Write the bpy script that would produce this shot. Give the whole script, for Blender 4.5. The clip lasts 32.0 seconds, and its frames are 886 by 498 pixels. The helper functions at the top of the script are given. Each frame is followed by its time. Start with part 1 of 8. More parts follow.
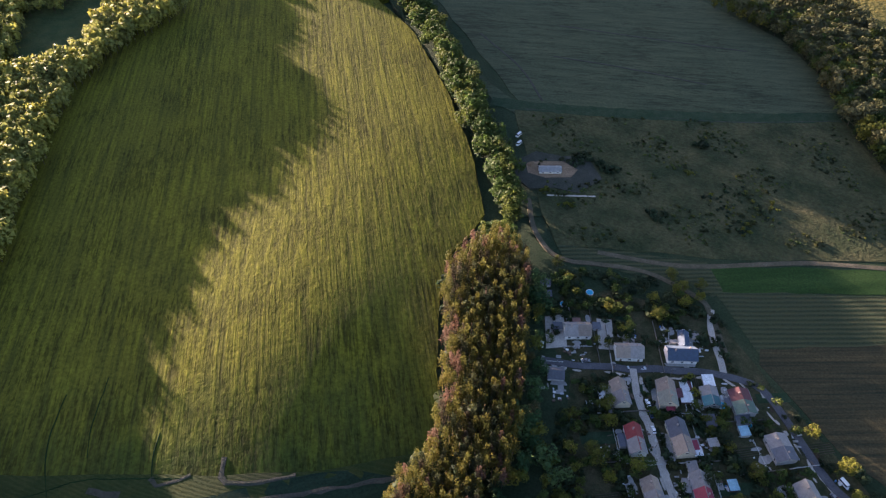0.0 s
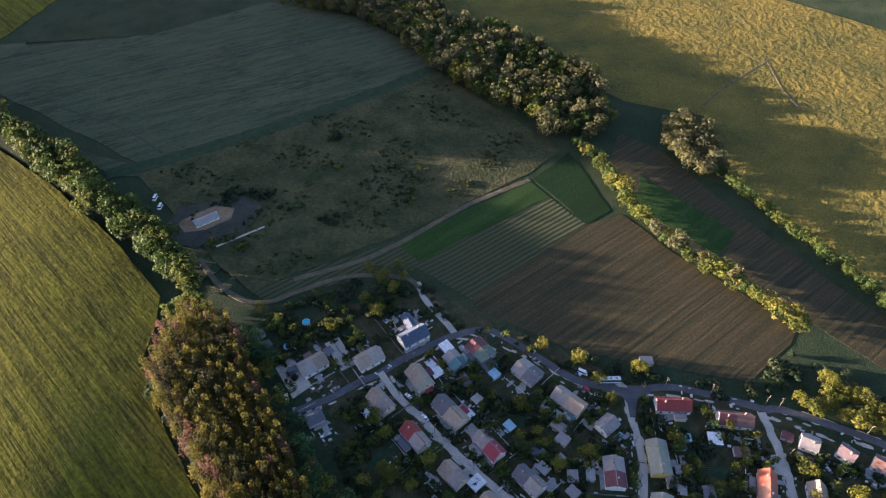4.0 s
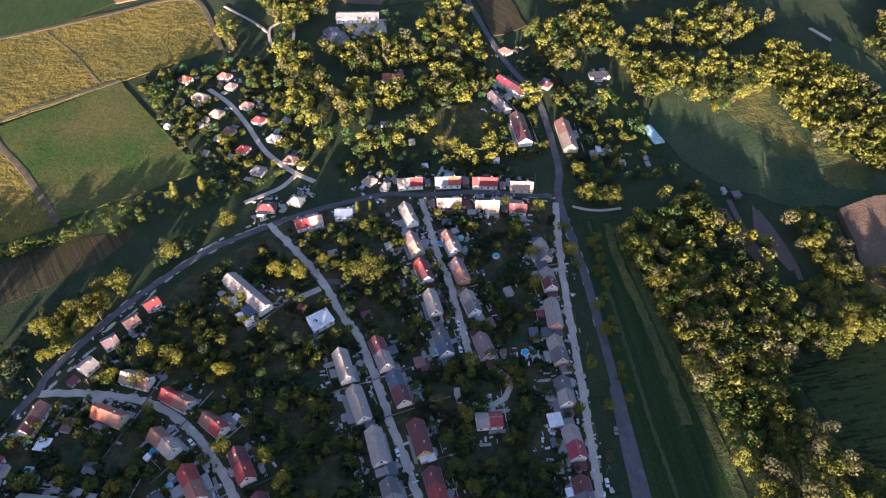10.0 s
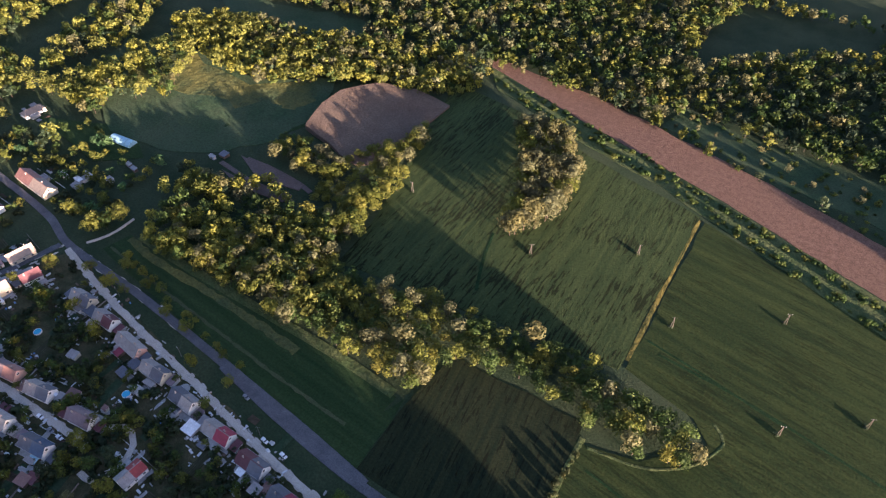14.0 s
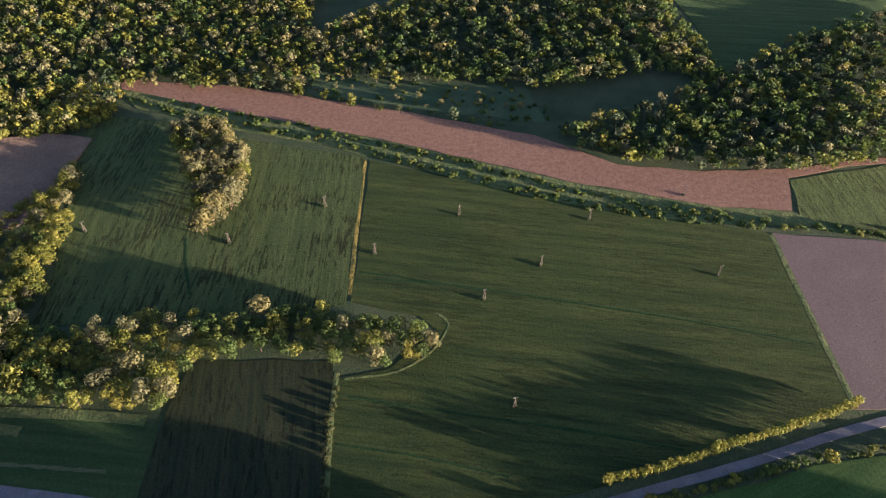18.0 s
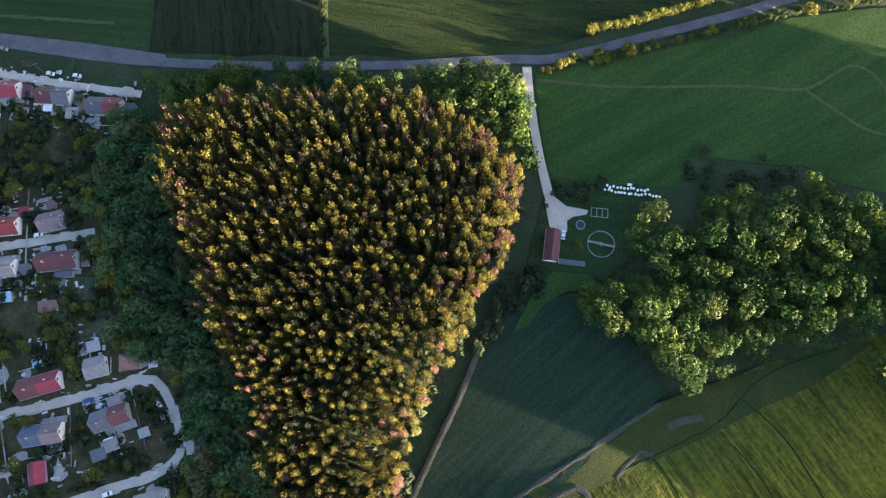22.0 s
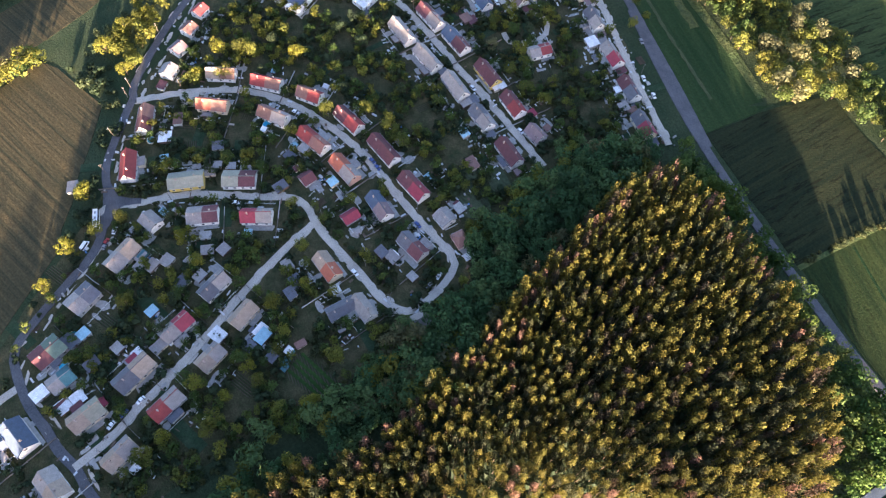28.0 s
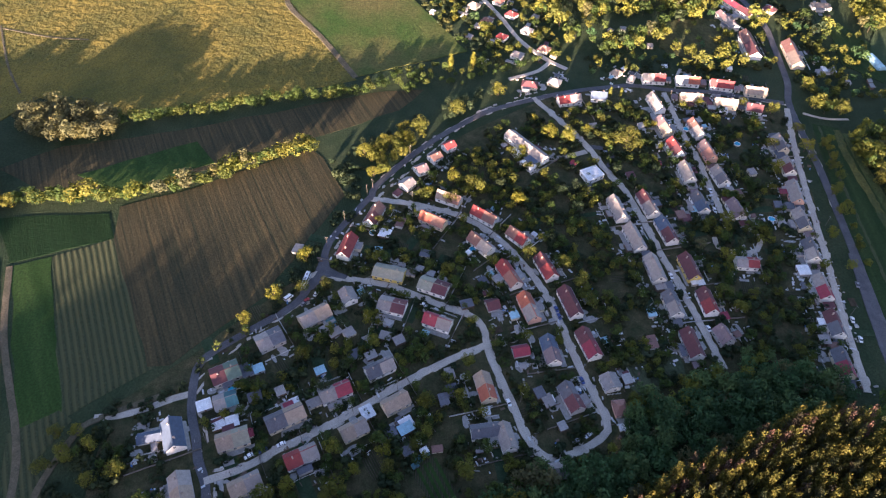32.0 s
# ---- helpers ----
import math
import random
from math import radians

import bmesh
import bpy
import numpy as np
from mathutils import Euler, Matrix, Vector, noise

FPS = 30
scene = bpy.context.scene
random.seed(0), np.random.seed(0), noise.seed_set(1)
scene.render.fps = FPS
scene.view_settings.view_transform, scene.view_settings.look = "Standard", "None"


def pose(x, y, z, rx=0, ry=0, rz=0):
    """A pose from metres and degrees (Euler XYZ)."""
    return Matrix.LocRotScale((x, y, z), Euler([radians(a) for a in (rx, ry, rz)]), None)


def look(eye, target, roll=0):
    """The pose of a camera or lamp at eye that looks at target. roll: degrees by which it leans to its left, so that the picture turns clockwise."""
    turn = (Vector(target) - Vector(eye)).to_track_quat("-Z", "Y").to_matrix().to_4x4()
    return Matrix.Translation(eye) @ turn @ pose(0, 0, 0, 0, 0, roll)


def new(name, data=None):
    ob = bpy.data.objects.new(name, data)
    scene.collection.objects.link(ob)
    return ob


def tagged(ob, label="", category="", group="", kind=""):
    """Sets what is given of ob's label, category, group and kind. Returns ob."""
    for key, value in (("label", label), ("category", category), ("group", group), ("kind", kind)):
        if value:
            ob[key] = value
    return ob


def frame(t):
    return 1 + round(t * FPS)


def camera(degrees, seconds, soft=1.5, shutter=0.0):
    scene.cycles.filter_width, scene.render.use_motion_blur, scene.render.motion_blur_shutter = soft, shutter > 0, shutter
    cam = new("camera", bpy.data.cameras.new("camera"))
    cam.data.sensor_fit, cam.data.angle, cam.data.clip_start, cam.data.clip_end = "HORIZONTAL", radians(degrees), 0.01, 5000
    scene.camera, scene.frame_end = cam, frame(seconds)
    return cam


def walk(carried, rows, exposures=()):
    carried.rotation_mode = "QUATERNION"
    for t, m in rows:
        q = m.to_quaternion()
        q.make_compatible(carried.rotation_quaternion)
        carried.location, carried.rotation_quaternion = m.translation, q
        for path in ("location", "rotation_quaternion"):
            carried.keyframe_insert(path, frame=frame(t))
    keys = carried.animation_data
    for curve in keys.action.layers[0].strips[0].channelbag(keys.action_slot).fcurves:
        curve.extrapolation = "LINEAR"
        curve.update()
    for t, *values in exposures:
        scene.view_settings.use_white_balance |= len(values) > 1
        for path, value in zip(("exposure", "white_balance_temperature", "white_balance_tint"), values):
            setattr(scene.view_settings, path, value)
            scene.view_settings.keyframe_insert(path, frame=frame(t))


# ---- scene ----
SKY = 0.0455


def aim(x, y, z, yaw, pitch, roll):
    """A camera pose from its place, heading (to the left from +y), pitch and roll in degrees."""
    return pose(x, y, z, 0, 0, yaw) @ pose(0, 0, 0, 90 + pitch) @ pose(0, 0, 0, 0, 0, roll)


cam = camera(66.25, 32.0, 1.25)
PATH = [
    (0.0, -91.39, 69.92, 300.23, 204.24, -45.19, 0.99),
    (0.5, -89.66, 65.75, 300.13, 204.24, -45.13, 1.01),
    (1.0, -87.63, 61.71, 300.45, 204.19, -45.11, 0.98),
    (1.5, -85.70, 56.98, 301.05, 204.20, -45.15, 0.95),
    (2.0, -85.34, 53.27, 301.80, 199.40, -45.05, 0.83),
    (2.5, -85.62, 50.49, 301.47, 191.50, -44.86, 0.58),
    (3.0, -86.15, 49.73, 300.23, 183.76, -44.63, 0.08),
    (3.5, -85.54, 49.39, 299.94, 175.73, -44.50, 0.45),
    (5.5, -75.08, 46.45, 293.40, 142.03, -44.25, 1.51),
    (6.0, -74.84, 47.46, 294.02, 134.05, -44.38, 1.53),
    (6.5, -73.99, 50.04, 293.66, 126.20, -44.26, 1.36),
    (7.0, -72.44, 52.56, 293.56, 118.22, -44.16, 1.29),
    (7.5, -70.93, 55.80, 293.63, 111.07, -44.11, 1.02),
    (8.0, -68.82, 60.21, 294.07, 105.29, -44.09, 0.56),
    (8.5, -67.04, 64.61, 294.75, 99.54, -44.21, 0.16),
    (9.0, -64.45, 67.52, 295.41, 93.48, -44.34, 0.02),
    (9.5, -61.78, 69.44, 296.03, 87.27, -44.49, -0.02),
    (10.0, -58.69, 71.30, 294.87, 81.07, -44.44, -0.10),
    (10.5, -55.25, 73.36, 294.96, 74.93, -44.50, -0.12),
    (11.0, -51.82, 74.25, 296.66, 68.59, -44.69, 0.06),
    (11.5, -48.03, 73.88, 297.38, 62.20, -44.71, 0.30),
    (12.0, -44.19, 74.27, 297.32, 56.03, -44.70, 0.26),
    (12.5, -40.55, 74.96, 298.98, 50.07, -44.86, 0.33),
    (13.0, -37.40, 74.99, 299.94, 44.02, -44.99, 0.36),
    (13.5, -33.60, 74.51, 299.99, 38.15, -45.00, 0.41),
    (14.0, -29.92, 73.81, 300.48, 32.54, -45.06, 0.36),
    (14.5, -26.69, 72.68, 301.43, 27.10, -45.20, 0.21),
    (15.0, -22.03, 70.33, 302.10, 22.14, -45.23, 0.07),
    (15.5, -17.22, 63.79, 305.28, 15.32, -45.27, 0.52),
    (17.5, -8.43, 47.59, 301.25, 0.07, -44.38, 0.51),
    (18.0, -6.45, 42.81, 300.26, 0.20, -44.44, 0.47),
    (18.5, -5.14, 37.01, 299.21, 0.33, -48.80, 0.27),
    (19.0, -3.76, 31.91, 299.05, 0.47, -54.28, 0.16),
    (19.5, -2.21, 27.09, 299.28, 0.76, -59.81, -0.12),
    (20.0, -1.24, 22.49, 298.76, 0.93, -65.12, -0.29),
    (20.5, -1.80, 19.65, 299.40, 0.48, -69.52, 0.13),
    (21.0, -1.78, 15.99, 299.50, 0.25, -70.23, 0.40),
    (21.5, -1.16, 11.52, 299.53, 0.25, -72.84, 0.42),
    (22.0, -0.51, 7.41, 299.61, 0.27, -75.84, 0.43),
    (22.5, -0.31, 3.97, 299.75, -0.01, -77.20, 0.73),
    (23.0, 0.00, -0.00, 300.00, -0.11, -77.27, 0.88),
    (23.5, 0.16, -4.63, 299.93, -0.24, -77.21, 1.17),
    (24.0, -0.35, -9.65, 299.60, 5.72, -77.10, 1.86),
    (24.5, -0.33, -14.65, 299.14, 13.36, -76.97, 2.37),
    (26.5, -1.91, -27.56, 301.09, 43.99, -68.80, 2.17),
    (27.0, -1.15, -30.91, 303.11, 51.99, -66.10, 1.66),
    (27.5, 0.38, -35.95, 302.33, 59.34, -64.37, 1.74),
    (28.0, 3.21, -41.39, 301.13, 65.84, -63.26, 1.77),
    (28.5, 6.76, -45.11, 300.00, 72.42, -61.96, 1.47),
    (29.0, 10.16, -48.51, 298.99, 78.00, -59.31, 1.35),
    (29.5, 13.26, -51.99, 298.37, 81.01, -55.75, 1.47),
    (30.0, 17.10, -54.35, 297.97, 83.29, -52.81, 1.33),
    (30.5, 21.24, -56.73, 297.37, 85.40, -52.58, 1.44),
    (31.0, 24.76, -58.56, 297.30, 88.18, -52.46, 1.39),
    (31.5, 27.46, -59.67, 297.49, 89.04, -50.42, 1.36),
    (32.0, 30.43, -60.92, 298.52, 89.07, -47.63, 1.39),
]
LIGHTNESS = [(0.0, 3.54, 33.0), (3.0, 3.54, 32.0), (6.0, 3.45, 35.0), (9.0, 3.42, 35.0), (13.0, 3.54, 37.0), (17.5, 3.52, 35.0), (19.0, 3.65, 26.0), (20.5, 4.32, 24.0), (23.0, 4.45, 27.0), (24.5, 4.6, 33.0), (26.5, 4.45, 32.0), (28.0, 4.48, 31.0), (30.0, 4.15, 33.0), (32.0, 3.85, 38.0)]
walk(cam, [(row[0], aim(*row[1:])) for row in PATH], exposures=[(t, e, 5250.0 if t < 20 else 5450.0, tint) for t, e, tint in LIGHTNESS])

# ---- sky and sun ----
SUN_AZIMUTH, SUN_ELEVATION = -19.5, 4.1
world = bpy.data.worlds.new("evening_sky")
scene.world = world
world.use_nodes = True
sky = world.node_tree.nodes.new("ShaderNodeTexSky")
sky.sky_type, sky.sun_disc = "NISHITA", False
sky.sun_elevation, sky.sun_rotation = radians(SUN_ELEVATION), radians(90 - SUN_AZIMUTH)
backing = world.node_tree.nodes["Background"]
backing.inputs["Strength"].default_value = SKY
world.node_tree.links.new(sky.outputs["Color"], backing.inputs["Color"])
sun = new("sun", bpy.data.lights.new("sun", "SUN"))
sun.data.energy, sun.data.angle, sun.data.color = 3.2, radians(0.6), (1.0, 0.735, 0.39)
sun_way = Vector((math.cos(radians(SUN_AZIMUTH)), math.sin(radians(SUN_AZIMUTH)), math.tan(radians(SUN_ELEVATION))))
sun.matrix_world = look(sun_way * 500, (0, 0, 0))


# ---- materials ----
def bare(name):
    m = bpy.data.materials.new(name)
    m.use_nodes = True
    t = m.node_tree
    return m, t, t.nodes["Principled BSDF"]


def node(t, kind, **values):
    n = t.nodes.new("ShaderNode" + kind)
    for key, value in values.items():
        n.inputs[key].default_value = value
    return n


def ramp(t, source, stops):
    r = t.nodes.new("ShaderNodeValToRGB")
    while len(r.color_ramp.elements) < len(stops):
        r.color_ramp.elements.new(0.5)
    for e, (at, col) in zip(r.color_ramp.elements, stops):
        e.position, e.color = at, (*col, 1)
    t.links.new(source, r.inputs["Fac"])
    return r.outputs["Color"]


def mixed(t, fac, a, b, how="MIX"):
    m = t.nodes.new("ShaderNodeMix")
    m.data_type, m.blend_type = "RGBA", how
    for socket, value in ((m.inputs["Factor"], fac), (m.inputs["A"], a), (m.inputs["B"], b)):
        if hasattr(value, "links"):
            t.links.new(value, socket)
        else:
            socket.default_value = value if isinstance(value, float) else (*value, 1)
    return m.outputs["Result"]


def shade(col, k):
    return tuple(min(1.0, c * k) for c in col)


def tone(col, k=1.0):
    if col[1] < col[0] or col[1] < col[2]:
        return shade(col, k)
    return (col[0] * 1.1 * k, col[1] * k, col[2] * 1.68 * k)


def land(name, base, patch, rows=0.0, way=0.0, row_col=None, patch_size=60.0, relief=0.5, clump=1.2, streak=0.0, swell=0.0, lumps=0.0, gash=0.0, fuzz=0.0):
    """Ground cover: broad patches, fine clumps and, where rows is given, drills of that width running along the heading way."""
    m, t, b = bare(name)
    base, patch = tone(base), tone(patch)
    co = t.nodes.new("ShaderNodeTexCoord").outputs["Object"]
    turn = node(t, "Mapping", Rotation=(0, 0, -radians(way)))
    t.links.new(co, turn.inputs["Vector"])
    big = node(t, "TexNoise", Scale=1 / patch_size, Detail=5.0, Roughness=0.6)
    t.links.new(co, big.inputs["Vector"])
    col = ramp(t, big.outputs["Fac"], [(0.35, base), (0.68, patch)])
    if streak:
        long = node(t, "Mapping", Scale=(0.012, 1 / streak, 1))
        t.links.new(turn.outputs["Vector"], long.inputs["Vector"])
        lines = node(t, "TexNoise", Scale=1.0, Detail=3.0, Roughness=0.65)
        t.links.new(long.outputs["Vector"], lines.inputs["Vector"])
        col = mixed(t, ramp(t, lines.outputs["Fac"], [(0.38, (0, 0, 0)), (0.62, (1, 1, 1))]), shade(base, 0.84), col)
        col = mixed(t, 0.4, ramp(t, lines.outputs["Fac"], [(0.3, shade(base, 0.8)), (0.7, shade(patch, 1.12))]), col)
    fine = node(t, "TexNoise", Scale=1 / clump, Detail=4.0, Roughness=0.7)
    t.links.new(co, fine.inputs["Vector"])
    col = mixed(t, 1.0, col, ramp(t, fine.outputs["Fac"], [(0.3, (0.62, 0.62, 0.62)), (0.7, (1.3, 1.3, 1.3))]), "MULTIPLY")
    height = fine.outputs["Fac"]
    if gash:
        thin = node(t, "Mapping", Scale=(0.085, 0.62, 1))
        t.links.new(turn.outputs["Vector"], thin.inputs["Vector"])
        torn = node(t, "TexNoise", Scale=1.0, Detail=3.0, Roughness=0.7)
        t.links.new(thin.outputs["Vector"], torn.inputs["Vector"])
        patchy = node(t, "TexNoise", Scale=1 / 45, Detail=2.0)
        t.links.new(co, patchy.inputs["Vector"])
        both = t.nodes.new("ShaderNodeMath")
        both.operation = "MULTIPLY_ADD"
        both.inputs[1].default_value = 0.45
        t.links.new(patchy.outputs["Fac"], both.inputs[0]), t.links.new(torn.outputs["Fac"], both.inputs[2])
        dark = 1 - gash
        col = mixed(t, 1.0, col, ramp(t, both.outputs[0], [(0.77, (1, 1, 1)), (0.83, (dark, dark, dark))]), "MULTIPLY")
    if swell:
        heap = node(t, "TexNoise", Scale=1 / 6.5, Detail=3.0, Roughness=0.6)
        t.links.new(co, heap.inputs["Vector"])
        grown = t.nodes.new("ShaderNodeMath")
        grown.operation = "MULTIPLY_ADD"
        grown.inputs[1].default_value = swell
        t.links.new(lines.outputs["Fac"] if streak else heap.outputs["Fac"], grown.inputs[0]), t.links.new(height, grown.inputs[2])
        height = grown.outputs[0]
        if lumps:
            uneven = t.nodes.new("ShaderNodeMath")
            uneven.operation = "MULTIPLY_ADD"
            uneven.inputs[1].default_value = lumps
            t.links.new(heap.outputs["Fac"], uneven.inputs[0]), t.links.new(height, uneven.inputs[2])
            height = uneven.outputs[0]
    if rows:
        wave = node(t, "TexWave", Scale=0.314 / rows, Distortion=2.5 if row_col else 5.0, Detail=3.0)
        wave.inputs["Detail Scale"].default_value = 0.25
        wave.bands_direction = "Y"
        t.links.new(turn.outputs["Vector"], wave.inputs["Vector"])
        col = mixed(t, ramp(t, wave.outputs["Fac"], [(0.25, (0, 0, 0)), (0.75, (1, 1, 1))]), row_col or shade(base, 0.85), col)
        add = t.nodes.new("ShaderNodeMath")
        add.operation, add.inputs[2].default_value = "MULTIPLY_ADD", 0.0
        t.links.new(wave.outputs["Fac"], add.inputs[0]), t.links.new(height, add.inputs[2])
        add.inputs[1].default_value = 0.6 if row_col else 0.3
        height = add.outputs[0]
    bump = node(t, "Bump", Strength=relief, Distance=1.0)
    t.links.new(height, bump.inputs["Height"]), t.links.new(bump.outputs["Normal"], b.inputs["Normal"])
    t.links.new(col, b.inputs["Base Color"])
    b.inputs["Roughness"].default_value = 0.95
    b.inputs["Specular IOR Level"].default_value = 0.15
    b.inputs["Sheen Weight"].default_value, b.inputs["Sheen Roughness"].default_value = fuzz, 0.45
    b.inputs["Sheen Tint"].default_value = (*shade(patch, 6.0), 1)
    return m


def plain(name, col, rough=0.8, metal=0.0, vary=0.18, size=0.8, bump=0.15):
    """Paint, plaster, tile or metal with stains and fine grain."""
    m, t, b = bare(name)
    co = t.nodes.new("ShaderNodeTexCoord").outputs["Object"]
    a = node(t, "TexNoise", Scale=1 / size, Detail=5.0, Roughness=0.65)
    t.links.new(co, a.inputs["Vector"])
    who = t.nodes.new("ShaderNodeObjectInfo")
    c = ramp(t, a.outputs["Fac"], [(0.3, shade(col, 1 - vary)), (0.7, shade(col, 1 + vary))])
    c = mixed(t, 1.0, c, ramp(t, who.outputs["Random"], [(0.0, (0.86, 0.86, 0.87)), (1.0, (1.1, 1.09, 1.07))]), "MULTIPLY")
    t.links.new(c, b.inputs["Base Color"])
    f = node(t, "Bump", Strength=bump, Distance=0.1)
    t.links.new(a.outputs["Fac"], f.inputs["Height"]), t.links.new(f.outputs["Normal"], b.inputs["Normal"])
    b.inputs["Roughness"].default_value, b.inputs["Metallic"].default_value = rough, metal
    return m


def leaves(name, dark, light, other):
    """Foliage: each leaf clump and each tree differs a little."""
    m, t, b = bare(name)
    isle = t.nodes.new("ShaderNodeNewGeometry").outputs["Random Per Island"]
    dark, light, other = tone(dark, 0.76), tone(light, 0.7), tone(other, 0.76)
    dark = tuple(0.5 * d + 0.5 * l for d, l in zip(dark, light))
    c = ramp(t, isle, [(0.0, dark), (1.0, light)])
    who = t.nodes.new("ShaderNodeObjectInfo").outputs["Random"]
    own = t.nodes.new("ShaderNodeAttribute")
    own.attribute_name = "tint"
    add = t.nodes.new("ShaderNodeMath")
    add.operation = "ADD"
    t.links.new(who, add.inputs[0]), t.links.new(own.outputs["Fac"], add.inputs[1])
    wrap = t.nodes.new("ShaderNodeMath")
    wrap.operation = "FRACT"
    t.links.new(add.outputs[0], wrap.inputs[0])
    c = mixed(t, ramp(t, wrap.outputs[0], [(0.45, (0, 0, 0)), (1.0, (0.85, 0.85, 0.85))]), c, other)
    c = mixed(t, 1.0, c, ramp(t, wrap.outputs[0], [(0.0, (0.68, 0.68, 0.68)), (0.5, (1.2, 1.2, 1.2)), (1.0, (0.95, 0.95, 0.95))]), "MULTIPLY")
    t.links.new(c, b.inputs["Base Color"])
    b.inputs["Roughness"].default_value = 0.7
    b.inputs["Specular IOR Level"].default_value = 0.2
    through_leaf = node(t, "BsdfTranslucent")
    t.links.new(c, through_leaf.inputs["Color"])
    both = node(t, "MixShader", Fac=0.4)
    t.links.new(b.outputs[0], both.inputs[1]), t.links.new(through_leaf.outputs[0], both.inputs[2])
    t.links.new(both.outputs[0], t.nodes["Material Output"].inputs["Surface"])
    return m


# ---- small builders ----
def part(name, bm, material, parent, label=""):
    """Links a bmesh as one mesh object under a thing or a part."""
    me = bpy.data.meshes.new(name)
    bm.to_mesh(me)
    bm.free()
    me.materials.append(material)
    ob = new(name, me)
    ob.parent = parent
    if label:
        tagged(ob, label)
    return ob


def box(bm, x0, y0, z0, x1, y1, z1):
    v = [bm.verts.new(p) for p in ((x0, y0, z0), (x1, y0, z0), (x1, y1, z0), (x0, y1, z0), (x0, y0, z1), (x1, y0, z1), (x1, y1, z1), (x0, y1, z1))]
    for f in ((3, 2, 1, 0), (4, 5, 6, 7), (0, 1, 5, 4), (1, 2, 6, 5), (2, 3, 7, 6), (3, 0, 4, 7)):
        bm.faces.new([v[i] for i in f])
    return v


SHEETS = []
MIDST = (-75.0, 55.0, 297.0)


def ease(a, b, v):
    k = min(1.0, max(0.0, (v - a) / (b - a)))
    return k * k * (3 - 2 * k)


HILL_FOOT = ((-900, 20), (-500, 106), (-110, 345), (60, 430), (250, 490), (540, 440), (900, 420))


def swell_at(x, y):
    """Height of the land over the valley floor: the north-western hill, the ridge under the long hedgerow and a swell in the tall crop."""
    h = 0.0
    a = -0.943 * x + 0.334 * y
    if a > 0 and x < -100:
        foot = float(np.interp(y, [q[0] for q in HILL_FOOT], [q[1] for q in HILL_FOOT]))
        h += 0.04 * min(a - foot, 380.0) * ease(0, 50, a - foot)
    u, d = (x - 3) * 0.666 - (y + 248) * 0.747, -(x - 3) * 0.747 - (y + 248) * 0.666
    wide = 400.0 if d > 0 else 190.0
    if u > -60 and abs(d) < wide:
        h += 6.0 * ease(-60, 130, u) * 0.5 * (1 + math.cos(math.pi * d / wide))
    a, b = 0.967 * (x - 88) + 0.253 * (y + 105), 0.253 * (x - 88) - 0.967 * (y + 105)
    r = a * a / (2 * 52.0 ** 2) + b * b / (2 * 88.0 ** 2)
    if r < 3.2 and x > -20:
        h += 8.5 * (math.exp(-r) - math.exp(-3.2))
    return h


def lay(x, y):
    """The plan is drawn on the valley floor; higher land stands nearer to the middle of the valley by its height."""
    h = swell_at(x, y)
    k = h / MIDST[2]
    return x + (MIDST[0] - x) * k, y + (MIDST[1] - y) * k, h


def sheet(name, outline, material, z, label, category="field", kind="structure", wobble=1.2, tilt=None):
    """A flat or gently rising piece of land with an uneven edge and a thin rim."""
    rng = random.Random(name + label)
    z += 0.004 * len(SHEETS)
    SHEETS.append(name)
    pts = []
    for (xa, ya), (xb, yb) in zip(outline, outline[1:] + outline[:1]):
        d = math.hypot(xb - xa, yb - ya)
        n = max(1, int(d / 14))
        for i in range(n):
            k, s = i / n, rng.uniform(-wobble, wobble) if i else 0.0
            pts.append((xa + (xb - xa) * k - (yb - ya) / d * s, ya + (yb - ya) * k + (xb - xa) / d * s))
    bm = bmesh.new()
    away = (-math.cos(radians(SUN_AZIMUTH)), -math.sin(radians(SUN_AZIMUTH)))
    top = [bm.verts.new((x, y, z + (tilt[0] * max(0.0, x * away[0] + y * away[1] - tilt[1]) if tilt else 0.0))) for x, y in pts]
    f = bm.faces.new(top)
    f.normal_update()
    if f.normal.z < 0:
        f.normal_flip()
    hilly = max(swell_at(x, y) for x, y in pts) > 0.05
    bmesh.ops.triangulate(bm, faces=bm.faces[:])
    if hilly:
        for axis in (0, 1):
            low, high = min(q[axis] for q in pts), max(q[axis] for q in pts)
            for k in range(math.ceil(low / 18), math.floor(high / 18) + 1):
                bmesh.ops.bisect_plane(bm, geom=bm.verts[:] + bm.edges[:] + bm.faces[:], plane_co=(k * 18.0,) * 3, plane_no=(1 - axis, axis, 0))
        bmesh.ops.triangulate(bm, faces=bm.faces[:])
    rim = [e for e in bm.edges if len(e.link_faces) == 1]
    for v in bm.verts:
        x, y, h = lay(v.co.x, v.co.y)
        v.co = (x, y, v.co.z + h)
    for f in bm.faces:
        f.smooth = True
    for e in rim:
        (xa, ya, za), (xb, yb, zb) = (v.co for v in e.verts)
        bm.faces.new([bm.verts.new(q) for q in ((xa, ya, za), (xa, ya, -0.3), (xb, yb, -0.3), (xb, yb, zb))])
    ob = part(name, bm, material, None)
    return tagged(ob, label, category, kind=kind)


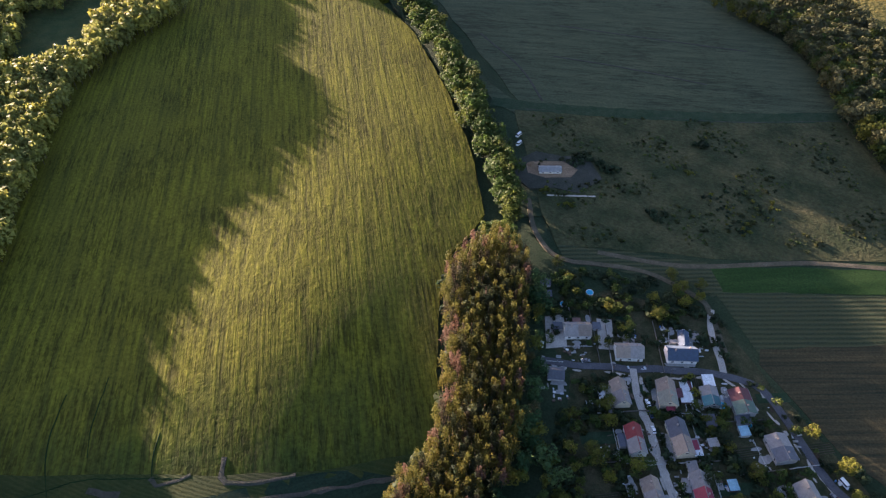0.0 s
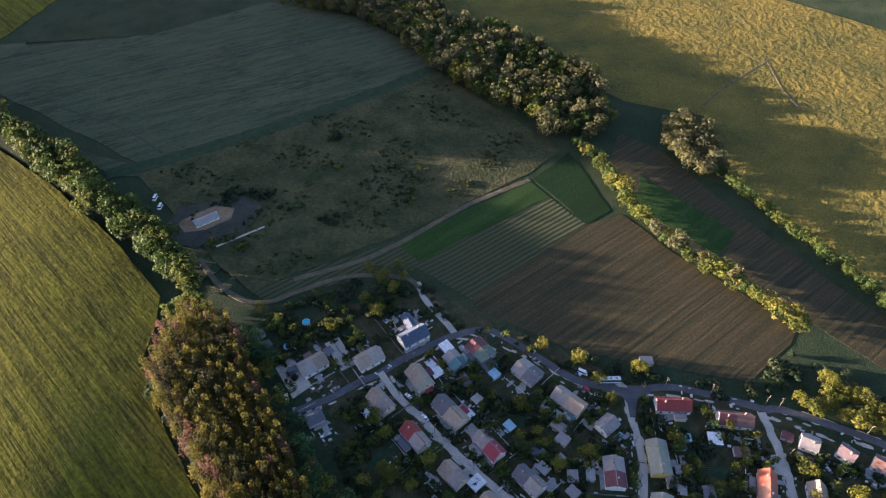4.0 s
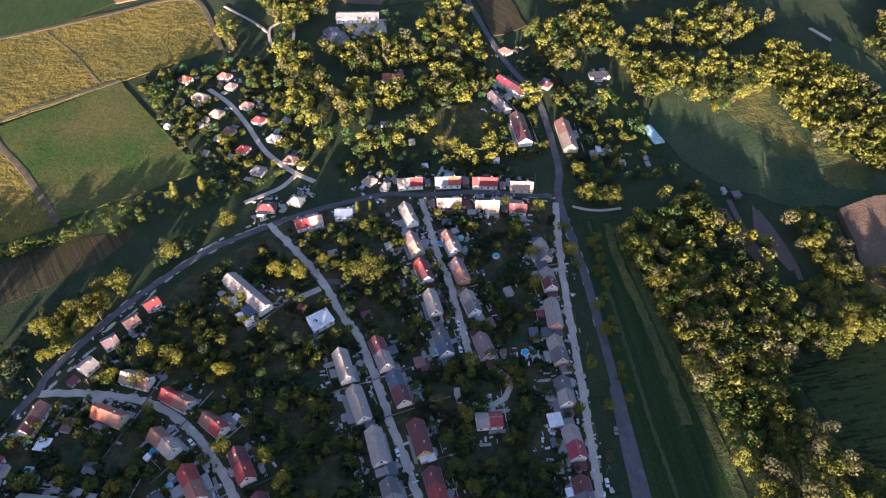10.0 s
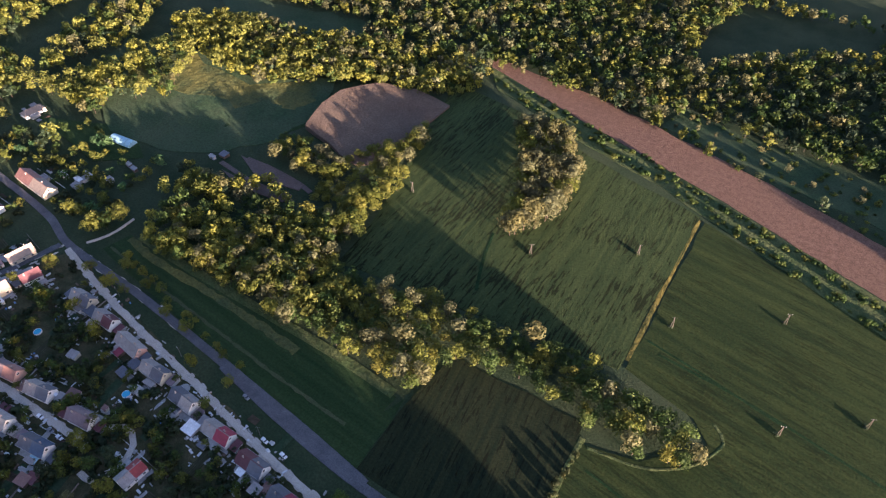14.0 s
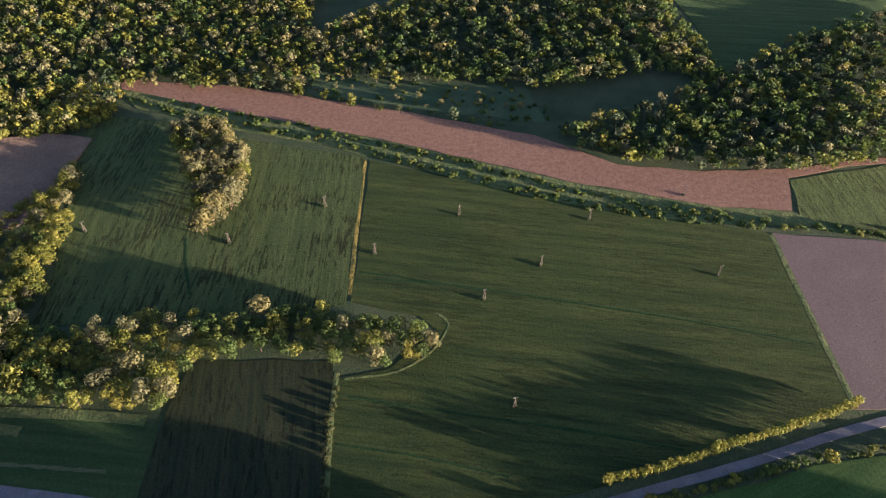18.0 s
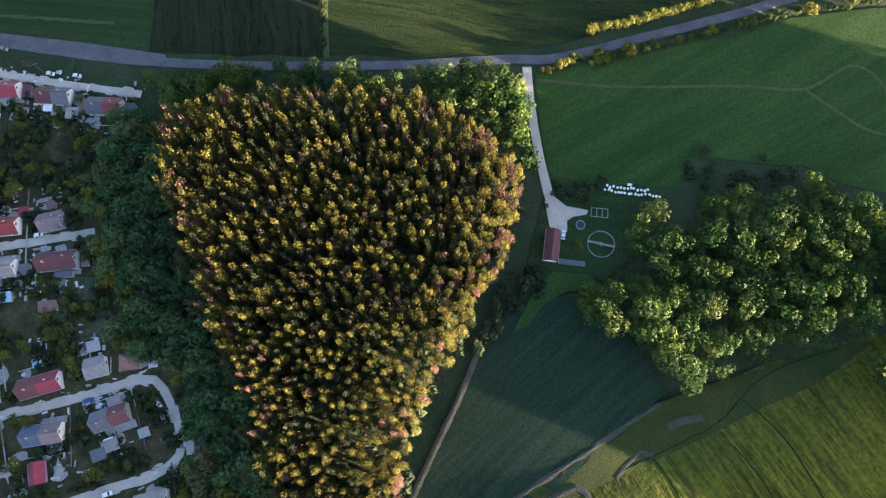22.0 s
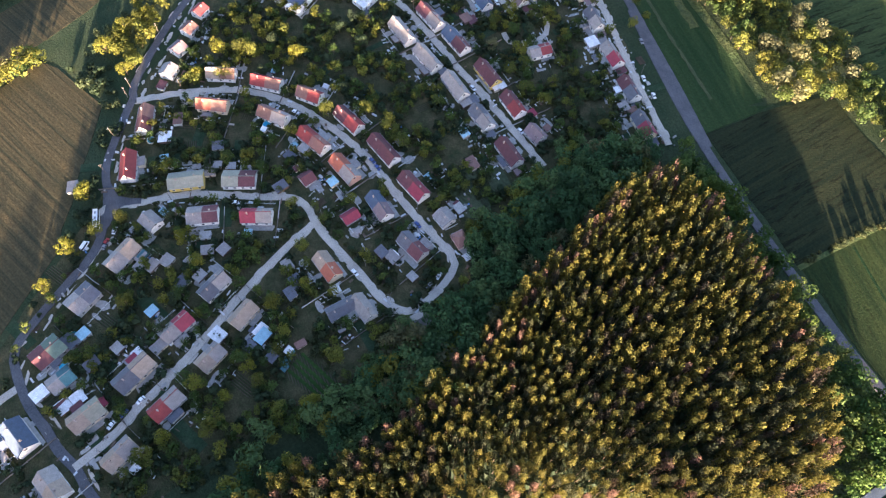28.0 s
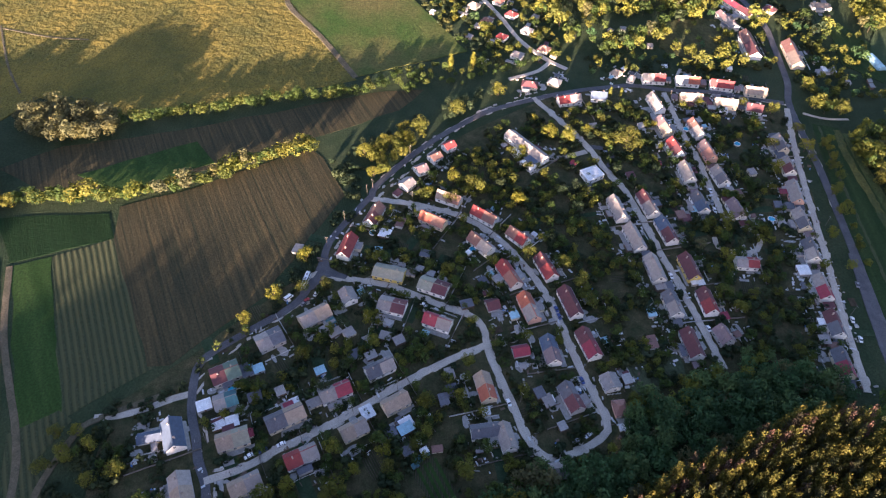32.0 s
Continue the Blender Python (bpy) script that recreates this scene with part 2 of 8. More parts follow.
def smooth_line(pts, step=4.0):
    """A flowing line through the given corners."""
    out = []
    p = [Vector(q) for q in pts]
    p = [2 * p[0] - p[1]] + p + [2 * p[-1] - p[-2]]
    for a, b, c, d in zip(p, p[1:], p[2:], p[3:]):
        n = max(1, int((c - b).length / step))
        for i in range(n):
            k = i / n
            out.append(0.5 * (2 * b + (c - a) * k + (2 * a - 5 * b + 4 * c - d) * k * k + (3 * b - a - 3 * c + d) * k ** 3))
    return out + [p[-2]]


def ribbon(name, pts, width, material, z, label, category="road", rough=0.12):
    """A road or track along a flowing line, with crumbling edges."""
    rng = random.Random(label)
    line = smooth_line(pts)
    bm = bmesh.new()
    rows = []
    for i, q in enumerate(line):
        a, b = line[max(0, i - 1)], line[min(len(line) - 1, i + 1)]
        n = Vector((a.y - b.y, b.x - a.x)).normalized()
        l, r = (width / 2 + rng.uniform(-rough, rough) for _ in "lr")
        row = [((q + n * s), h) for s, h in ((l + 0.15, -0.2), (l, z), (0, z + 0.05), (-r, z), (-r - 0.15, -0.2))]
        spots = [(*lay(*c), h) for c, h in row]
        rows.append([bm.verts.new((a[0], a[1], a[2] + a[3])) for a in spots])
    for a, b in zip(rows, rows[1:]):
        for i in range(4):
            bm.faces.new((a[i], a[i + 1], b[i + 1], b[i]))
    bmesh.ops.recalc_face_normals(bm, faces=bm.faces)
    return tagged(part(name, bm, material, None), label, category, kind="structure")


def inside(p, poly):
    hit = False
    for (xa, ya), (xb, yb) in zip(poly, poly[1:] + poly[:1]):
        if (ya > p[1]) != (yb > p[1]) and p[0] < (xb - xa) * (p[1] - ya) / (yb - ya) + xa:
            hit = not hit
    return hit


# ---- the land ----
m_ground = land("rough_grass", (0.02, 0.041, 0.011), (0.042, 0.062, 0.018), patch_size=30, relief=0.8, clump=1.3)
m_yellow = land("ripening_crop", (0.074, 0.082, 0.008), (0.168, 0.162, 0.012), way=124, patch_size=40, relief=0.3, clump=2.2, streak=3.0, swell=2.0, lumps=1.6, gash=0.4)
m_yellow.node_tree.nodes["Principled BSDF"].inputs["Specular IOR Level"].default_value = 0.1


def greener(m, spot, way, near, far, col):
    """Makes a crop darker and greener towards one edge of its field, with a ragged change between."""
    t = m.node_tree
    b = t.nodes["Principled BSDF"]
    own_col = b.inputs["Base Color"].links[0].from_socket
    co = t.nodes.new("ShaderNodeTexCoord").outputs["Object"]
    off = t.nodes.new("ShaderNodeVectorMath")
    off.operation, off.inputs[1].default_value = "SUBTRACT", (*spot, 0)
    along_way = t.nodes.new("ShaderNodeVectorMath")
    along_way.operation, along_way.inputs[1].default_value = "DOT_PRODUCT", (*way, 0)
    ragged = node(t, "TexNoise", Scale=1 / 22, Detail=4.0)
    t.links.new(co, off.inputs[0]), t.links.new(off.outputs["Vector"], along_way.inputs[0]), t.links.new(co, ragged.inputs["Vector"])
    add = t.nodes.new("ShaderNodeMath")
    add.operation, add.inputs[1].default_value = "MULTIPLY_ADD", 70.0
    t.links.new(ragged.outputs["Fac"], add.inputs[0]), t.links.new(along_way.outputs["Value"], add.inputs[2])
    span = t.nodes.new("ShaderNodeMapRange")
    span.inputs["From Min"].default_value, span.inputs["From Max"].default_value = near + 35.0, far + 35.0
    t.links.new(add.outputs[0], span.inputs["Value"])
    t.links.new(mixed(t, span.outputs["Result"], mixed(t, 1.0, own_col, col, "MULTIPLY"), own_col), b.inputs["Base Color"])


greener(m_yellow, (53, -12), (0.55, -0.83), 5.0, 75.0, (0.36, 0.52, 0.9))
m_headland = land("headland_drills", (0.02, 0.042, 0.008), (0.066, 0.08, 0.014), rows=0.6, way=30, row_col=(0.016, 0.033, 0.007), patch_size=22, relief=0.4, clump=1.1)
m_mown = land("short_crop", (0.014, 0.04, 0.007), (0.027, 0.051, 0.01), way=175, patch_size=50, relief=0.5, streak=4.0, swell=1.0, fuzz=0.15)
m_corner = land("sprouting_crop", (0.011, 0.03, 0.01), (0.018, 0.038, 0.013), way=42, patch_size=45, relief=0.2, streak=3.0)
m_pasture = land("dull_pasture", (0.051, 0.075, 0.024), (0.077, 0.098, 0.031), way=20, patch_size=80, relief=0.2, streak=5.0, gash=0.35)
m_scrub = land("weedy_fallow", (0.03, 0.046, 0.011), (0.08, 0.084, 0.022), patch_size=22, relief=1.0, clump=2.4, swell=1.5)
m_clover = land("green_crop", (0.021, 0.058, 0.007), (0.034, 0.07, 0.01), way=30, patch_size=60, relief=0.2, streak=9.0, swell=0.3)
m_square = land("worn_green_crop", (0.04, 0.088, 0.01), (0.098, 0.104, 0.02), way=30, patch_size=46, relief=0.4, clump=2.0, swell=0.6)
m_hay = land("hay_rows", (0.03, 0.05, 0.014), (0.042, 0.058, 0.018), rows=3.3, way=26, row_col=(0.066, 0.072, 0.034), relief=0.8)
m_stubble = land("brown_stubble", (0.032, 0.041, 0.014), (0.086, 0.065, 0.03), way=26, patch_size=34, relief=0.25, streak=2.2, swell=1.2)
m_deep = land("deep_green_crop", (0.006, 0.026, 0.004), (0.01, 0.033, 0.006), way=26, patch_size=30, relief=0.6, streak=4.0)
m_margin = land("grassy_margin", (0.045, 0.08, 0.016), (0.085, 0.11, 0.024), patch_size=12, relief=1.0, clump=1.2, swell=3.0)
m_rut = land("pressed_crop", (0.046, 0.066, 0.018), (0.066, 0.08, 0.024), patch_size=8, relief=0.6, clump=0.7)
m_worn = land("worn_grass", (0.04, 0.05, 0.022), (0.065, 0.07, 0.035), patch_size=6, relief=0.4, clump=0.7)
m_meadow = land("golden_meadow", (0.088, 0.095, 0.014), (0.19, 0.15, 0.03), way=70, patch_size=38, relief=0.7, clump=1.4, swell=6.0)
m_crop = land("dark_crop", (0.02, 0.041, 0.008), (0.036, 0.055, 0.01), way=91, patch_size=60, relief=0.5, streak=4.5, swell=1.0, gash=0.8, fuzz=0.35)
m_field = land("olive_field", (0.011, 0.027, 0.005), (0.032, 0.048, 0.007), way=172, patch_size=45, relief=0.35, streak=6.0, swell=1.0, gash=0.35, fuzz=0.22)
m_rows = land("row_crop", (0.008, 0.018, 0.005), (0.019, 0.026, 0.006), way=98, patch_size=60, relief=0.35, streak=3.0, gash=0.6, fuzz=0.2)
m_soil = land("red_soil", (0.165, 0.098, 0.072), (0.23, 0.14, 0.1), patch_size=3.5, relief=1.8, clump=0.9)
m_pink = land("pale_soil", (0.115, 0.087, 0.078), (0.135, 0.103, 0.09), patch_size=40, relief=0.15, clump=0.8)
m_brown = land("brown_soil", (0.115, 0.083, 0.062), (0.155, 0.115, 0.085), patch_size=25, relief=1.0, clump=1.2, swell=1.0)
m_tan = land("tan_stubble", (0.234, 0.162, 0.099), (0.288, 0.207, 0.135), way=30, patch_size=80, relief=0.5, streak=5.0)
m_lawn = land("garden_lawn", (0.026, 0.042, 0.01), (0.094, 0.08, 0.042), patch_size=7, relief=0.8, clump=0.8)
m_turf = land("garden_turf", (0.02, 0.048, 0.013), (0.036, 0.062, 0.02), patch_size=6, relief=0.5, clump=0.6)
m_strip = land("tilled_strip", (0.05, 0.042, 0.03), (0.088, 0.07, 0.048), rows=1.1, way=0, row_col=(0.03, 0.045, 0.016), patch_size=5, relief=0.6, clump=0.6)
# grass with low sun put into its yellower colour
m_sunlit = land("sunny_scrub", (0.035, 0.062, 0.017), (0.13, 0.125, 0.034), patch_size=26, relief=0.9, clump=1.6, swell=3.0)
m_paddock = land("paddock_grass", (0.028, 0.06, 0.016), (0.05, 0.078, 0.024), patch_size=30, relief=0.6, clump=1.4, swell=1.0)
m_asphalt = land("worn_asphalt", (0.085, 0.085, 0.094), (0.125, 0.125, 0.135), patch_size=9, relief=0.1, clump=0.6)
m_gravel = land("pale_gravel", (0.4, 0.36, 0.315), (0.52, 0.468, 0.405), patch_size=7, relief=0.15, clump=0.5)
m_dirt = land("dirt_track", (0.085, 0.078, 0.05), (0.14, 0.12, 0.082), patch_size=6, relief=0.4, clump=0.7)

bm = bmesh.new()
bmesh.ops.create_circle(bm, cap_ends=True, segments=96, radius=4200)
tagged(part("ground", bm, m_ground, None), "rough green grassland around the village", "ground", kind="structure")

LOW, MID, TOP, WAY = 0.03, 0.15, 0.27, 0.4
FIELD_TALL = [(123, -738), (233, -486), (170, -441), (94, -355), (47, -290), (20, -243), (21, -219), (26, -197), (17, -168), (1, -131), (-17, -93), (-22, -64)] + [(12, -39), (53, -12), (95, 16), (170, 42), (198, 47)] + [(330, 30), (420, -150), (560, -330), (500, -700)]
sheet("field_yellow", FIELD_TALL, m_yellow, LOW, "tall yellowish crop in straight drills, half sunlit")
sheet("crop_headland", [(-21, -63), (12, -38), (53, -11), (95, 16), (170, 41), (190, 44), (182, 38), (156, 22), (116, 3), (65, -20), (22, -43), (-14, -70)], m_headland, MID, "crop headland drilled along the field edge", wobble=0.8)
sheet("field_corner", [(-20, -59), (-16, -32), (-1, 2), (16, 35), (29, 56), (44, 62), (65, 60), (90, 36), (96, 20), (84, 7), (36, -31), (7, -51)], m_corner, MID, "short dark green crop beside the pine wood")
# the pale margin grass carries the haze over this far field in its colour
sheet("field_beyond_strip", [(535, -336), (463, -372), (418, -319), (429, -253), (462, -253)], m_margin, LOW, "green field behind a belt of trees")
sheet("field_far_pasture", [(198, -504), (-52, -628), (-132, -579), (-178, -516), (-197, -473), (39, -360), (60, -367), (128, -428)] + [(38, -370), (190, -521), (259, -588)], m_pasture, LOW, "dull green pasture with faint wheel lines")
sheet("field_fallow", [(14, -310), (45, -365), (-189, -467), (-258, -335), (-226, -312), (-122, -266), (-31, -237), (-13, -261)], m_scrub, MID, "weedy fallow ground with yellow flowers")
sheet("field_green_strip", [(-224, -304), (-232, -284), (-128, -239), (-117, -257)], m_clover, MID, "narrow strip of vivid green crop")
sheet("field_hay", [(-232, -284), (-247, -253), (-158, -203), (-128, -239)], m_hay, MID, "mown hay lying in pale swaths")
sheet("field_hay_west", [(-31, -237), (-120, -262), (-133, -242), (-128, -234), (-104, -244), (-94, -232), (-39, -228)], m_hay, MID, "mown hay lying in pale swaths")
sheet("field_stubble", [(-274, -258), (-288, -224), (-333, -147), (-324, -138), (-288, -119), (-272, -126), (-204, -156), (-159, -196), (-158, -207), (-247, -253)], m_stubble, MID, "greenish brown stubble field with tractor lines")
sheet("field_dark_corner", [(-262, -331), (-268, -263), (-247, -253), (-227, -306)], m_deep, MID, "dark green field corner by a hedge")
sheet("field_stubble_north", [(-308, -348), (-332, -315), (-351, -242), (-388, -141), (-401, -105), (-405, -71), (-378, -89), (-342, -153), (-313, -208), (-281, -264), (-287, -312)], m_stubble, LOW, "long brown stubble strip between two hedges")
sheet("field_green_north", [(-303, -295), (-339, -226), (-317, -209), (-287, -265)], m_clover, TOP, "green patch within the stubble strip")
sheet("hillside", [(-200, -640), (-300, -470), (-410, -110), (-440, 60), (-440, 250), (-350, 420), (-290, 560), (-420, 900), (-1100, 900), (-1100, -420), (-700, -700), (-400, -900), (-120, -960)], m_ground, -0.5, "rough green hillside above the village", "hill")
# hill added out of view to throw its shadow over the pasture
bm = bmesh.new()
rows = []
for i in range(13):
    k = i / 12
    ring = [(500 + 130 * k * math.cos(6.28319 * j / 40), -708 + 180 * k * math.sin(6.28319 * j / 40)) for j in range(40)]
    rows.append([bm.verts.new((x, y, 64.0 * (1 - ease(0.6, 1.0, k)) + 1.2 * math.sin(x * 0.11) * math.sin(y * 0.13) * (1 - k) - 0.2)) for x, y in ring])
for a, b in zip(rows, rows[1:]):
    for j in range(40):
        bm.faces.new((a[j], b[j], b[(j + 1) % 40], a[(j + 1) % 40])).smooth = True
bmesh.ops.remove_doubles(bm, verts=bm.verts[:], dist=0.01)
bmesh.ops.recalc_face_normals(bm, faces=bm.faces)
tagged(part("shade_hill", bm, m_ground, None), "unseen rough green hill added to shade the pasture", "hill", kind="structure")
sheet("ridge", [(0, -250), (-60, -290), (-270, -330), (-330, -450), (-120, -680), (120, -800), (330, -640), (250, -520), (120, -390)], m_ground, -0.5, "rough grassy ridge under the hedgerow", "hill")
sheet("meadow", [(-195, -619), (-133, -720), (-128, -896), (-462, -680), (-652, -423), (-655, -306), (-712, -195), (-744, -104), (-739, -66), (-640, -36), (-594, -113), (-544, -198), (-416, -123), (-391, -195), (-365, -294), (-387, -354), (-331, -388)], m_meadow, LOW, "golden dry meadow in low sun")
sheet("field_green_square", [(-538, -197), (-593, -114), (-459, -38), (-420, -125)], m_square, MID, "square green crop with worn stripes")
sheet("field_far_tan", [(400, -578), (483, -599), (394, -455), (347, -483), (323, -497), (304, -522), (299, -558), (315, -584)], m_tan, TOP, "bare tan field beyond the crop")
sheet("field_top_green", [(-767, -319), (-885, -212), (-748, -146), (-699, -199), (-664, -298)], m_mown, MID, "green field beyond a road")
sheet("field_top_tan", [(-800, -173), (-914, -229), (-1029, -82), (-814, -85), (-760, -100), (-746, -145)], m_tan, MID, "bare tan field in low sun")
sheet("field_hill_tan", [(-860, 40), (-840, 130), (-775, 150), (-702, 112), (-712, 78), (-770, 60)], m_brown, TOP, "bare brown field beyond the works")
sheet("field_hill_green", [(-774, 152), (-765, 172), (-706, 160), (-700, 116)], m_turf, TOP, "narrow green field beyond the works")
sheet("field_roadside", [(-369, 211), (-364, 229), (-313, 226), (-248, 225), (-192, 225), (-153, 223), (-154, 211)] + [(-149, 224), (-146, 181), (-185, 182), (-223, 187)], m_mown, MID, "long green meadow beside the road")
FIELD_ROWS = [(-142, 262), (-66, 262), (-59, 179), (-146, 181), (-147, 217)]
# the lit edge of the meadow, painted as a strip of yellower grass
ribbon("wood_margin", [(-362, 226), (-330, 222), (-290, 221.5), (-245, 219.5), (-215, 217)], 5.0, m_sunlit, TOP + 0.03, "rough sunlit grass along the wood edge", "margin", 0.8)
ribbon("wheel_track", [(-366, 215), (-320, 209), (-270, 204.5), (-215, 199.5), (-165, 196.5)], 1.6, m_rut, TOP + 0.05, "faint wheel track along the meadow", "track", 0.5)
sheet("field_row_crop", FIELD_ROWS, m_rows, MID, "dark crop in dense drills")
sheet("field_large", [(-61, 440), (37, 409), (129, 383), (205, 366), (207, 238), (114, 206), (55, 188), (24, 181), (-58, 180), (-65, 250), (-35, 257), (-10, 283), (-21, 294), (-61, 304)], m_field, MID, "large olive green field with pylons")
FIELD_EAST = [(-285, 494), (-221, 487), (-151, 463), (-65, 443), (-64, 301), (-163, 290), (-239, 281), (-245, 333), (-269, 421)]
sheet("field_crop_east", FIELD_EAST, m_crop, MID, "dark green crop on both sides of a copse")
sheet("field_brown", [(-347, 377), (-354, 405), (-353, 427), (-333, 455), (-305, 464), (-272, 462), (-273, 439), (-280, 369), (-290, 363)], m_brown, MID, "brown ploughed field with long tree shadows", tilt=(0.075, 388))
sheet("field_soil", [(-282, 549), (-181, 540), (-48, 506), (61, 474), (101, 449), (119, 438), (179, 431), (236, 435), (276, 443), (329, 451), (325, 443), (283, 439), (237, 425), (227, 389), (180, 392), (76, 420), (-45, 463), (-182, 504), (-275, 534)], m_soil, MID, "long strip of bare reddish soil")
sheet("field_pink", [(206, 367), (301, 357), (253, 239), (203, 235)], m_pink, MID, "bare pale pinkish field")
sheet("field_far_green", [(237, 422), (325, 443), (286, 360), (253, 367), (230, 383)], m_crop, MID, "rough green field at the end of the bare strip")
sheet("field_plant", [(43, 171), (71, 178), (96, 182), (126, 191), (156, 199), (186, 206), (286, 217), (266, 101), (184, 117), (169, 125), (115, 130), (108, 113), (57, 116), (48, 120)], m_clover, MID, "bright green crop with a curving wheel track")
sheet("field_hidden", [(220, 763), (481, 769), (419, 676), (310, 629), (235, 567), (224, 577), (232, 627)], m_mown, MID, "deep green field ringed by woods")
sheet("field_glasshouse", [(-531, 278), (-479, 300), (-480, 351), (-431, 360), (-368, 388), (-341, 398), (-374, 334), (-421, 329), (-456, 306), (-422, 287), (-449, 265)], m_mown, MID, "grass paddock beside a plastic tunnel")
sheet("village_gardens", [(-135, -218), (-167, -184), (-229, -130), (-289, -101), (-350, -43), (-403, 32), (-414, 118), (-384, 198), (-149, 160), (-166, 110), (-134, 36), (-104, 20), (-91, -23), (-81, -99), (-69, -146), (-43, -175), (-70, -213)], m_lawn, LOW, "worn garden ground between the houses", "gardens")

# roads
ribbon("road_main", [(-771, 193), (-662, 200), (-579, 207), (-517, 219), (-472, 217), (-422, 211), (-389, 202), (-320, 198), (-269, 193), (-223, 188), (-172, 182), (-140, 177)] + [(-241, 189), (-193, 181), (-150, 176), (-95, 174), (-28, 175), (27, 179), (54, 180), (97, 192), (142, 205), (190, 221), (239, 234), (307, 251)], 4.8, m_asphalt, WAY, "grey asphalt through road with faded edges")
ribbon("road_curve", [(-394, 199), (-401, 171), (-407, 146), (-409, 113), (-414, 90), (-411, 68), (-404, 38), (-395, 13), (-381, -19), (-372, -32), (-351, -56), (-328, -77), (-296, -100)] + [(-287, -102), (-274, -110), (-247, -124), (-227, -127), (-206, -134), (-194, -143), (-179, -162), (-162, -180)] + [(-147, -181), (-141, -180), (-132, -178), (-120, -173), (-108, -169), (-97, -163), (-89, -161), (-79, -157), (-70, -153)] + [(-65, -152), (-53, -149)], 4.2, m_asphalt, WAY + 0.04, "narrow asphalt village road")
ribbon("lane_crescent", [(-284, -101), (-279, -73), (-269, -45), (-253, -25), (-226, -7), (-196, 5), (-160, 14), (-131, 23), (-122, 20), (-113, 5), (-111, -8), (-122, -17), (-139, -22), (-167, -32), (-189, -37), (-200, -59), (-212, -84), (-217, -106), (-220, -121), (-221, -129), (-219, -133)], 3.7, m_gravel, WAY + 0.08, "pale worn lane looping between houses")
ribbon("lane_fork", [(-173, -34), (-164, -53), (-150, -76), (-139, -92), (-125, -113), (-114, -133), (-105, -147), (-98, -164)], 3.7, m_gravel, WAY + 0.1, "pale worn lane lined with houses")
ribbon("lane_school", [(-396, 11), (-345, 41), (-316, 52), (-290, 63), (-246, 72), (-208, 80), (-160, 89)], 3.7, m_gravel, WAY + 0.08, "pale worn lane lined with houses")
ribbon("lane_east", [(-405, 111), (-357, 114), (-311, 118), (-275, 119)], 3.5, m_gravel, WAY + 0.08, "pale worn lane lined with houses")
ribbon("lane_far_east", [(-387, 199), (-328, 186), (-260, 175), (-192, 164), (-147, 158)], 3.6, m_gravel, WAY + 0.1, "pale worn lane beside the through road")
ribbon("lane_plant", [(39, 175), (40, 158), (43, 135), (46, 118), (49, 105), (52, 94)], 4.2, m_gravel, WAY + 0.08, "pale gravel drive to the treatment works")
ribbon("lane_north", [(-435, 41), (-449, 26), (-475, 7), (-512, -8), (-544, -23), (-569, -41)], 3.6, m_gravel, WAY + 0.02, "narrow lane between cottages")
ribbon("lane_link", [(-446, 29), (-434, 20), (-427, 9), (-420, -6)], 3.2, m_gravel, WAY, "short gravel link lane")
ribbon("track_west", [(-141, -196), (-129, -221), (-120, -230), (-89, -237), (-60, -231), (-42, -226), (-28, -230), (-13, -246), (-1, -270)], 3.2, m_dirt, WAY, "rutted dirt track below a hedge", "track")
ribbon("track_top", [(-657, -322), (-684, -246), (-705, -191), (-727, -139), (-744, -104), (-742, -70), (-703, -53), (-634, -36)], 5.0, m_dirt, WAY, "dirt road along the meadow", "track")
ribbon("track_square", [(-419, -124), (-473, -157), (-540, -198), (-573, -155), (-595, -115)], 4.5, m_dirt, WAY, "dry sandy margin of a field", "track")
ribbon("track_crop", [(44, 168), (85, 165), (140, 166), (173, 165), (191, 175), (199, 178), (208, 173), (213, 164)], 1.5, m_rut, TOP + 0.02, "wheel track through the crop", "track")
ribbon("track_crop", [(173, 165), (188, 153), (203, 143), (230, 140)], 1.5, m_rut, TOP + 0.02, "wheel track through the crop", "track")
ribbon("track_wood", [(-18, -58), (-17, -37), (-5, -9), (6, 14), (16, 38), (22, 53)], 2.6, m_worn, TOP + 0.02, "shaded track along the wood edge", "track")
ribbon("track_strip", [(-224, -305), (-175, -287), (-121, -258), (-94, -248), (-57, -241)], 3.5, m_dirt, TOP, "grassy track between fields", "track")
ribbon("field_band", [(66, -369), (28, -378), (-40, -401), (-115, -431), (-187, -467)], 13.0, m_turf, MID + 0.08, "band of rough green grass between two fields", "margin", 0.9)
ribbon("track_woods", [(-590, 500), (-566, 506), (-530, 515), (-488, 516), (-434, 520), (-406, 531)], 4.0, m_gravel, TOP, "pale track through the woods", "track")

sheet("junction_west", [(-239, -127), (-236, -124), (-226, -122), (-222, -116), (-220, -111), (-217, -112), (-219, -120), (-218, -124), (-210, -129), (-206, -136), (-209, -137), (-216, -131), (-227, -127)], m_asphalt, WAY + 0.02, "wide worn asphalt at the lane mouth", "road", wobble=0.2)
sheet("house_yard", [(-44, -178), (-53, -184), (-62, -163), (-52, -157)], m_gravel, MID, "pale trodden yard beside a house", "yard", wobble=0.4)
sheet("house_yard", [(-71, -189), (-79, -192), (-86, -172), (-78, -169)], m_gravel, MID, "pale trodden yard beside a house", "yard", wobble=0.4)
ribbon("lane_loop", [(-635, 8), (-661, 5), (-675, 9), (-680, 19), (-666, 27), (-643, 27)], 2.4, m_gravel, WAY, "pale paved loop beside the works", "track")
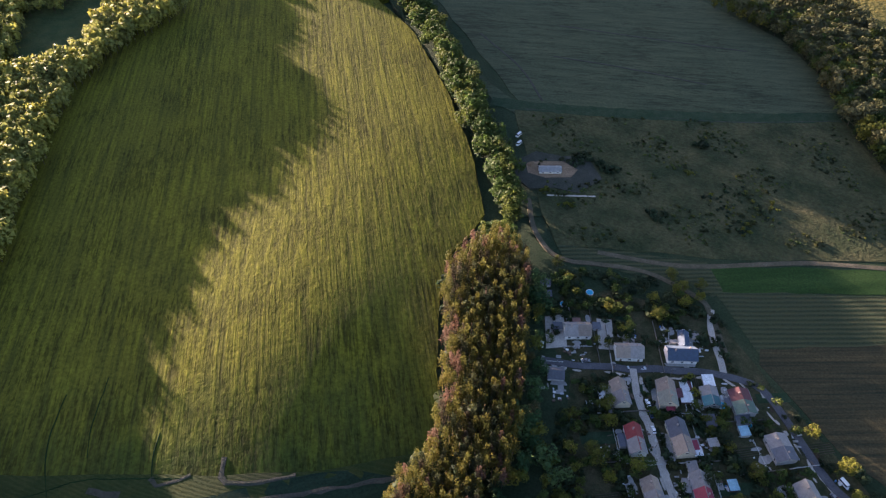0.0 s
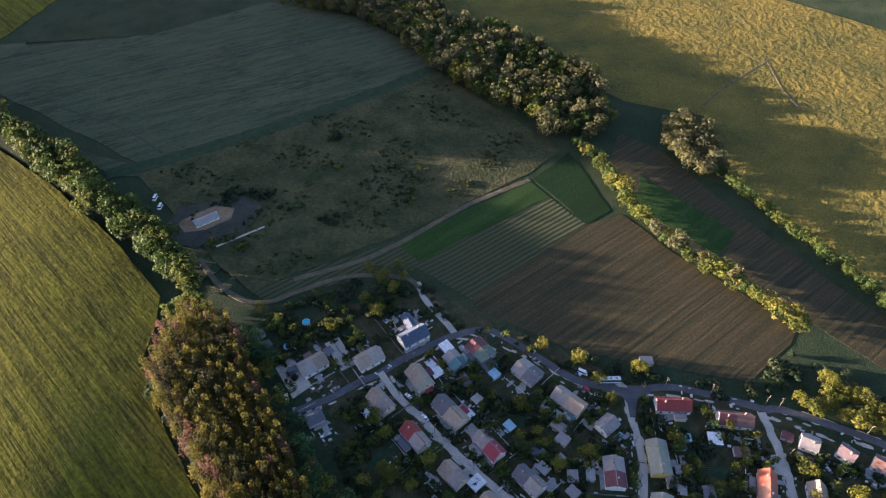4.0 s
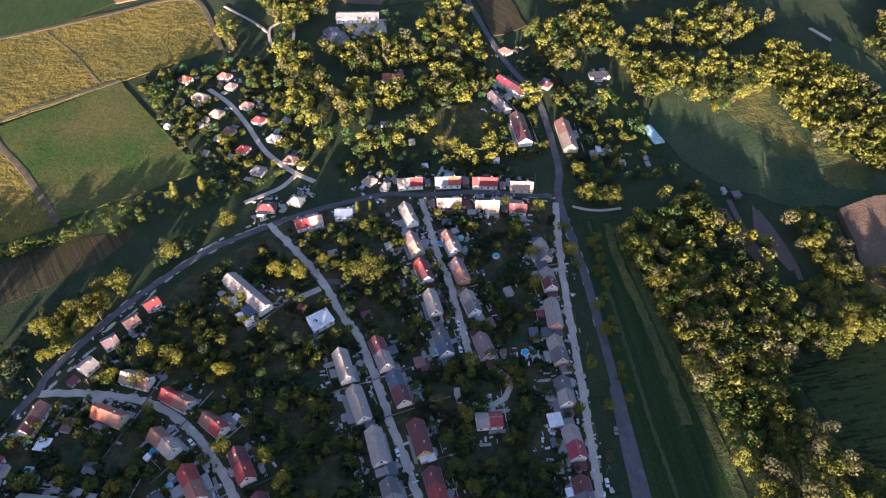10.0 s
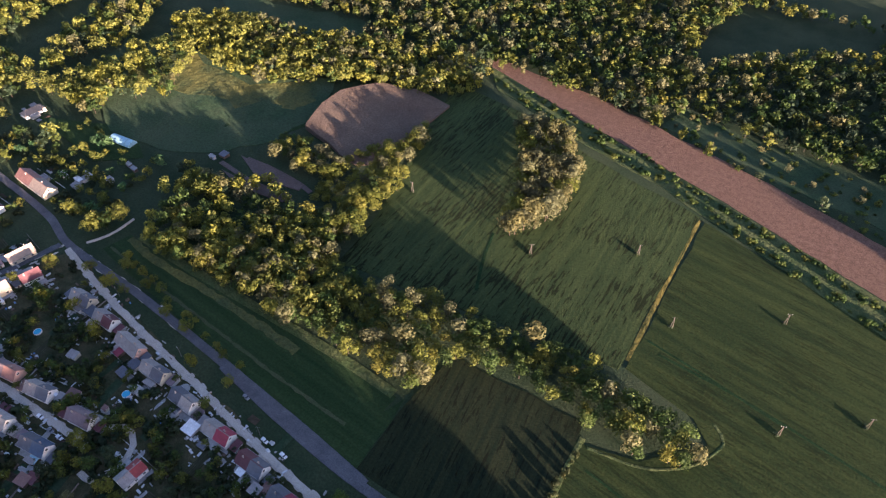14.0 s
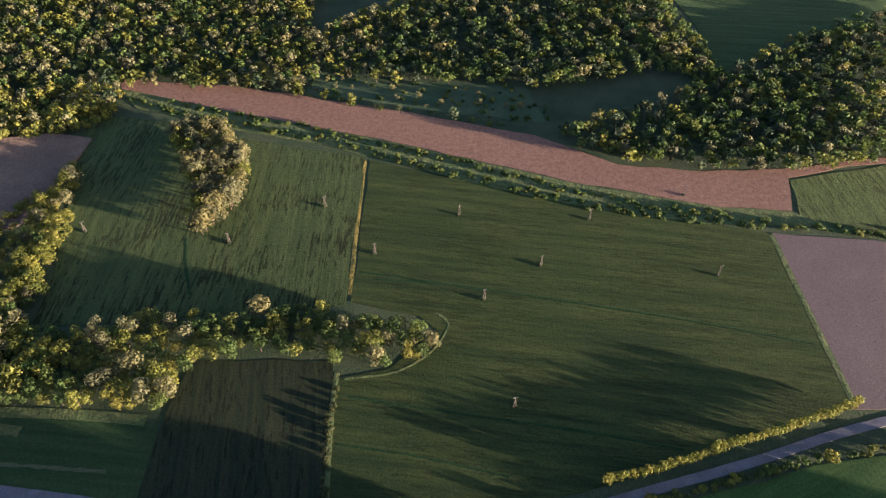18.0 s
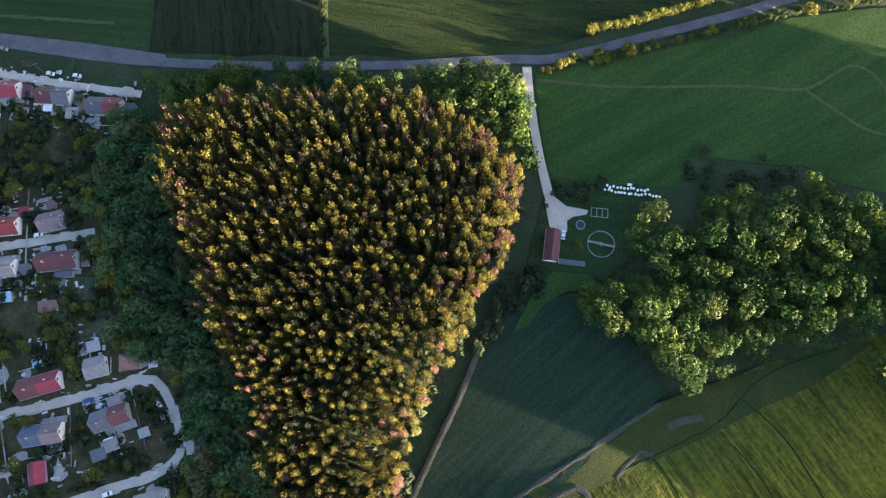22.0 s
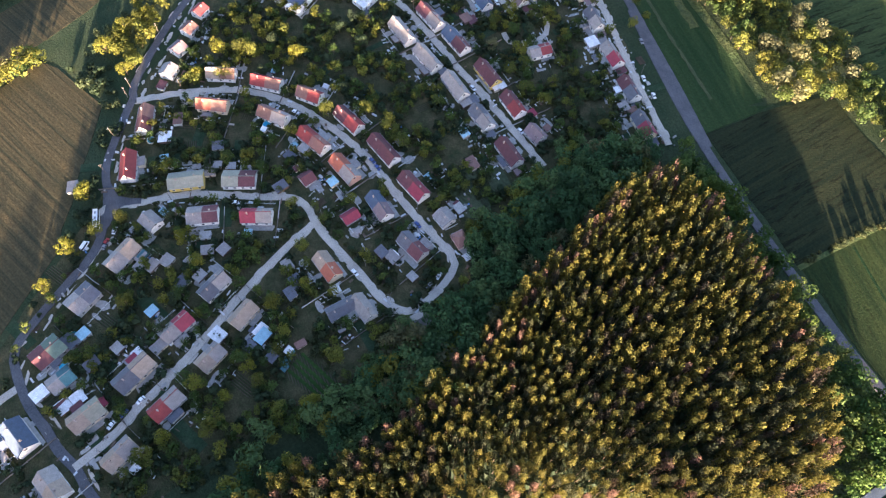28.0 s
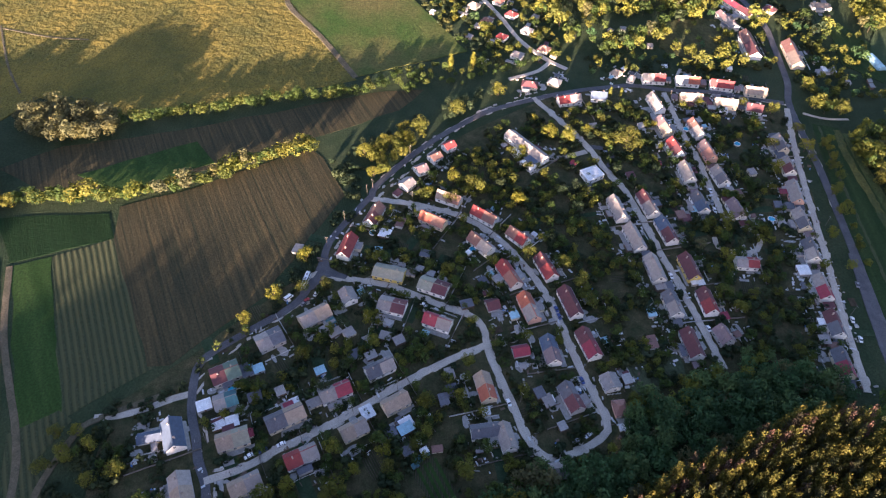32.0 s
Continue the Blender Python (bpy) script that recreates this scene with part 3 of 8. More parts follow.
ribbon("path_loop", [(-723, -39), (-703, -24), (-682, -8), (-659, 5)], 2.4, m_gravel, WAY - 0.04, "narrow pale path to the works", "track")
ribbon("path_east", [(-382, 209), (-378, 216), (-375, 226), (-375, 240)], 1.8, m_gravel, TOP + 0.1, "thin trodden path off the through road", "path")
sheet("vegetable_plot", [(-112, -62), (-104, -55), (-88, -47), (-83, -57), (-103, -71)], m_strip, MID, "trodden vegetable plot behind a house", "garden", wobble=0.4)
for line in ([(-110, -60), (-89, -50)], [(-108, -63), (-87, -52)], [(-107, -65), (-86, -55)], [(-105, -68), (-85, -57)]):
    ribbon("vegetable_row", line, 1.5, m_clover, TOP + 0.06, "row of green vegetables", "vegetables")
sheet("scrub_grass", [(-274, 533), (-181, 503), (-45, 462), (76, 419), (179, 392), (227, 388), (253, 367), (237, 373), (182, 374), (128, 381), (73, 395), (17, 414), (-44, 438), (-104, 461), (-176, 479), (-253, 505)], m_margin, MID, "rough green strip between bare soil and crop", "grass")
ribbon("track_side", [(-143, -180), (-140, -189), (-135, -199), (-131, -210), (-129, -224)], 3.6, m_gravel, WAY - 0.02, "short side lane with a worn edge", "track")
sheet("works_yard", [(46, 106), (50, 109), (56, 104), (62, 103), (66, 102), (65, 100), (59, 99), (56, 97), (56, 92), (54, 90), (48, 94)], m_gravel, TOP, "pale paved yard of the treatment works", "yard", wobble=0.3)
sheet("field_north_strip", [(-759, 207), (-761, 237), (-637, 242), (-624, 221), (-622, 206)], m_stubble, TOP, "narrow brown field beside the road")
sheet("paddock_lawn", [(-512, 128), (-514, 161), (-516, 185), (-465, 180), (-463, 155), (-458, 125)], m_scrub, TOP, "rough olive grass behind the farm")
sheet("hill_paddock", [(-575, 395), (-505, 418), (-429, 410), (-374, 446), (-350, 400), (-362, 345), (-380, 322), (-420, 300), (-470, 296), (-540, 330)], m_paddock, MID + 0.06, "open green paddock below the woods", "grass", wobble=4.0)
# sunlit stretch of the slope, its light carried by the yellow colour
sheet("sunny_scrub", [(-545, 385), (-500, 412), (-465, 404), (-427, 400), (-392, 436), (-366, 412), (-372, 392), (-400, 392), (-412, 368), (-440, 372), (-480, 360), (-520, 350)], m_sunlit, TOP, "rough yellow grass and herbs in low sun", "grass", wobble=5.0)
sheet("wood_glade", [(-573, 514), (-495, 526), (-412, 542), (-391, 509), (-454, 489), (-538, 482)], m_paddock, MID + 0.06, "grassy glade with a path between tree rows", "grass", wobble=4.0)
sheet("soil_verge", [(-123, 528), (-114, 563), (-64, 549), (-20, 550), (34, 547), (63, 540), (72, 492), (38, 495), (-14, 505), (-66, 518)], m_paddock, LOW, "rough dark grass between bare soil and wood", "grass", wobble=3.0)
sheet("works_grass", [(48, 119), (73, 116), (101, 108), (89, 99), (86, 80), (71, 69), (56, 73), (45, 69), (36, 69), (43, 98)], m_mown, MID, "mown grass around the treatment works", "grass")
sheet("works_lawn", [(49, 73), (65, 72), (77, 61), (66, 65), (55, 64), (45, 58), (37, 48), (31, 46), (40, 63)], m_clover, TOP + 0.05, "lush grass below the treatment works", "grass")
for line in ([(-372, 314), (-340, 310), (-310, 310), (-299, 308)], [(-359, 327), (-336, 328), (-310, 326), (-296, 323)]):
    ribbon("track_bare", line, 3.6, m_pink, TOP + 0.02, "bare pale strip between scrub", "track")

# ditches, tramlines and margins inside the fields
for line, wide in (([(-49, 322), (-1, 318), (66, 306), (131, 293), (199, 277)], 1.6), ([(-55, 239), (-13, 232), (29, 226), (73, 219), (111, 211)], 1.4), ([(-58, 212), (-18, 206), (25, 196)], 1.2), ([(-156, 308), (-165, 331), (-172, 356)], 2.0), ([(-58, 328), (-23, 322), (17, 314)], 1.4)):
    ribbon("field_ditch", line, wide, m_deep, TOP + 0.03, "overgrown ditch line through a field", "ditch")
ribbon("field_margin", [(205, 365), (205, 325), (205, 280), (205, 239)], 3.4, m_margin, TOP + 0.02, "bright grassy margin of a field", "margin")
ribbon("field_margin", [(-65, 440), (-64, 374), (-62, 309)], 2.6, m_meadow, TOP - 0.06, "grassy margin beside a track", "margin")
ribbon("field_margin", [(-59, 179), (-61, 204), (-63, 235), (-63, 254)], 2.6, m_margin, TOP + 0.02, "bright grassy margin of a field", "margin")
ribbon("field_margin", [(-59, 250), (-32, 255), (-13, 269), (-4, 288), (-11, 296)], 1.4, m_margin, TOP + 0.025, "bright grassy margin of a field", "margin")
ribbon("field_margin", [(-358, 232), (-317, 229), (-251, 228), (-194, 227), (-155, 224)], 6.0, m_margin, TOP + 0.02, "yellowish grassy margin beside the wood", "margin")
for line in ([(38, -370), (-20, -392), (-108, -422), (-188, -462)], [(56, -514), (-25, -527), (-108, -542)], [(44, -458), (-14, -466), (-85, -470)], [(117, -468), (64, -428), (29, -387)]):
    ribbon("tramline", line, 1.8, m_worn, MID + 0.06, "faint grassy track in the pasture", "tramline")
for line in ([(-485, -428), (-428, -396), (-391, -370)], [(-481, -424), (-469, -380), (-466, -347)], [(-540, -198), (-554, -224), (-558, -248)], [(-693, -196), (-644, -161), (-590, -129)], [(-337, -548), (-365, -546), (-384, -537)]):
    ribbon("meadow_path", line, 1.6, m_dirt, LOW + 0.25, "trodden path across the meadow", "path")

for line, wide, material in (([(97, 5.5), (104, 8), (112, 10)], 3.4, m_worn), ([(30, -37), (43, -27), (57, -20), (61, -21.5), (66, -30)], 2.2, m_worn), ([(126, 20), (139, 9), (149, -3), (160, -24)], 0.45, m_deep), ([(89, -7), (96, -15), (102, -27)], 0.45, m_deep), ([(124, -2), (135, -16), (148, -41)], 0.4, m_deep), ([(74, -16), (85, -5), (90, -7)], 2.0, m_worn), ([(77, -13), (104, 0), (119, 8), (135, 24), (151, 33), (173, 40)], 0.6, m_deep)):
    ribbon("crop_gap", line, wide, material, MID + 0.07, "bare gap trodden through the crop" if material is m_worn else "dark wheel line through the crop", "track", 0.5 if wide > 1.5 else 0.15)
ribbon("field_verge", [(-14, -57), (22, -31), (57, -9), (94, 15)], 2.0, m_worn, MID + 0.06, "bare worn edge between two crops", "margin", 0.7)

# the lines of the lanes, kept free of trees and sheds
PAVED = [p for line in (
    [(-220, -125), (-217, -106), (-212, -84), (-200, -59), (-189, -37), (-167, -32), (-139, -22), (-122, -17), (-111, -8)], [(-284, -101), (-279, -73), (-269, -45), (-253, -25), (-226, -7), (-196, 5), (-160, 14), (-131, 23), (-122, 20), (-113, 5)],
    [(-173, -34), (-164, -53), (-150, -76), (-139, -92), (-125, -113), (-114, -133), (-105, -147), (-101, -162)], [(-396, 11), (-345, 41), (-316, 52), (-290, 63), (-246, 72), (-208, 80), (-160, 89)], [(-405, 111), (-357, 114), (-311, 118), (-275, 119)],
    [(-387, 199), (-328, 186), (-260, 175), (-192, 164), (-147, 158)], [(-70, -152), (-120, -170), (-135, -178), (-146, -179), (-157, -173), (-178, -154), (-200, -133), (-220, -127), (-251, -119), (-284, -101), (-321, -74), (-363, -43), (-389, -10), (-410, 42), (-414, 118), (-390, 200)], [(-771, 193), (-662, 200), (-579, 207), (-517, 219), (-472, 217), (-422, 211), (-389, 202), (-320, 198), (-269, 193)], [(-435, 41), (-449, 26), (-475, 7), (-512, -8), (-544, -23), (-569, -41)], [(-394, 199), (-401, 171), (-407, 146), (-409, 113), (-414, 90), (-411, 68), (-404, 38), (-395, 13), (-381, -19), (-351, -56), (-328, -77), (-296, -100)]) for p in smooth_line(line, 5)]


def off_lane(x, y, room=4.0):
    return all((x - q.x) ** 2 + (y - q.y) ** 2 > room * room for q in PAVED)


# ---- trees ----
L_PINE = leaves("pine_needles", (0.096, 0.116, 0.016), (0.17, 0.178, 0.02), (0.19, 0.162, 0.026))
L_DEEP = leaves("deep_needles", (0.028, 0.042, 0.014), (0.06, 0.08, 0.02), (0.075, 0.085, 0.022))
L_BROAD = leaves("broad_leaves", (0.034, 0.075, 0.012), (0.08, 0.142, 0.018), (0.135, 0.165, 0.018))
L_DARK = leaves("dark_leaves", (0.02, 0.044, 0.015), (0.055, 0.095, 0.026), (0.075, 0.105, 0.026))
# yellow-green leaves with low sunlight put into the colour
L_LIT_LIME = leaves("sunlit_lime_leaves", (0.104, 0.136, 0.013), (0.16, 0.198, 0.018), (0.2, 0.208, 0.019))
L_SILVER = leaves("silver_leaves", (0.075, 0.095, 0.03), (0.15, 0.17, 0.046), (0.16, 0.166, 0.034))
L_BUSH = leaves("bush_leaves", (0.02, 0.036, 0.01), (0.064, 0.09, 0.018), (0.092, 0.104, 0.018))
L_RUST = leaves("rusty_needles", (0.15, 0.09, 0.066), (0.25, 0.15, 0.112), (0.23, 0.13, 0.09))


# brighter copy for garden crowns, the light on their tops painted in
L_LIT_GOLD = leaves("sunlit_golden_leaves", (0.1, 0.14, 0.014), (0.18, 0.205, 0.02), (0.23, 0.225, 0.02))
L_FRESH = leaves("fresh_leaves", (0.055, 0.125, 0.018), (0.11, 0.19, 0.026), (0.15, 0.2, 0.026))
L_BROWN = leaves("thin_needles", (0.06, 0.052, 0.034), (0.1, 0.082, 0.052), (0.12, 0.085, 0.06))
L_COPSE = leaves("copse_leaves", (0.026, 0.074, 0.009), (0.058, 0.132, 0.014), (0.098, 0.155, 0.014))
# haze and glow towards the sun are put into these very pale leaves
L_HAZY_BELT = leaves("hazy_belt_leaves", (0.2, 0.25, 0.04), (0.35, 0.39, 0.06), (0.41, 0.39, 0.06))
# evening sun on the north slope is part of this leaf colour
L_LIT_NORTH = leaves("evening_lit_leaves", (0.135, 0.175, 0.02), (0.235, 0.27, 0.03), (0.285, 0.28, 0.03))
L_FRINGE = leaves("fringe_leaves", (0.035, 0.098, 0.024), (0.07, 0.165, 0.036), (0.12, 0.2, 0.04))
BARK = plain("bark", (0.085, 0.06, 0.042), 0.95, size=0.4, bump=0.6)


def crown_points(kind, seed, count):
    """Places, facings and sizes of the leaf clumps of one crown, for a tree one unit high."""
    r = np.random.RandomState(seed)
    lobes = []
    if kind == "pine":
        for i in range(11):
            h = 0.5 + 0.46 * i / 10
            a, d = r.uniform(0, 6.28), (1.02 - h) * 0.26 * r.uniform(0.3, 1.1)
            lobes.append((d * math.cos(a), d * math.sin(a), h, 0.085 + 0.16 * (1.03 - h)))
    elif kind == "poplar":
        for i in range(13):
            h = 0.14 + 0.78 * i / 12
            a, d = r.uniform(0, 6.28), 0.05 * r.uniform(0, 1)
            lobes.append((d * math.cos(a), d * math.sin(a), h, 0.13 * math.sin(min(3.0, 0.5 + 2.5 * i / 12)) ** 0.6 + 0.02))
    elif kind == "bush":
        for i in range(8):
            a, d = r.uniform(0, 6.28), r.uniform(0.1, 0.55)
            lobes.append((d * math.cos(a), d * math.sin(a), r.uniform(0.3, 0.68), r.uniform(0.24, 0.36)))
    else:
        spread = 0.34 if kind == "broad" else 0.28
        for i in range(17):
            a, d, h = r.uniform(0, 6.28), spread * math.sqrt(r.uniform(0, 1)), r.uniform(0.34, 0.86)
            d *= 1.05 - 0.55 * abs(h - 0.55) / 0.35
            lobes.append((d * math.cos(a), d * math.sin(a), h, r.uniform(0.1, 0.175)))
    lobes = np.array(lobes)
    pick = r.choice(len(lobes), count, p=lobes[:, 3] ** 2 / (lobes[:, 3] ** 2).sum())
    n = r.normal(size=(count, 3))
    n[:, 2] += 0.25
    n /= np.linalg.norm(n, axis=1)[:, None]
    facing = n.copy()
    p = lobes[pick, :3] + n * lobes[pick, 3:4] * r.uniform(*((0.6, 1.12) if kind == "pine" else (0.93, 1.04)), (count, 1))
    n += r.normal(size=(count, 3)) * (0.9 if kind == "pine" else 0.28)
    n /= np.linalg.norm(n, axis=1)[:, None]
    fine = 0.58 if kind == "pine" else 1.14
    return facing, p, n, lobes[:, 3].mean() * fine * r.uniform(0.3, 0.56, count) * math.sqrt(230 / count)


def crown_arrays(kind, seed, count):
    """Leaf clumps as three-cornered pieces: vertices and their outward facings, both (count * 3, 3)."""
    facing, p, n, s = crown_points(kind, seed, int(count * 1.55))
    r = np.random.RandomState(seed + 7)
    u = np.cross(n, r.normal(size=n.shape))
    u /= np.linalg.norm(u, axis=1)[:, None]
    w = np.cross(n, u)
    long = r.uniform(0.8, 1.35, (len(n), 1))
    q = [p + u * s[:, None] * a * long + w * s[:, None] * b / long + n * s[:, None] * c for a, b, c in ((-0.72, -0.5, -0.1), (0.78, -0.42, 0.06), (-0.05, 0.86, -0.06))]
    return np.stack(q, 1).reshape(-1, 3), np.repeat(0.6 * facing + 0.4 * n if kind == "pine" else 0.9 * facing + 0.1 * n, 3, axis=0)


def trunk_bmesh(kind):
    """A tapered trunk with a few limbs, one unit high in all."""
    bm = bmesh.new()
    thick = {"pine": 0.012, "poplar": 0.014, "bush": 0.03}.get(kind, 0.02)
    top = {"pine": 0.9, "poplar": 0.8, "bush": 0.4}.get(kind, 0.6)

    def limb(a, b, ra, rb, sides=5):
        axis = (b - a).to_track_quat("Z", "Y")
        ring = [[bm.verts.new(c + axis @ Vector((rad * math.cos(6.283 * i / sides), rad * math.sin(6.283 * i / sides), 0))) for i in range(sides)] for c, rad in ((a, ra), (b, rb))]
        for i in range(sides):
            bm.faces.new((ring[0][i], ring[0][(i + 1) % sides], ring[1][(i + 1) % sides], ring[1][i]))

    limb(Vector((0, 0, -0.02)), Vector((0, 0, top * 0.5)), thick * 1.3, thick * 0.9)
    limb(Vector((0, 0, top * 0.5)), Vector((0.01, 0, top)), thick * 0.9, thick * 0.3)
    if kind not in ("pine", "poplar"):
        for i in range(4):
            a = 1.4 * i
            limb(Vector((0, 0, 0.22 + 0.05 * i)), Vector((0.2 * math.cos(a), 0.2 * math.sin(a), 0.5 + 0.05 * i)), thick * 0.6, thick * 0.2, 4)
    return bm


CROWNS, TRUNKS = {}, {}


def rounded(me, facing):
    """Lets the leaf clumps of a crown shade together as rounded masses."""
    me.shade_smooth()
    me.normals_split_custom_set_from_vertices((facing / np.linalg.norm(facing, axis=1)[:, None]).tolist())



def crown_mesh(kind, seed, count, material):
    key = (kind, seed, count, material.name)
    if key not in CROWNS:
        v, facing = crown_arrays(kind, seed, count)
        me = bpy.data.meshes.new("crown")
        me.from_pydata(v.tolist(), [], np.arange(len(v)).reshape(-1, 3).tolist())
        rounded(me, facing)
        me.materials.append(material)
        CROWNS[key] = me
    return CROWNS[key]


def trunk_mesh(kind):
    if kind not in TRUNKS:
        me, bm = bpy.data.meshes.new("trunk"), trunk_bmesh(kind)
        bm.to_mesh(me)
        bm.free()
        me.materials.append(BARK)
        TRUNKS[kind] = me
    return TRUNKS[kind]


def tree(name, kind, x, y, height, material, label, group, rng, wide=1.0, count=340):
    root = tagged(new(name), label, "bush" if kind == "bush" else "tree", group)
    root.matrix_basis = Matrix.LocRotScale(lay(x, y), Euler((0, 0, rng.uniform(0, 6.28))), (height * wide, height * wide, height))
    for piece, me in (("trunk", trunk_mesh(kind)), ("crown", crown_mesh(kind, rng.randrange(6), count, material))):
        new(piece, me).parent = root
    return root


def stand(name, places, kind, low, high, material, label, seed, count=120, wide=1.0, rise=None):
    """A whole stand of trees as one mesh, leaf clump by leaf clump, with their trunks."""
    r = np.random.RandomState(seed)
    n = len(places)
    if not n:
        return
    spots = np.array([lay(*p) for p in places])
    places, foot = spots[:, :2], spots[:, 2]
    pairs = [crown_arrays(kind, s, count) for s in range(6)]
    base, outward = [p[0] for p in pairs], np.stack([p[1] for p in pairs])
    pick, spin, high_ = r.randint(0, 6, n), r.uniform(0, 6.28, n), r.uniform(low, high, n)
    slim = np.ones((n, 1))
    if rise:
        lift = np.array([rise(*p) for p in places])
        slim = (high_ / (high_ + lift))[:, None]
        high_ = high_ + lift
    c, s = np.cos(spin), np.sin(spin)
    v = np.stack([base[i] for i in pick])
    scale = high_[:, None]
    x = (v[:, :, 0] * c[:, None] - v[:, :, 1] * s[:, None]) * scale * slim * wide * r.uniform(0.85, 1.2, (n, 1)) + places[:, :1]
    y = (v[:, :, 0] * s[:, None] + v[:, :, 1] * c[:, None]) * scale * slim * wide * r.uniform(0.85, 1.2, (n, 1)) + places[:, 1:2]
    z = v[:, :, 2] * scale + foot[:, None]
    verts = np.stack([x, y, z], -1).reshape(-1, 3)
    out = outward[pick]
    facing = np.stack([out[:, :, 0] * c[:, None] - out[:, :, 1] * s[:, None], out[:, :, 0] * s[:, None] + out[:, :, 1] * c[:, None], out[:, :, 2]], -1).reshape(-1, 3)
    tint = np.repeat(r.uniform(0, 1, n), base[0].shape[0])
    stemmed = kind != "bush"
    stem = np.array([(math.cos(a), math.sin(a)) for a in (0, 2.1, 4.2)])
    t = high_ * 0.014
    low_ring = np.concatenate([places[:, None, :] + stem[None] * t[:, None, None], np.repeat(foot[:, None, None] - 0.2, 3, 1)], 2)
    top_ring = np.concatenate([places[:, None, :] + stem[None] * t[:, None, None] * 0.4, np.repeat((foot + high_ * 0.6)[:, None, None], 3, 1)], 2)
    first = len(verts)
    verts = np.concatenate([verts, np.concatenate([low_ring, top_ring], 1).reshape(-1, 3)])
    clumps = np.arange(first).reshape(-1, 3)
    stems = (first + 6 * np.arange(n)[:, None, None] + np.array([(0, 1, 4), (0, 4, 3), (1, 2, 5), (1, 5, 4), (2, 0, 3), (2, 3, 5)])[None]).reshape(-1, 3)
    if not stemmed:
        verts, stems = verts[:first], stems[:0]
    faces = np.concatenate([clumps, stems])
    me = bpy.data.meshes.new(name)
    me.vertices.add(len(verts)), me.loops.add(faces.size), me.polygons.add(len(faces))
    me.vertices.foreach_set("co", verts.ravel())
    me.loops.foreach_set("vertex_index", faces.ravel())
    me.polygons.foreach_set("loop_start", np.arange(0, faces.size, 3))
    me.materials.append(material), me.materials.append(BARK)
    me.polygons.foreach_set("material_index", np.concatenate([np.zeros(len(clumps), int), np.ones(len(stems), int)]))
    me.update(calc_edges=True)
    side = np.tile(np.array([(1, 0, 0.0), (-0.5, 0.87, 0), (-0.5, -0.87, 0)] * 2), (n, 1)) if stemmed else np.zeros((0, 3))
    rounded(me, np.concatenate([facing, side]))
    me.attributes.new("tint", "FLOAT", "POINT").data.foreach_set("value", np.concatenate([tint, np.zeros(len(verts) - first)]))
    return tagged(new(name, me), label, "trees", kind="stuff")


def fill(poly, gap, seed, keep=0.94, holes=()):
    """Tree places inside an outline, about gap metres apart."""
    rng = random.Random(seed)
    xs, ys = [p[0] for p in poly], [p[1] for p in poly]
    out, row, y = [], 0, min(ys)
    while y < max(ys):
        x = min(xs) + (row % 2) * gap / 2
        while x < max(xs):
            p = (x + rng.uniform(-0.36, 0.36) * gap, y + rng.uniform(-0.36, 0.36) * gap)
            if rng.random() < keep and inside(p, poly) and not any(inside(p, h) for h in holes):
                out.append(p)
            x += gap
        y += gap * 0.87
        row += 1
    return out


def along(pts, gap, seed, spread=1.5):
    rng = random.Random(seed)
    line = smooth_line(pts, gap)
    return [(q.x + rng.uniform(-spread, spread), q.y + rng.uniform(-spread, spread)) for q in line]


def share(places, kinds, seed):
    """Deals places out among kinds by weight."""
    rng = random.Random(seed)
    piles = [[] for _ in kinds]
    for p in places:
        piles[rng.choices(range(len(kinds)), kinds)[0]].append(p)
    return piles


# the pine wood: the trees of its lower half stand singly, the rest as one stand
PINES = [(-126.5, 140.8), (-93.5, 149.8), (-59.7, 153.1), (-12.5, 151.0), (18.9, 134.5), (35.4, 115.5), (32.7, 99.4), (27.5, 78.4), (15.1, 55.5), (7.9, 39.5), (-4.9, 16.7), (-14.9, -8.7)] + [(-18.5, -89.9), (-4.5, -126.4), (18.5, -176.1), (13.2, -209.0), (-3.5, -222.4), (-23.8, -206.1), (-42.7, -144.5), (-56.9, -101.5), (-62.1, -73.1)] + [(-55.6, -62.5), (-62.7, -27.7), (-71.6, -15.9)] + [(-80.7, 15.7), (-95.3, 34.4), (-106.9, 68.9), (-126.0, 110.5)]
PINE_WAY = (-math.cos(radians(SUN_AZIMUTH)), -math.sin(radians(SUN_AZIMUTH)))
pine_far = [x * PINE_WAY[0] + y * PINE_WAY[1] for x, y in PINES]


def canopy(x, y):
    """Height added away from the wood's sunny edge so more tops catch light; its narrow western arm is tall throughout
    to shade the houses.
    """
    main = ease(-130, -60, y)
    k = (x * PINE_WAY[0] + y * PINE_WAY[1] - min(pine_far)) / (max(pine_far) - min(pine_far))
    return 11.0 * min(1.0, max(0.0, k)) + 3.0 * (1 - main)


pine_rng = random.Random(5)
single, rest = [], []
for p in fill(PINES, 4.15, 11, 0.94):
    (single if p[1] > -20 and len(single) < 290 else rest).append(p)


def rim_gap(x, y):
    """Distance to the edge of the pine wood."""
    best = 99.0
    for (xa, ya), (xb, yb) in zip(PINES, PINES[1:] + PINES[:1]):
        k = min(1.0, max(0.0, ((x - xa) * (xb - xa) + (y - ya) * (yb - ya)) / ((xb - xa) ** 2 + (yb - ya) ** 2)))
        best = min(best, math.hypot(x - xa - k * (xb - xa), y - ya - k * (yb - ya)))
    return best


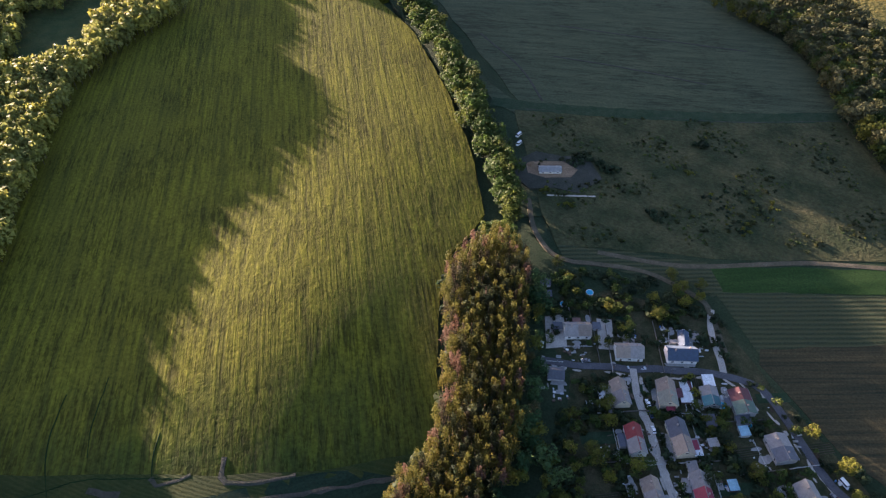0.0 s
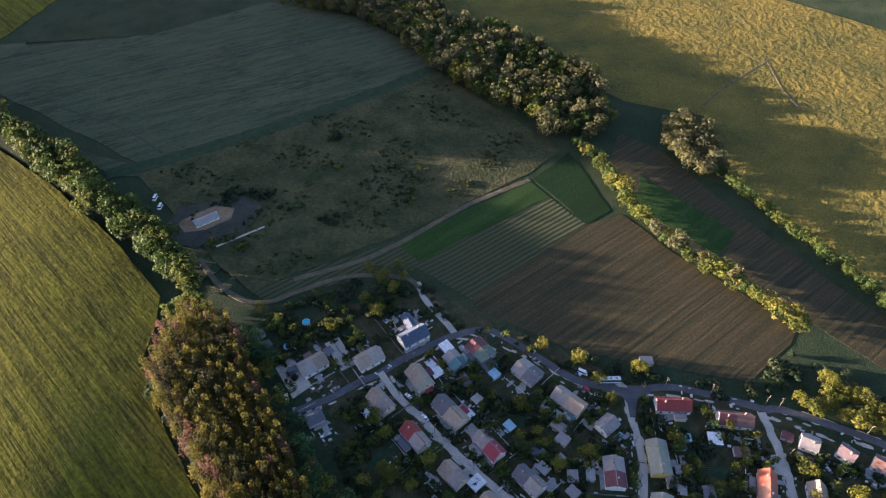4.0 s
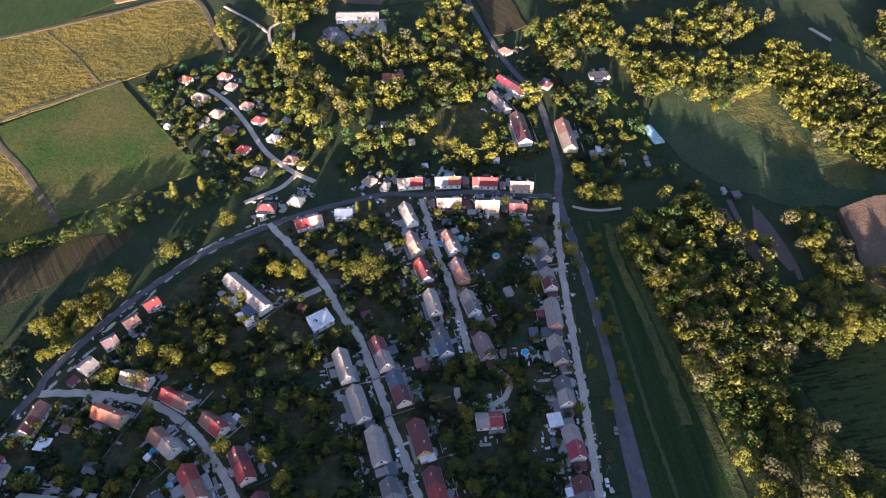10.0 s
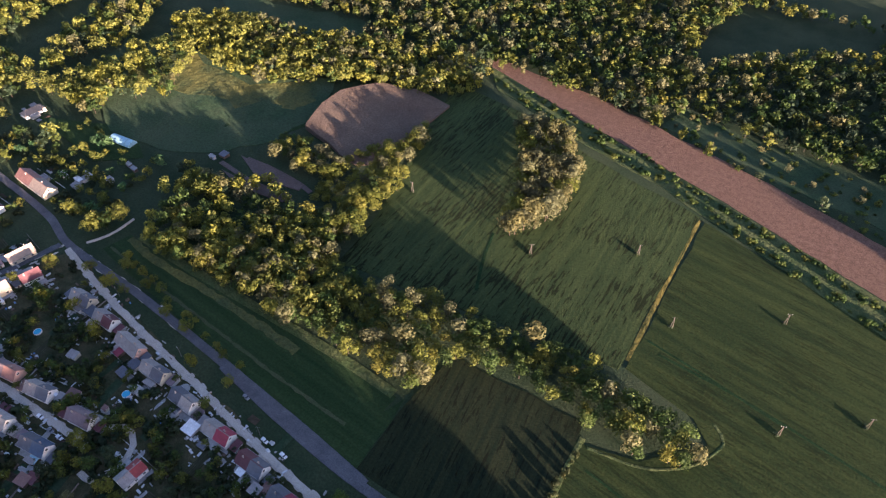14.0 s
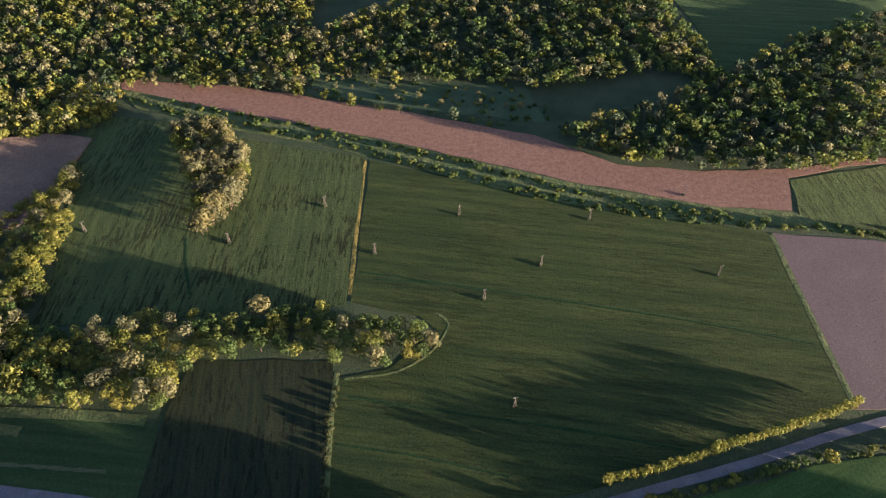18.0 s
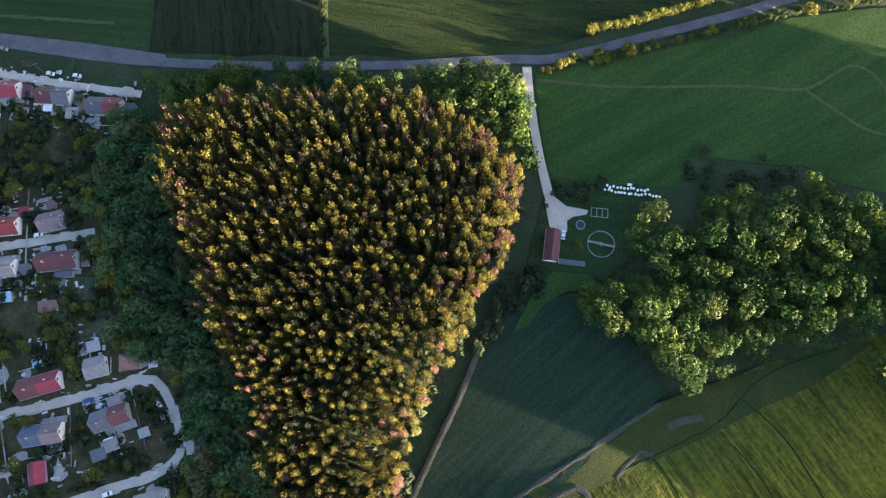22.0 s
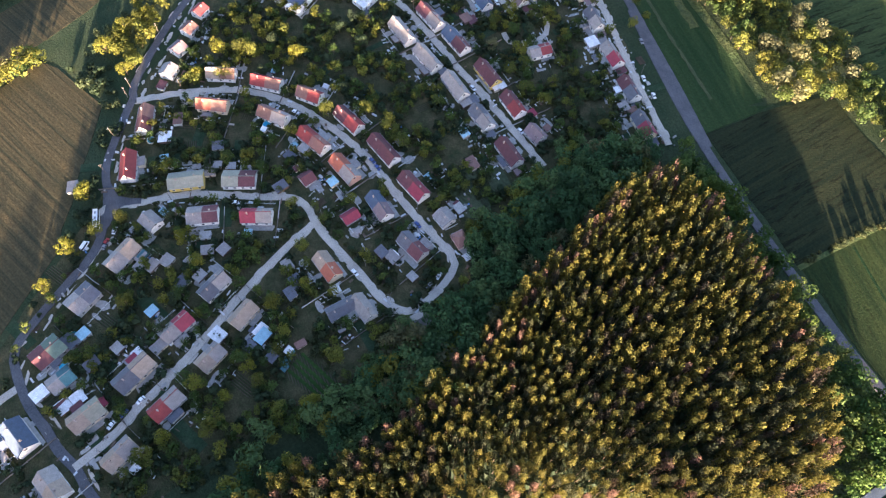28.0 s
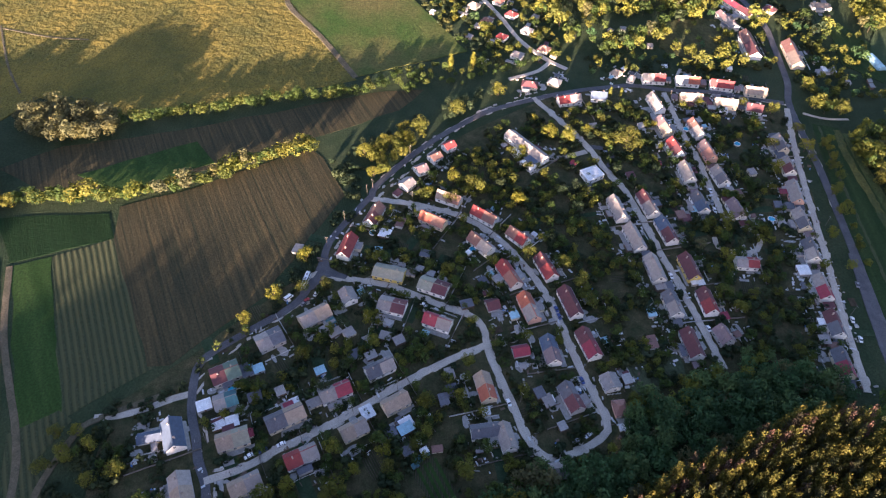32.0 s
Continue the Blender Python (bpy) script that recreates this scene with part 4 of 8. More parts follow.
for x, y in single:
    rusty = pine_rng.random() < (0.22 if rim_gap(x, y) < 9 and y < 75 else 0.02)
    high = pine_rng.uniform(14.5, 20.0) + canopy(x, y)
    deep = not rusty and pine_rng.random() < 0.27
    tree("pine_tree", "pine", x, y, high, L_RUST if rusty else L_DEEP if deep else L_PINE, "rust-red dying pine in the pine wood" if rusty else "tall dark green pine in the pine wood" if deep else "tall pine with a golden green top", "pines of the wood", pine_rng, pine_rng.uniform(10.2, 13.4) / high, 380)
few = [a + b for a, b in zip(share([p for p in rest if rim_gap(*p) >= 9], (0.645, 0.015, 0.09, 0.25), 3), share([p for p in rest if rim_gap(*p) < 9], (0.62, 0.2, 0.1, 0.08), 3))]
stand("brownish_pines", few[2], "pine", 14.5, 19, L_BROWN, "brownish thinning pines among the green", 24, 190, 0.67, canopy)
stand("pine_wood", few[0], "pine", 14.5, 20, L_PINE, "dense pine wood lit golden from the side", 21, 225, 0.67, canopy)
stand("pine_wood", few[3], "pine", 14.5, 19.5, L_DEEP, "dark green pines among the golden ones", 25, 225, 0.67, canopy)
stand("dying_pines", few[1], "pine", 14, 18.5, L_RUST, "rust-red dying pines among the green", 22, 190, 0.67, canopy)
stand("wood_underscrub", fill(PINES, 9.0, 12, 0.9), "bush", 5, 8.5, L_DARK, "dark undergrowth beneath the pines", 23, 40, 0.8)

# broad-leaved fringe of the pine wood
fringe = fill([(-155.1, 146.6), (-128.3, 142.7), (-127.7, 112.0), (-108.4, 69.8), (-96.6, 34.9), (-81.8, 15.9)] + [(-72.6, -15.9), (-54.2, -62.6), (-65.8, -70.8), (-83.8, -47.8), (-104.5, -4.9), (-121.6, 13.4), (-139.2, 46.0), (-161.8, 91.1)], 6.5, 31)
fringe += fill([(-89.8, -80.0), (-101.9, -44.6), (-107.5, -18.2), (-95.1, 0.4), (-67.2, 0.3), (-74.4, -75.5)], 6.5, 35)
fringe += fill([(-142.4, 35.6), (-155.2, 92.4), (-183.3, 112.1), (-155.1, 129.8), (-142.0, 147.9), (-129.6, 121.1), (-123.9, 59.4), (-115.3, 25.6)], 7.5, 36)
fringe += fill([(-24.2, -206.5), (-36.0, -197.5), (-50.0, -151.9), (-63.0, -114.1), (-83.4, -85.7), (-60.5, -74.9), (-49.0, -128.6)], 7.0, 37)
CLEARING = [(-145, -36), (-103, -14), (-92, -36), (-83, -57), (-74, -78), (-122, -92)]
fringe = [p for p in fringe if off_lane(*p, 7.0) and not inside(p, CLEARING)]
f1, f2, f3, f4 = share(fringe, (0.42, 0.34, 0.12, 0.12), 14)
stand("woodland_edge", f4, "broad", 8, 13, L_SILVER, "grey-green trees along the wood edge", 30, 260, 1.1)
stand("woodland_edge", f3, "broad", 7, 12, L_LIT_LIME, "yellow-green trees along the wood edge", 34, 260, 1.15)
stand("woodland_edge", f1, "broad", 6.5, 15.5, L_FRINGE, "dark broad-leaved trees along the wood edge", 32, 260, 1.15)
stand("woodland_edge", f2, "broad", 6.5, 14.5, L_FRINGE, "green broad-leaved trees along the wood edge", 33, 260, 1.15)
edge = fill([(-146.5, 164.2), (-82.7, 169.0), (-23.7, 167.5), (24.5, 173.6), (37.8, 159.6), (39.8, 119.9), (24.4, 136.4), (-12.7, 153.0), (-60.6, 155.8), (-128.4, 144.1)], 7.0, 41)
e1, e2 = share(edge, (0.72, 0.28), 4)
stand("roadside_trees", e1, "broad", 10, 16, L_COPSE, "green broad-leaved trees beside the road", 42, 255)
stand("roadside_lime_trees", e2, "broad", 10, 15, L_FRESH, "yellow-green trees catching the sun", 43, 255)

# the copse by the treatment works
copse_rng = random.Random(8)
for x, y in fill([(69.4, 64.6), (81.1, 71.2), (85.1, 80.3), (84.8, 94.8), (95.9, 103.0), (129.3, 104.8), (153.2, 113.3), (176.6, 115.0), (199.4, 95.1), (235.6, 79.8), (232.8, 61.8), (194.3, 56.2), (161.3, 44.5), (131.2, 36.8), (120.6, 25.7), (98.7, 23.0), (89.9, 38.7), (74.3, 47.1), (63.4, 51.9), (62.6, 63.3)], 8.6, 51)[:290]:
    lime = copse_rng.random() < 0.14
    tree("copse_tree", "broad", x, y, copse_rng.uniform(12, 17.5), L_FRESH if lime else L_COPSE, "yellow-green broad-leaved tree in the copse" if lime else "leafy green broad-leaved tree in the copse", "trees of the copse", copse_rng, copse_rng.uniform(1.05, 1.4), 700)

# hedges and belts around the western fields
# the last run lies out of view, added to shade the pasture
belt = along([(211, -498), (170, -453), (120, -400), (78, -345), (42, -299), (19, -269), (3, -248)], 5.0, 61, 5.0) + along([(203, -501), (163, -457), (114, -403), (68, -350), (35, -303), (14, -271), (-0, -250)], 6.0, 62, 5.0) + along([(282, -561), (226, -519), (173, -470), (120, -411), (76, -367)], 7.0, 63, 7.0) + along([(292, -572), (350, -625), (430, -700)], 4.5, 59, 7.0)
stand("hedgerow", belt, "broad", 14, 19, L_BROAD, "dense hedgerow of trees between two fields", 64, 225, 1.1)
stand("hedgerow_scrub", belt, "bush", 5, 8, L_DARK, "dense scrub under the hedgerow trees", 60, 50, 0.9)
# the last two patches stand out of view, added to shade the crop
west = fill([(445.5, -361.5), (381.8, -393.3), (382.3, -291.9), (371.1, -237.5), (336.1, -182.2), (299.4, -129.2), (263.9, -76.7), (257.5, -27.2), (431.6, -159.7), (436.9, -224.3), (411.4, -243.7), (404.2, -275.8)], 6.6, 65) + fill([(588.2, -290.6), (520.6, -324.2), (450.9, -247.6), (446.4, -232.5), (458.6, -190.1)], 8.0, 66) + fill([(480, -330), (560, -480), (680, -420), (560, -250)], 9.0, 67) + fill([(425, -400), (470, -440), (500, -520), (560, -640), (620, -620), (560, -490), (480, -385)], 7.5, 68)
stand("tree_belt", west, "broad", 15.5, 21.3, L_HAZY_BELT, "broad belt of hazy sunlit trees beside the crop", 68, 72, 0.9, lambda x, y: float(np.interp(-(y + 0.354 * x), (30, 100, 195), (0.0, 1.0, 1.8))))
# unseen trees added so that their shadow falls on the crop
stand("field_edge_trees", fill([(268, -75), (305, -75), (350, 40), (380, 120), (345, 130), (300, 40), (268, -20)], 6.5, 69), "broad", 20, 25, L_BROAD, "unseen belt of trees added to shade the crop", 70, 80, 1.0)
pop = fill([(-152.7, -691.5), (-193.2, -603.6), (-217.0, -545.2), (-266.8, -515.1), (-291.6, -465.6), (-319.6, -424.3), (-306.7, -356.7), (-284.6, -340.8), (-268.6, -345.8), (-248.1, -350.5), (-244.5, -383.5), (-218.8, -402.6), (-185.4, -470.3), (-164.0, -523.6), (-125.0, -595.3)], 7.5, 71) + fill([(-63.4, -612.3), (-138.8, -574.7), (-179.9, -500.8), (-216.7, -418.9), (-216.2, -613.0), (-182.2, -671.4)], 7.5, 72)
p1, p2, p3 = share(pop, (0.45, 0.3, 0.25), 5)
stand("silver_wood", p1, "tall", 14, 19, L_SILVER, "tall silver-leaved trees with pale tops", 73, 190, 1.05)
stand("dark_wood", p2, "broad", 12, 17, L_BROAD, "green trees within the silver wood", 74, 150, 1.0)
stand("sunlit_wood", p3, "broad", 12, 17, L_LIT_LIME, "sunlit yellow-green trees of the wood edge", 75, 150, 1.0)
stand("silver_clump", fill([(-345.3, -350.8), (-362.5, -352.4), (-374.6, -331.6), (-362.2, -290.7), (-353.7, -277.9), (-336.6, -286.8), (-331.8, -313.9)], 7.0, 76), "tall", 12, 16, L_SILVER, "round clump of silver-leaved trees", 77, 345, 1.25)
hedge = along([(-271, -339), (-278, -313), (-280, -278), (-285, -251), (-296, -217), (-310, -194), (-333, -149)], 3.0, 81, 3.0)
h1, h2, h3 = share(hedge, (0.35, 0.5, 0.15), 6)
stand("field_hedge", h3, "tall", 9, 13, L_SILVER, "grey-green trees in a field hedge", 80, 200, 1.6)
stand("field_hedge", h1, "broad", 7.5, 12.5, L_LIT_LIME, "sunlit hedge of trees between fields", 82, 200, 1.75)
stand("field_hedge", h2, "broad", 5.5, 10, L_BROAD, "green hedge of trees between fields", 83, 180, 1.75)
hedge = along([(-360, -288), (-366, -252), (-376, -220), (-386, -191), (-392, -154), (-400, -122), (-405, -103)], 3.6, 84, 3.0)
stand("meadow_hedge", hedge, "broad", 5.5, 9, L_BROAD, "green hedge at the foot of the meadow", 85, 200, 1.75)
# woods and scrub east of the through road
wood = fill([(-363.1, 235.2), (-347.6, 262.8), (-313.8, 264.2), (-296.0, 297.4), (-264.4, 312.8), (-272.1, 354.1), (-280.6, 381.5), (-272.0, 408.9), (-268.3, 427.3), (-261.9, 409.3), (-246.7, 354.0), (-245.1, 324.2), (-239.6, 307.5), (-244.1, 282.0), (-227.6, 247.0), (-234.5, 240.2), (-243.2, 243.9), (-278.3, 234.9), (-310.8, 230.2), (-338.6, 224.6)], 7.6, 91)
wood += fill([(-372.3, 281.8), (-360.5, 302.7), (-335.3, 291.8), (-351.7, 275.6)], 7.5, 92) + fill([(-358.4, 338.4), (-351.1, 365.9), (-324.4, 357.2), (-288.3, 360.2), (-285.9, 340.5), (-311.3, 333.0)], 7.5, 93)
# sunlit and shaded trees are told apart by leaf colour here
w1, w2, w3 = share(wood, (0.55, 0.25, 0.2), 7)
stand("east_wood", w1, "broad", 8, 13, L_LIT_LIME, "golden green trees in evening sun", 94, 330, 1.25)
stand("east_wood", w2, "broad", 7.5, 12, L_BROAD, "dark green trees in shade", 95, 260, 1.2)
stand("east_wood", w3, "tall", 9, 13, L_SILVER, "pale silver-leaved trees", 96, 330, 1.25)
wood = fill([(-300.0, 258.8), (-244.4, 266.8), (-208.4, 274.9), (-181.2, 285.0), (-151.8, 291.5), (-104.5, 292.1), (-79.6, 294.5), (-53.6, 288.7), (-12.6, 281.2), (-12.4, 267.8), (-35.9, 256.6), (-65.5, 258.0), (-93.4, 265.0), (-119.5, 261.0), (-139.3, 257.1), (-140.8, 231.6), (-225.7, 227.4), (-283.8, 231.6)], 7.4, 101)
# the strip beyond x -150 gets darker leaves, its shade put into colour
w1, w2, w3 = (a + b for a, b in zip(share([p for p in wood if p[0] < -150], (0.42, 0.46, 0.12), 8), share([p for p in wood if p[0] >= -150], (0.15, 0.79, 0.06), 8)))
stand("field_wood", w1, "broad", 8.5, 13.5, L_LIT_LIME, "golden green trees of a field copse", 102, 330, 1.15)
stand("field_wood", w2, "broad", 8.5, 13, L_BROAD, "green trees of a field copse", 103, 260, 1.15)
stand("field_wood", w3, "tall", 12, 17, L_SILVER, "pale silver-leaved trees of a field copse", 104, 330, 1.1)
clump = fill([(-212.9, 467.0), (-181.8, 477.2), (-147.0, 433.5), (-144.1, 393.3), (-148.8, 373.4), (-156.1, 352.2), (-168.0, 357.2), (-174.8, 395.7), (-199.7, 436.0)], 6.8, 105)
w1, w2 = share(clump, (0.6, 0.4), 9)
stand("round_copse", w1, "tall", 14, 20, L_SILVER, "rounded copse of pale silver-leaved trees", 106, 345)
stand("round_copse", w2, "broad", 13, 18, L_LIT_LIME, "golden green trees in the rounded copse", 107, 345, 0.9)
stand("copse_strip", fill([(-305.2, 349.7), (-282.3, 393.5), (-272.7, 430.8), (-265.6, 418.1), (-262.6, 382.4), (-254.8, 330.7), (-243.8, 291.2), (-245.2, 267.6), (-259.5, 260.0)], 7.6, 108, 0.75), "broad", 4.5, 7.5, L_LIT_LIME, "strip of sunlit trees beside the brown field", 109, 300, 1.8)
GLADE, VERGE = [(-575, 516), (-495, 528), (-412, 543), (-389, 508), (-454, 487), (-540, 480)], [(-126, 526), (-112, 562), (-64, 546), (-20, 548), (34, 545), (63, 540), (80, 492), (38, 485), (-14, 495), (-66, 508)]
far = fill([(-757.8, 736.4), (-543.3, 770.4), (205.5, 788.0), (213.1, 667.2), (224.6, 591.4), (229.6, 558.1), (303.5, 618.7), (471.6, 709.9), (337.6, 442.6), (269.6, 434.9), (227.0, 427.7), (125.5, 435.9), (88.0, 455.6), (82.7, 480.9), (138.0, 501.1), (124.5, 525.4), (42.0, 515.6), (18.7, 487.3), (-73.8, 505.4), (-172.9, 532.9), (-272.0, 533.7), (-266.2, 498.0), (-295.8, 463.5), (-335.7, 459.2), (-423.2, 402.1)], 8.8, 111, 0.92, [[(20, 520), (167, 566), (208, 558), (169, 514), (86, 500), (41, 484)], [(-130, 622), (-98, 661), (-24, 716), (1, 721), (-5, 775), (-123, 760), (-135, 685)], GLADE, VERGE])
w1, w2, w3, w4 = (a + b for a, b in zip(share([p for p in far if p[0] > -60], (0.5, 0.32, 0.08, 0.1), 10), share([p for p in far if p[0] <= -60], (0.3, 0.1, 0.24, 0.36), 10)))
stand("far_wood", w1, "broad", 8, 14, L_BROAD, "green broad-leaved wood beyond the fields", 112, 50, 1.15)
stand("far_wood", w2, "broad", 8, 13, L_DARK, "dark broad-leaved wood beyond the fields", 113, 50, 1.15)
stand("far_wood", w3, "tall", 10, 15, L_SILVER, "pale silver-leaved trees of the far wood", 114, 60)
stand("far_wood", w4, "broad", 8, 13, L_LIT_LIME, "sunlit trees of the far wood", 115, 52, 1.15)
verge_trees = fill(VERGE, 15, 116, 0.5)
v1, v2 = share(verge_trees, (0.5, 0.5), 19)
stand("verge_scrub", v1, "broad", 4, 8, L_SILVER, "lone silvery trees beside the bare soil", 117, 120, 1.1)
stand("verge_scrub", v2 + fill(VERGE, 8, 118, 0.3), "bush", 1.5, 3.5, L_BROAD, "scattered bushes beside the bare soil", 119, 60, 1.2)
scrub = along([(-257, 515), (-177, 486), (-105, 467), (-44, 444), (17, 419), (74, 398), (129, 385), (182, 376), (237, 373), (288, 365)], 3.5, 121, 4.0) + along([(-230, 515), (-171, 496), (-106, 478), (-45, 456), (17, 435), (75, 410), (130, 392), (184, 383)], 4.0, 122, 3.0)
stand("scrub_strip", scrub, "bush", 1.2, 3.4, L_BROAD, "overgrown scrub between bare soil and crop", 123, 105, 1.3)
poplars = along([(69, 193), (90, 198), (111, 204), (132, 212), (158, 220), (184, 229), (205, 237)], 2.9, 124, 0.5)
avenue = random.Random(12)
for x, y in poplars:
    tree("roadside_tree", "tall", x, y, avenue.uniform(7.8, 9.6), L_LIT_LIME, "small leafy tree in a roadside row", "row of roadside trees", avenue, 0.8, 160)
verge = along([(47, 174), (71, 181), (96, 185), (126, 194), (156, 202), (186, 209), (232, 216)], 3.6, 125, 1.5)
v1, v2 = share(verge, (0.72, 0.28), 20)
stand("verge_bushes", v1, "bush", 2.0, 4.4, L_BROAD, "green bushes along the road verge", 126, 240)
stand("verge_bushes", v2 + [(72, 178), (75, 180), (78, 179), (74, 183)], "bush", 3.0, 5.6, L_LIT_LIME, "sunlit bushes along the road verge", 127, 240)
# the wooded slope north of the village
north = []
for n, (area, gap) in enumerate((
        ([(-627.8, 46.3), (-619.2, 76.6), (-631.5, 106.7), (-613.0, 140.5), (-569.9, 137.6), (-577.3, 110.0), (-567.0, 91.1), (-584.1, 67.4)], 7.5), ([(-636.2, 10.2), (-627.5, 41.3), (-578.4, 50.9), (-543.1, 59.2), (-502.0, 47.7), (-473.5, 61.6), (-469.0, 45.3), (-493.6, 35.4), (-524.3, 24.4), (-567.5, 25.6), (-595.1, 11.3)], 7.5),
        ([(-534.4, 55.0), (-552.9, 77.2), (-546.7, 118.0), (-556.8, 141.3), (-576.2, 166.0), (-516.6, 159.9), (-523.0, 134.4), (-513.4, 107.9), (-515.8, 82.0), (-506.6, 60.5)], 8.0), ([(-466.5, 61.8), (-482.3, 90.4), (-503.2, 128.9), (-477.7, 131.4), (-469.2, 106.5), (-450.4, 74.3)], 7.5),
        ([(-649.9, 142.9), (-717.3, 185.9), (-669.4, 188.5), (-616.0, 189.6), (-577.8, 191.7), (-550.1, 172.3), (-525.9, 182.6), (-508.8, 159.1), (-507.5, 137.7), (-574.5, 137.9), (-594.1, 153.5), (-613.1, 142.9)], 9.0), ([(-519.4, 205.3), (-516.3, 217.6), (-493.7, 215.6), (-485.6, 201.9)], 7.0),
        ([(-618.9, 236.2), (-635.5, 256.5), (-648.3, 294.1), (-655.1, 315.8), (-614.3, 324.1), (-567.5, 315.1), (-565.8, 287.7), (-572.8, 257.6), (-589.6, 233.2)], 8.5), ([(-685.8, 266.6), (-700.1, 306.6), (-728.6, 367.7), (-779.6, 552.3), (-689.2, 509.9), (-673.5, 436.4), (-662.5, 348.0), (-664.9, 298.1), (-665.3, 267.6)], 9.0),
        ([(-572.2, 248.3), (-565.0, 273.9), (-543.1, 264.3), (-546.2, 247.4)], 8.0), ([(-604.5, 321.2), (-652.2, 443.7), (-594.6, 465.6), (-563.7, 393.1), (-576.8, 322.4)], 9.0), ([(-545.9, 308.8), (-559.3, 391.4), (-510.2, 426.1), (-464.3, 353.9), (-493.5, 329.9), (-495.1, 298.0)], 9.0),
        ([(-514.6, 253.3), (-511.8, 269.5), (-482.6, 268.1), (-485.3, 254.7)], 7.0), ([(-453.6, 125.8), (-451.0, 137.5), (-459.8, 173.9), (-447.9, 191.7), (-432.6, 166.5), (-436.5, 128.7)], 8.0), ([(-774.5, 244.2), (-777.4, 290.8), (-698.1, 274.4), (-708.8, 249.8)], 8.0),
        ([(-703.1, -45.5), (-679.9, -20.6), (-623.5, -23.1), (-633.3, -36.7)], 7.0), ([(-744.8, -10.9), (-749.8, 69.5), (-684.9, 59.8), (-642.3, 19.9), (-693.5, 2.4)], 8.0), ([(-900, 60), (-905, 190), (-870, 185), (-866, 60)], 9.0),
        ([(-351.6, 231.9), (-377.5, 262.5), (-384.8, 298.9), (-355.9, 301.6), (-322.4, 319.3), (-214.8, 272.6), (-221.1, 235.7), (-246.5, 228.6), (-272.2, 228.2), (-300.8, 224.7)], 8.0), ([(-390.2, 217.4), (-391.7, 242.3), (-371.0, 236.9), (-379.9, 218.6)], 7.5))):
    north += fill(area, gap + 1.0, 131 + n, 0.88)
# evening sun and shade come from separate leaf colours
w1, w2, w3, w4 = share(north, (0.56, 0.29, 0.1, 0.05), 11)
stand("north_trees", w1, "broad", 8, 14, L_LIT_NORTH, "golden green trees in evening sun", 137, 105, 1.1)
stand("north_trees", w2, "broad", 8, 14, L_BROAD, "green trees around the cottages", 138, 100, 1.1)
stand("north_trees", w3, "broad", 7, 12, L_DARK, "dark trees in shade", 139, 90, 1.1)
stand("north_trees", w4, "tall", 11, 17, L_SILVER, "pale silver-leaved trees", 140, 130)
stand("north_belt", fill([(-564.8, 303.0), (-540.2, 355.2), (-509.7, 400.0), (-563.0, 442.0), (-501.5, 503.1), (-453.0, 471.1), (-402.6, 506.3), (-336.0, 502.9), (-261.5, 509.2), (-260.3, 476.7), (-303.5, 461.9), (-339.7, 449.4), (-377.5, 436.3), (-410.3, 429.4), (-410.5, 403.7), (-443.9, 396.1), (-470.8, 369.4), (-501.5, 345.6), (-505.3, 303.7)], 8.5, 141, 0.9, [GLADE, [(-545, 385), (-500, 412), (-465, 404), (-427, 400), (-392, 436), (-366, 412), (-372, 392), (-440, 360), (-520, 340)]]), "broad", 9, 14, L_LIT_NORTH, "golden green belt of trees behind the paddock", 142, 110, 1.1)
# mostly out of view, placed to throw long shadows on the crop
stand("copse_edge", fill([(176.1, 35.2), (201.9, 44.1), (275.2, 40.2), (278.0, -7.4), (242.2, -7.9), (193.7, 19.6)], 8.0, 143) + fill([(235.4, 8.3), (281.2, 8.9), (313.0, -59.8), (265.2, -70.9)], 10.0, 147, 0.6), "broad", 10, 16, L_BROAD, "mostly unseen green trees added to shade the crop", 144, 150, 1.1)


# ---- houses ----
def tiles(name, col, rough=0.75):
    """Roof covering: courses of tile, weathering and lichen."""
    m, t, b = bare(name)
    co = t.nodes.new("ShaderNodeTexCoord").outputs["Object"]
    stain = node(t, "TexNoise", Scale=0.45, Detail=6.0, Roughness=0.7)
    t.links.new(co, stain.inputs["Vector"])
    c = ramp(t, stain.outputs["Fac"], [(0.25, shade(col, 0.7)), (0.55, col), (0.8, shade(col, 1.3))])
    grain = node(t, "TexNoise", Scale=3.5, Detail=2.0)
    t.links.new(co, grain.inputs["Vector"])
    c = mixed(t, 1.0, c, ramp(t, grain.outputs["Fac"], [(0.3, (0.8, 0.8, 0.8)), (0.7, (1.18, 1.18, 1.18))]), "MULTIPLY")
    who = t.nodes.new("ShaderNodeObjectInfo").outputs["Random"]
    c = mixed(t, 1.0, c, ramp(t, who, [(0.0, (0.82, 0.82, 0.84)), (1.0, (1.15, 1.14, 1.12))]), "MULTIPLY")
    course = node(t, "TexWave", Scale=0.314 / 0.35, Distortion=0.3)
    course.bands_direction = "Z"
    t.links.new(co, course.inputs["Vector"])
    bump = node(t, "Bump", Strength=0.35, Distance=0.06)
    t.links.new(course.outputs["Fac"], bump.inputs["Height"]), t.links.new(bump.outputs["Normal"], b.inputs["Normal"])
    t.links.new(c, b.inputs["Base Color"])
    b.inputs["Roughness"].default_value = rough
    return m


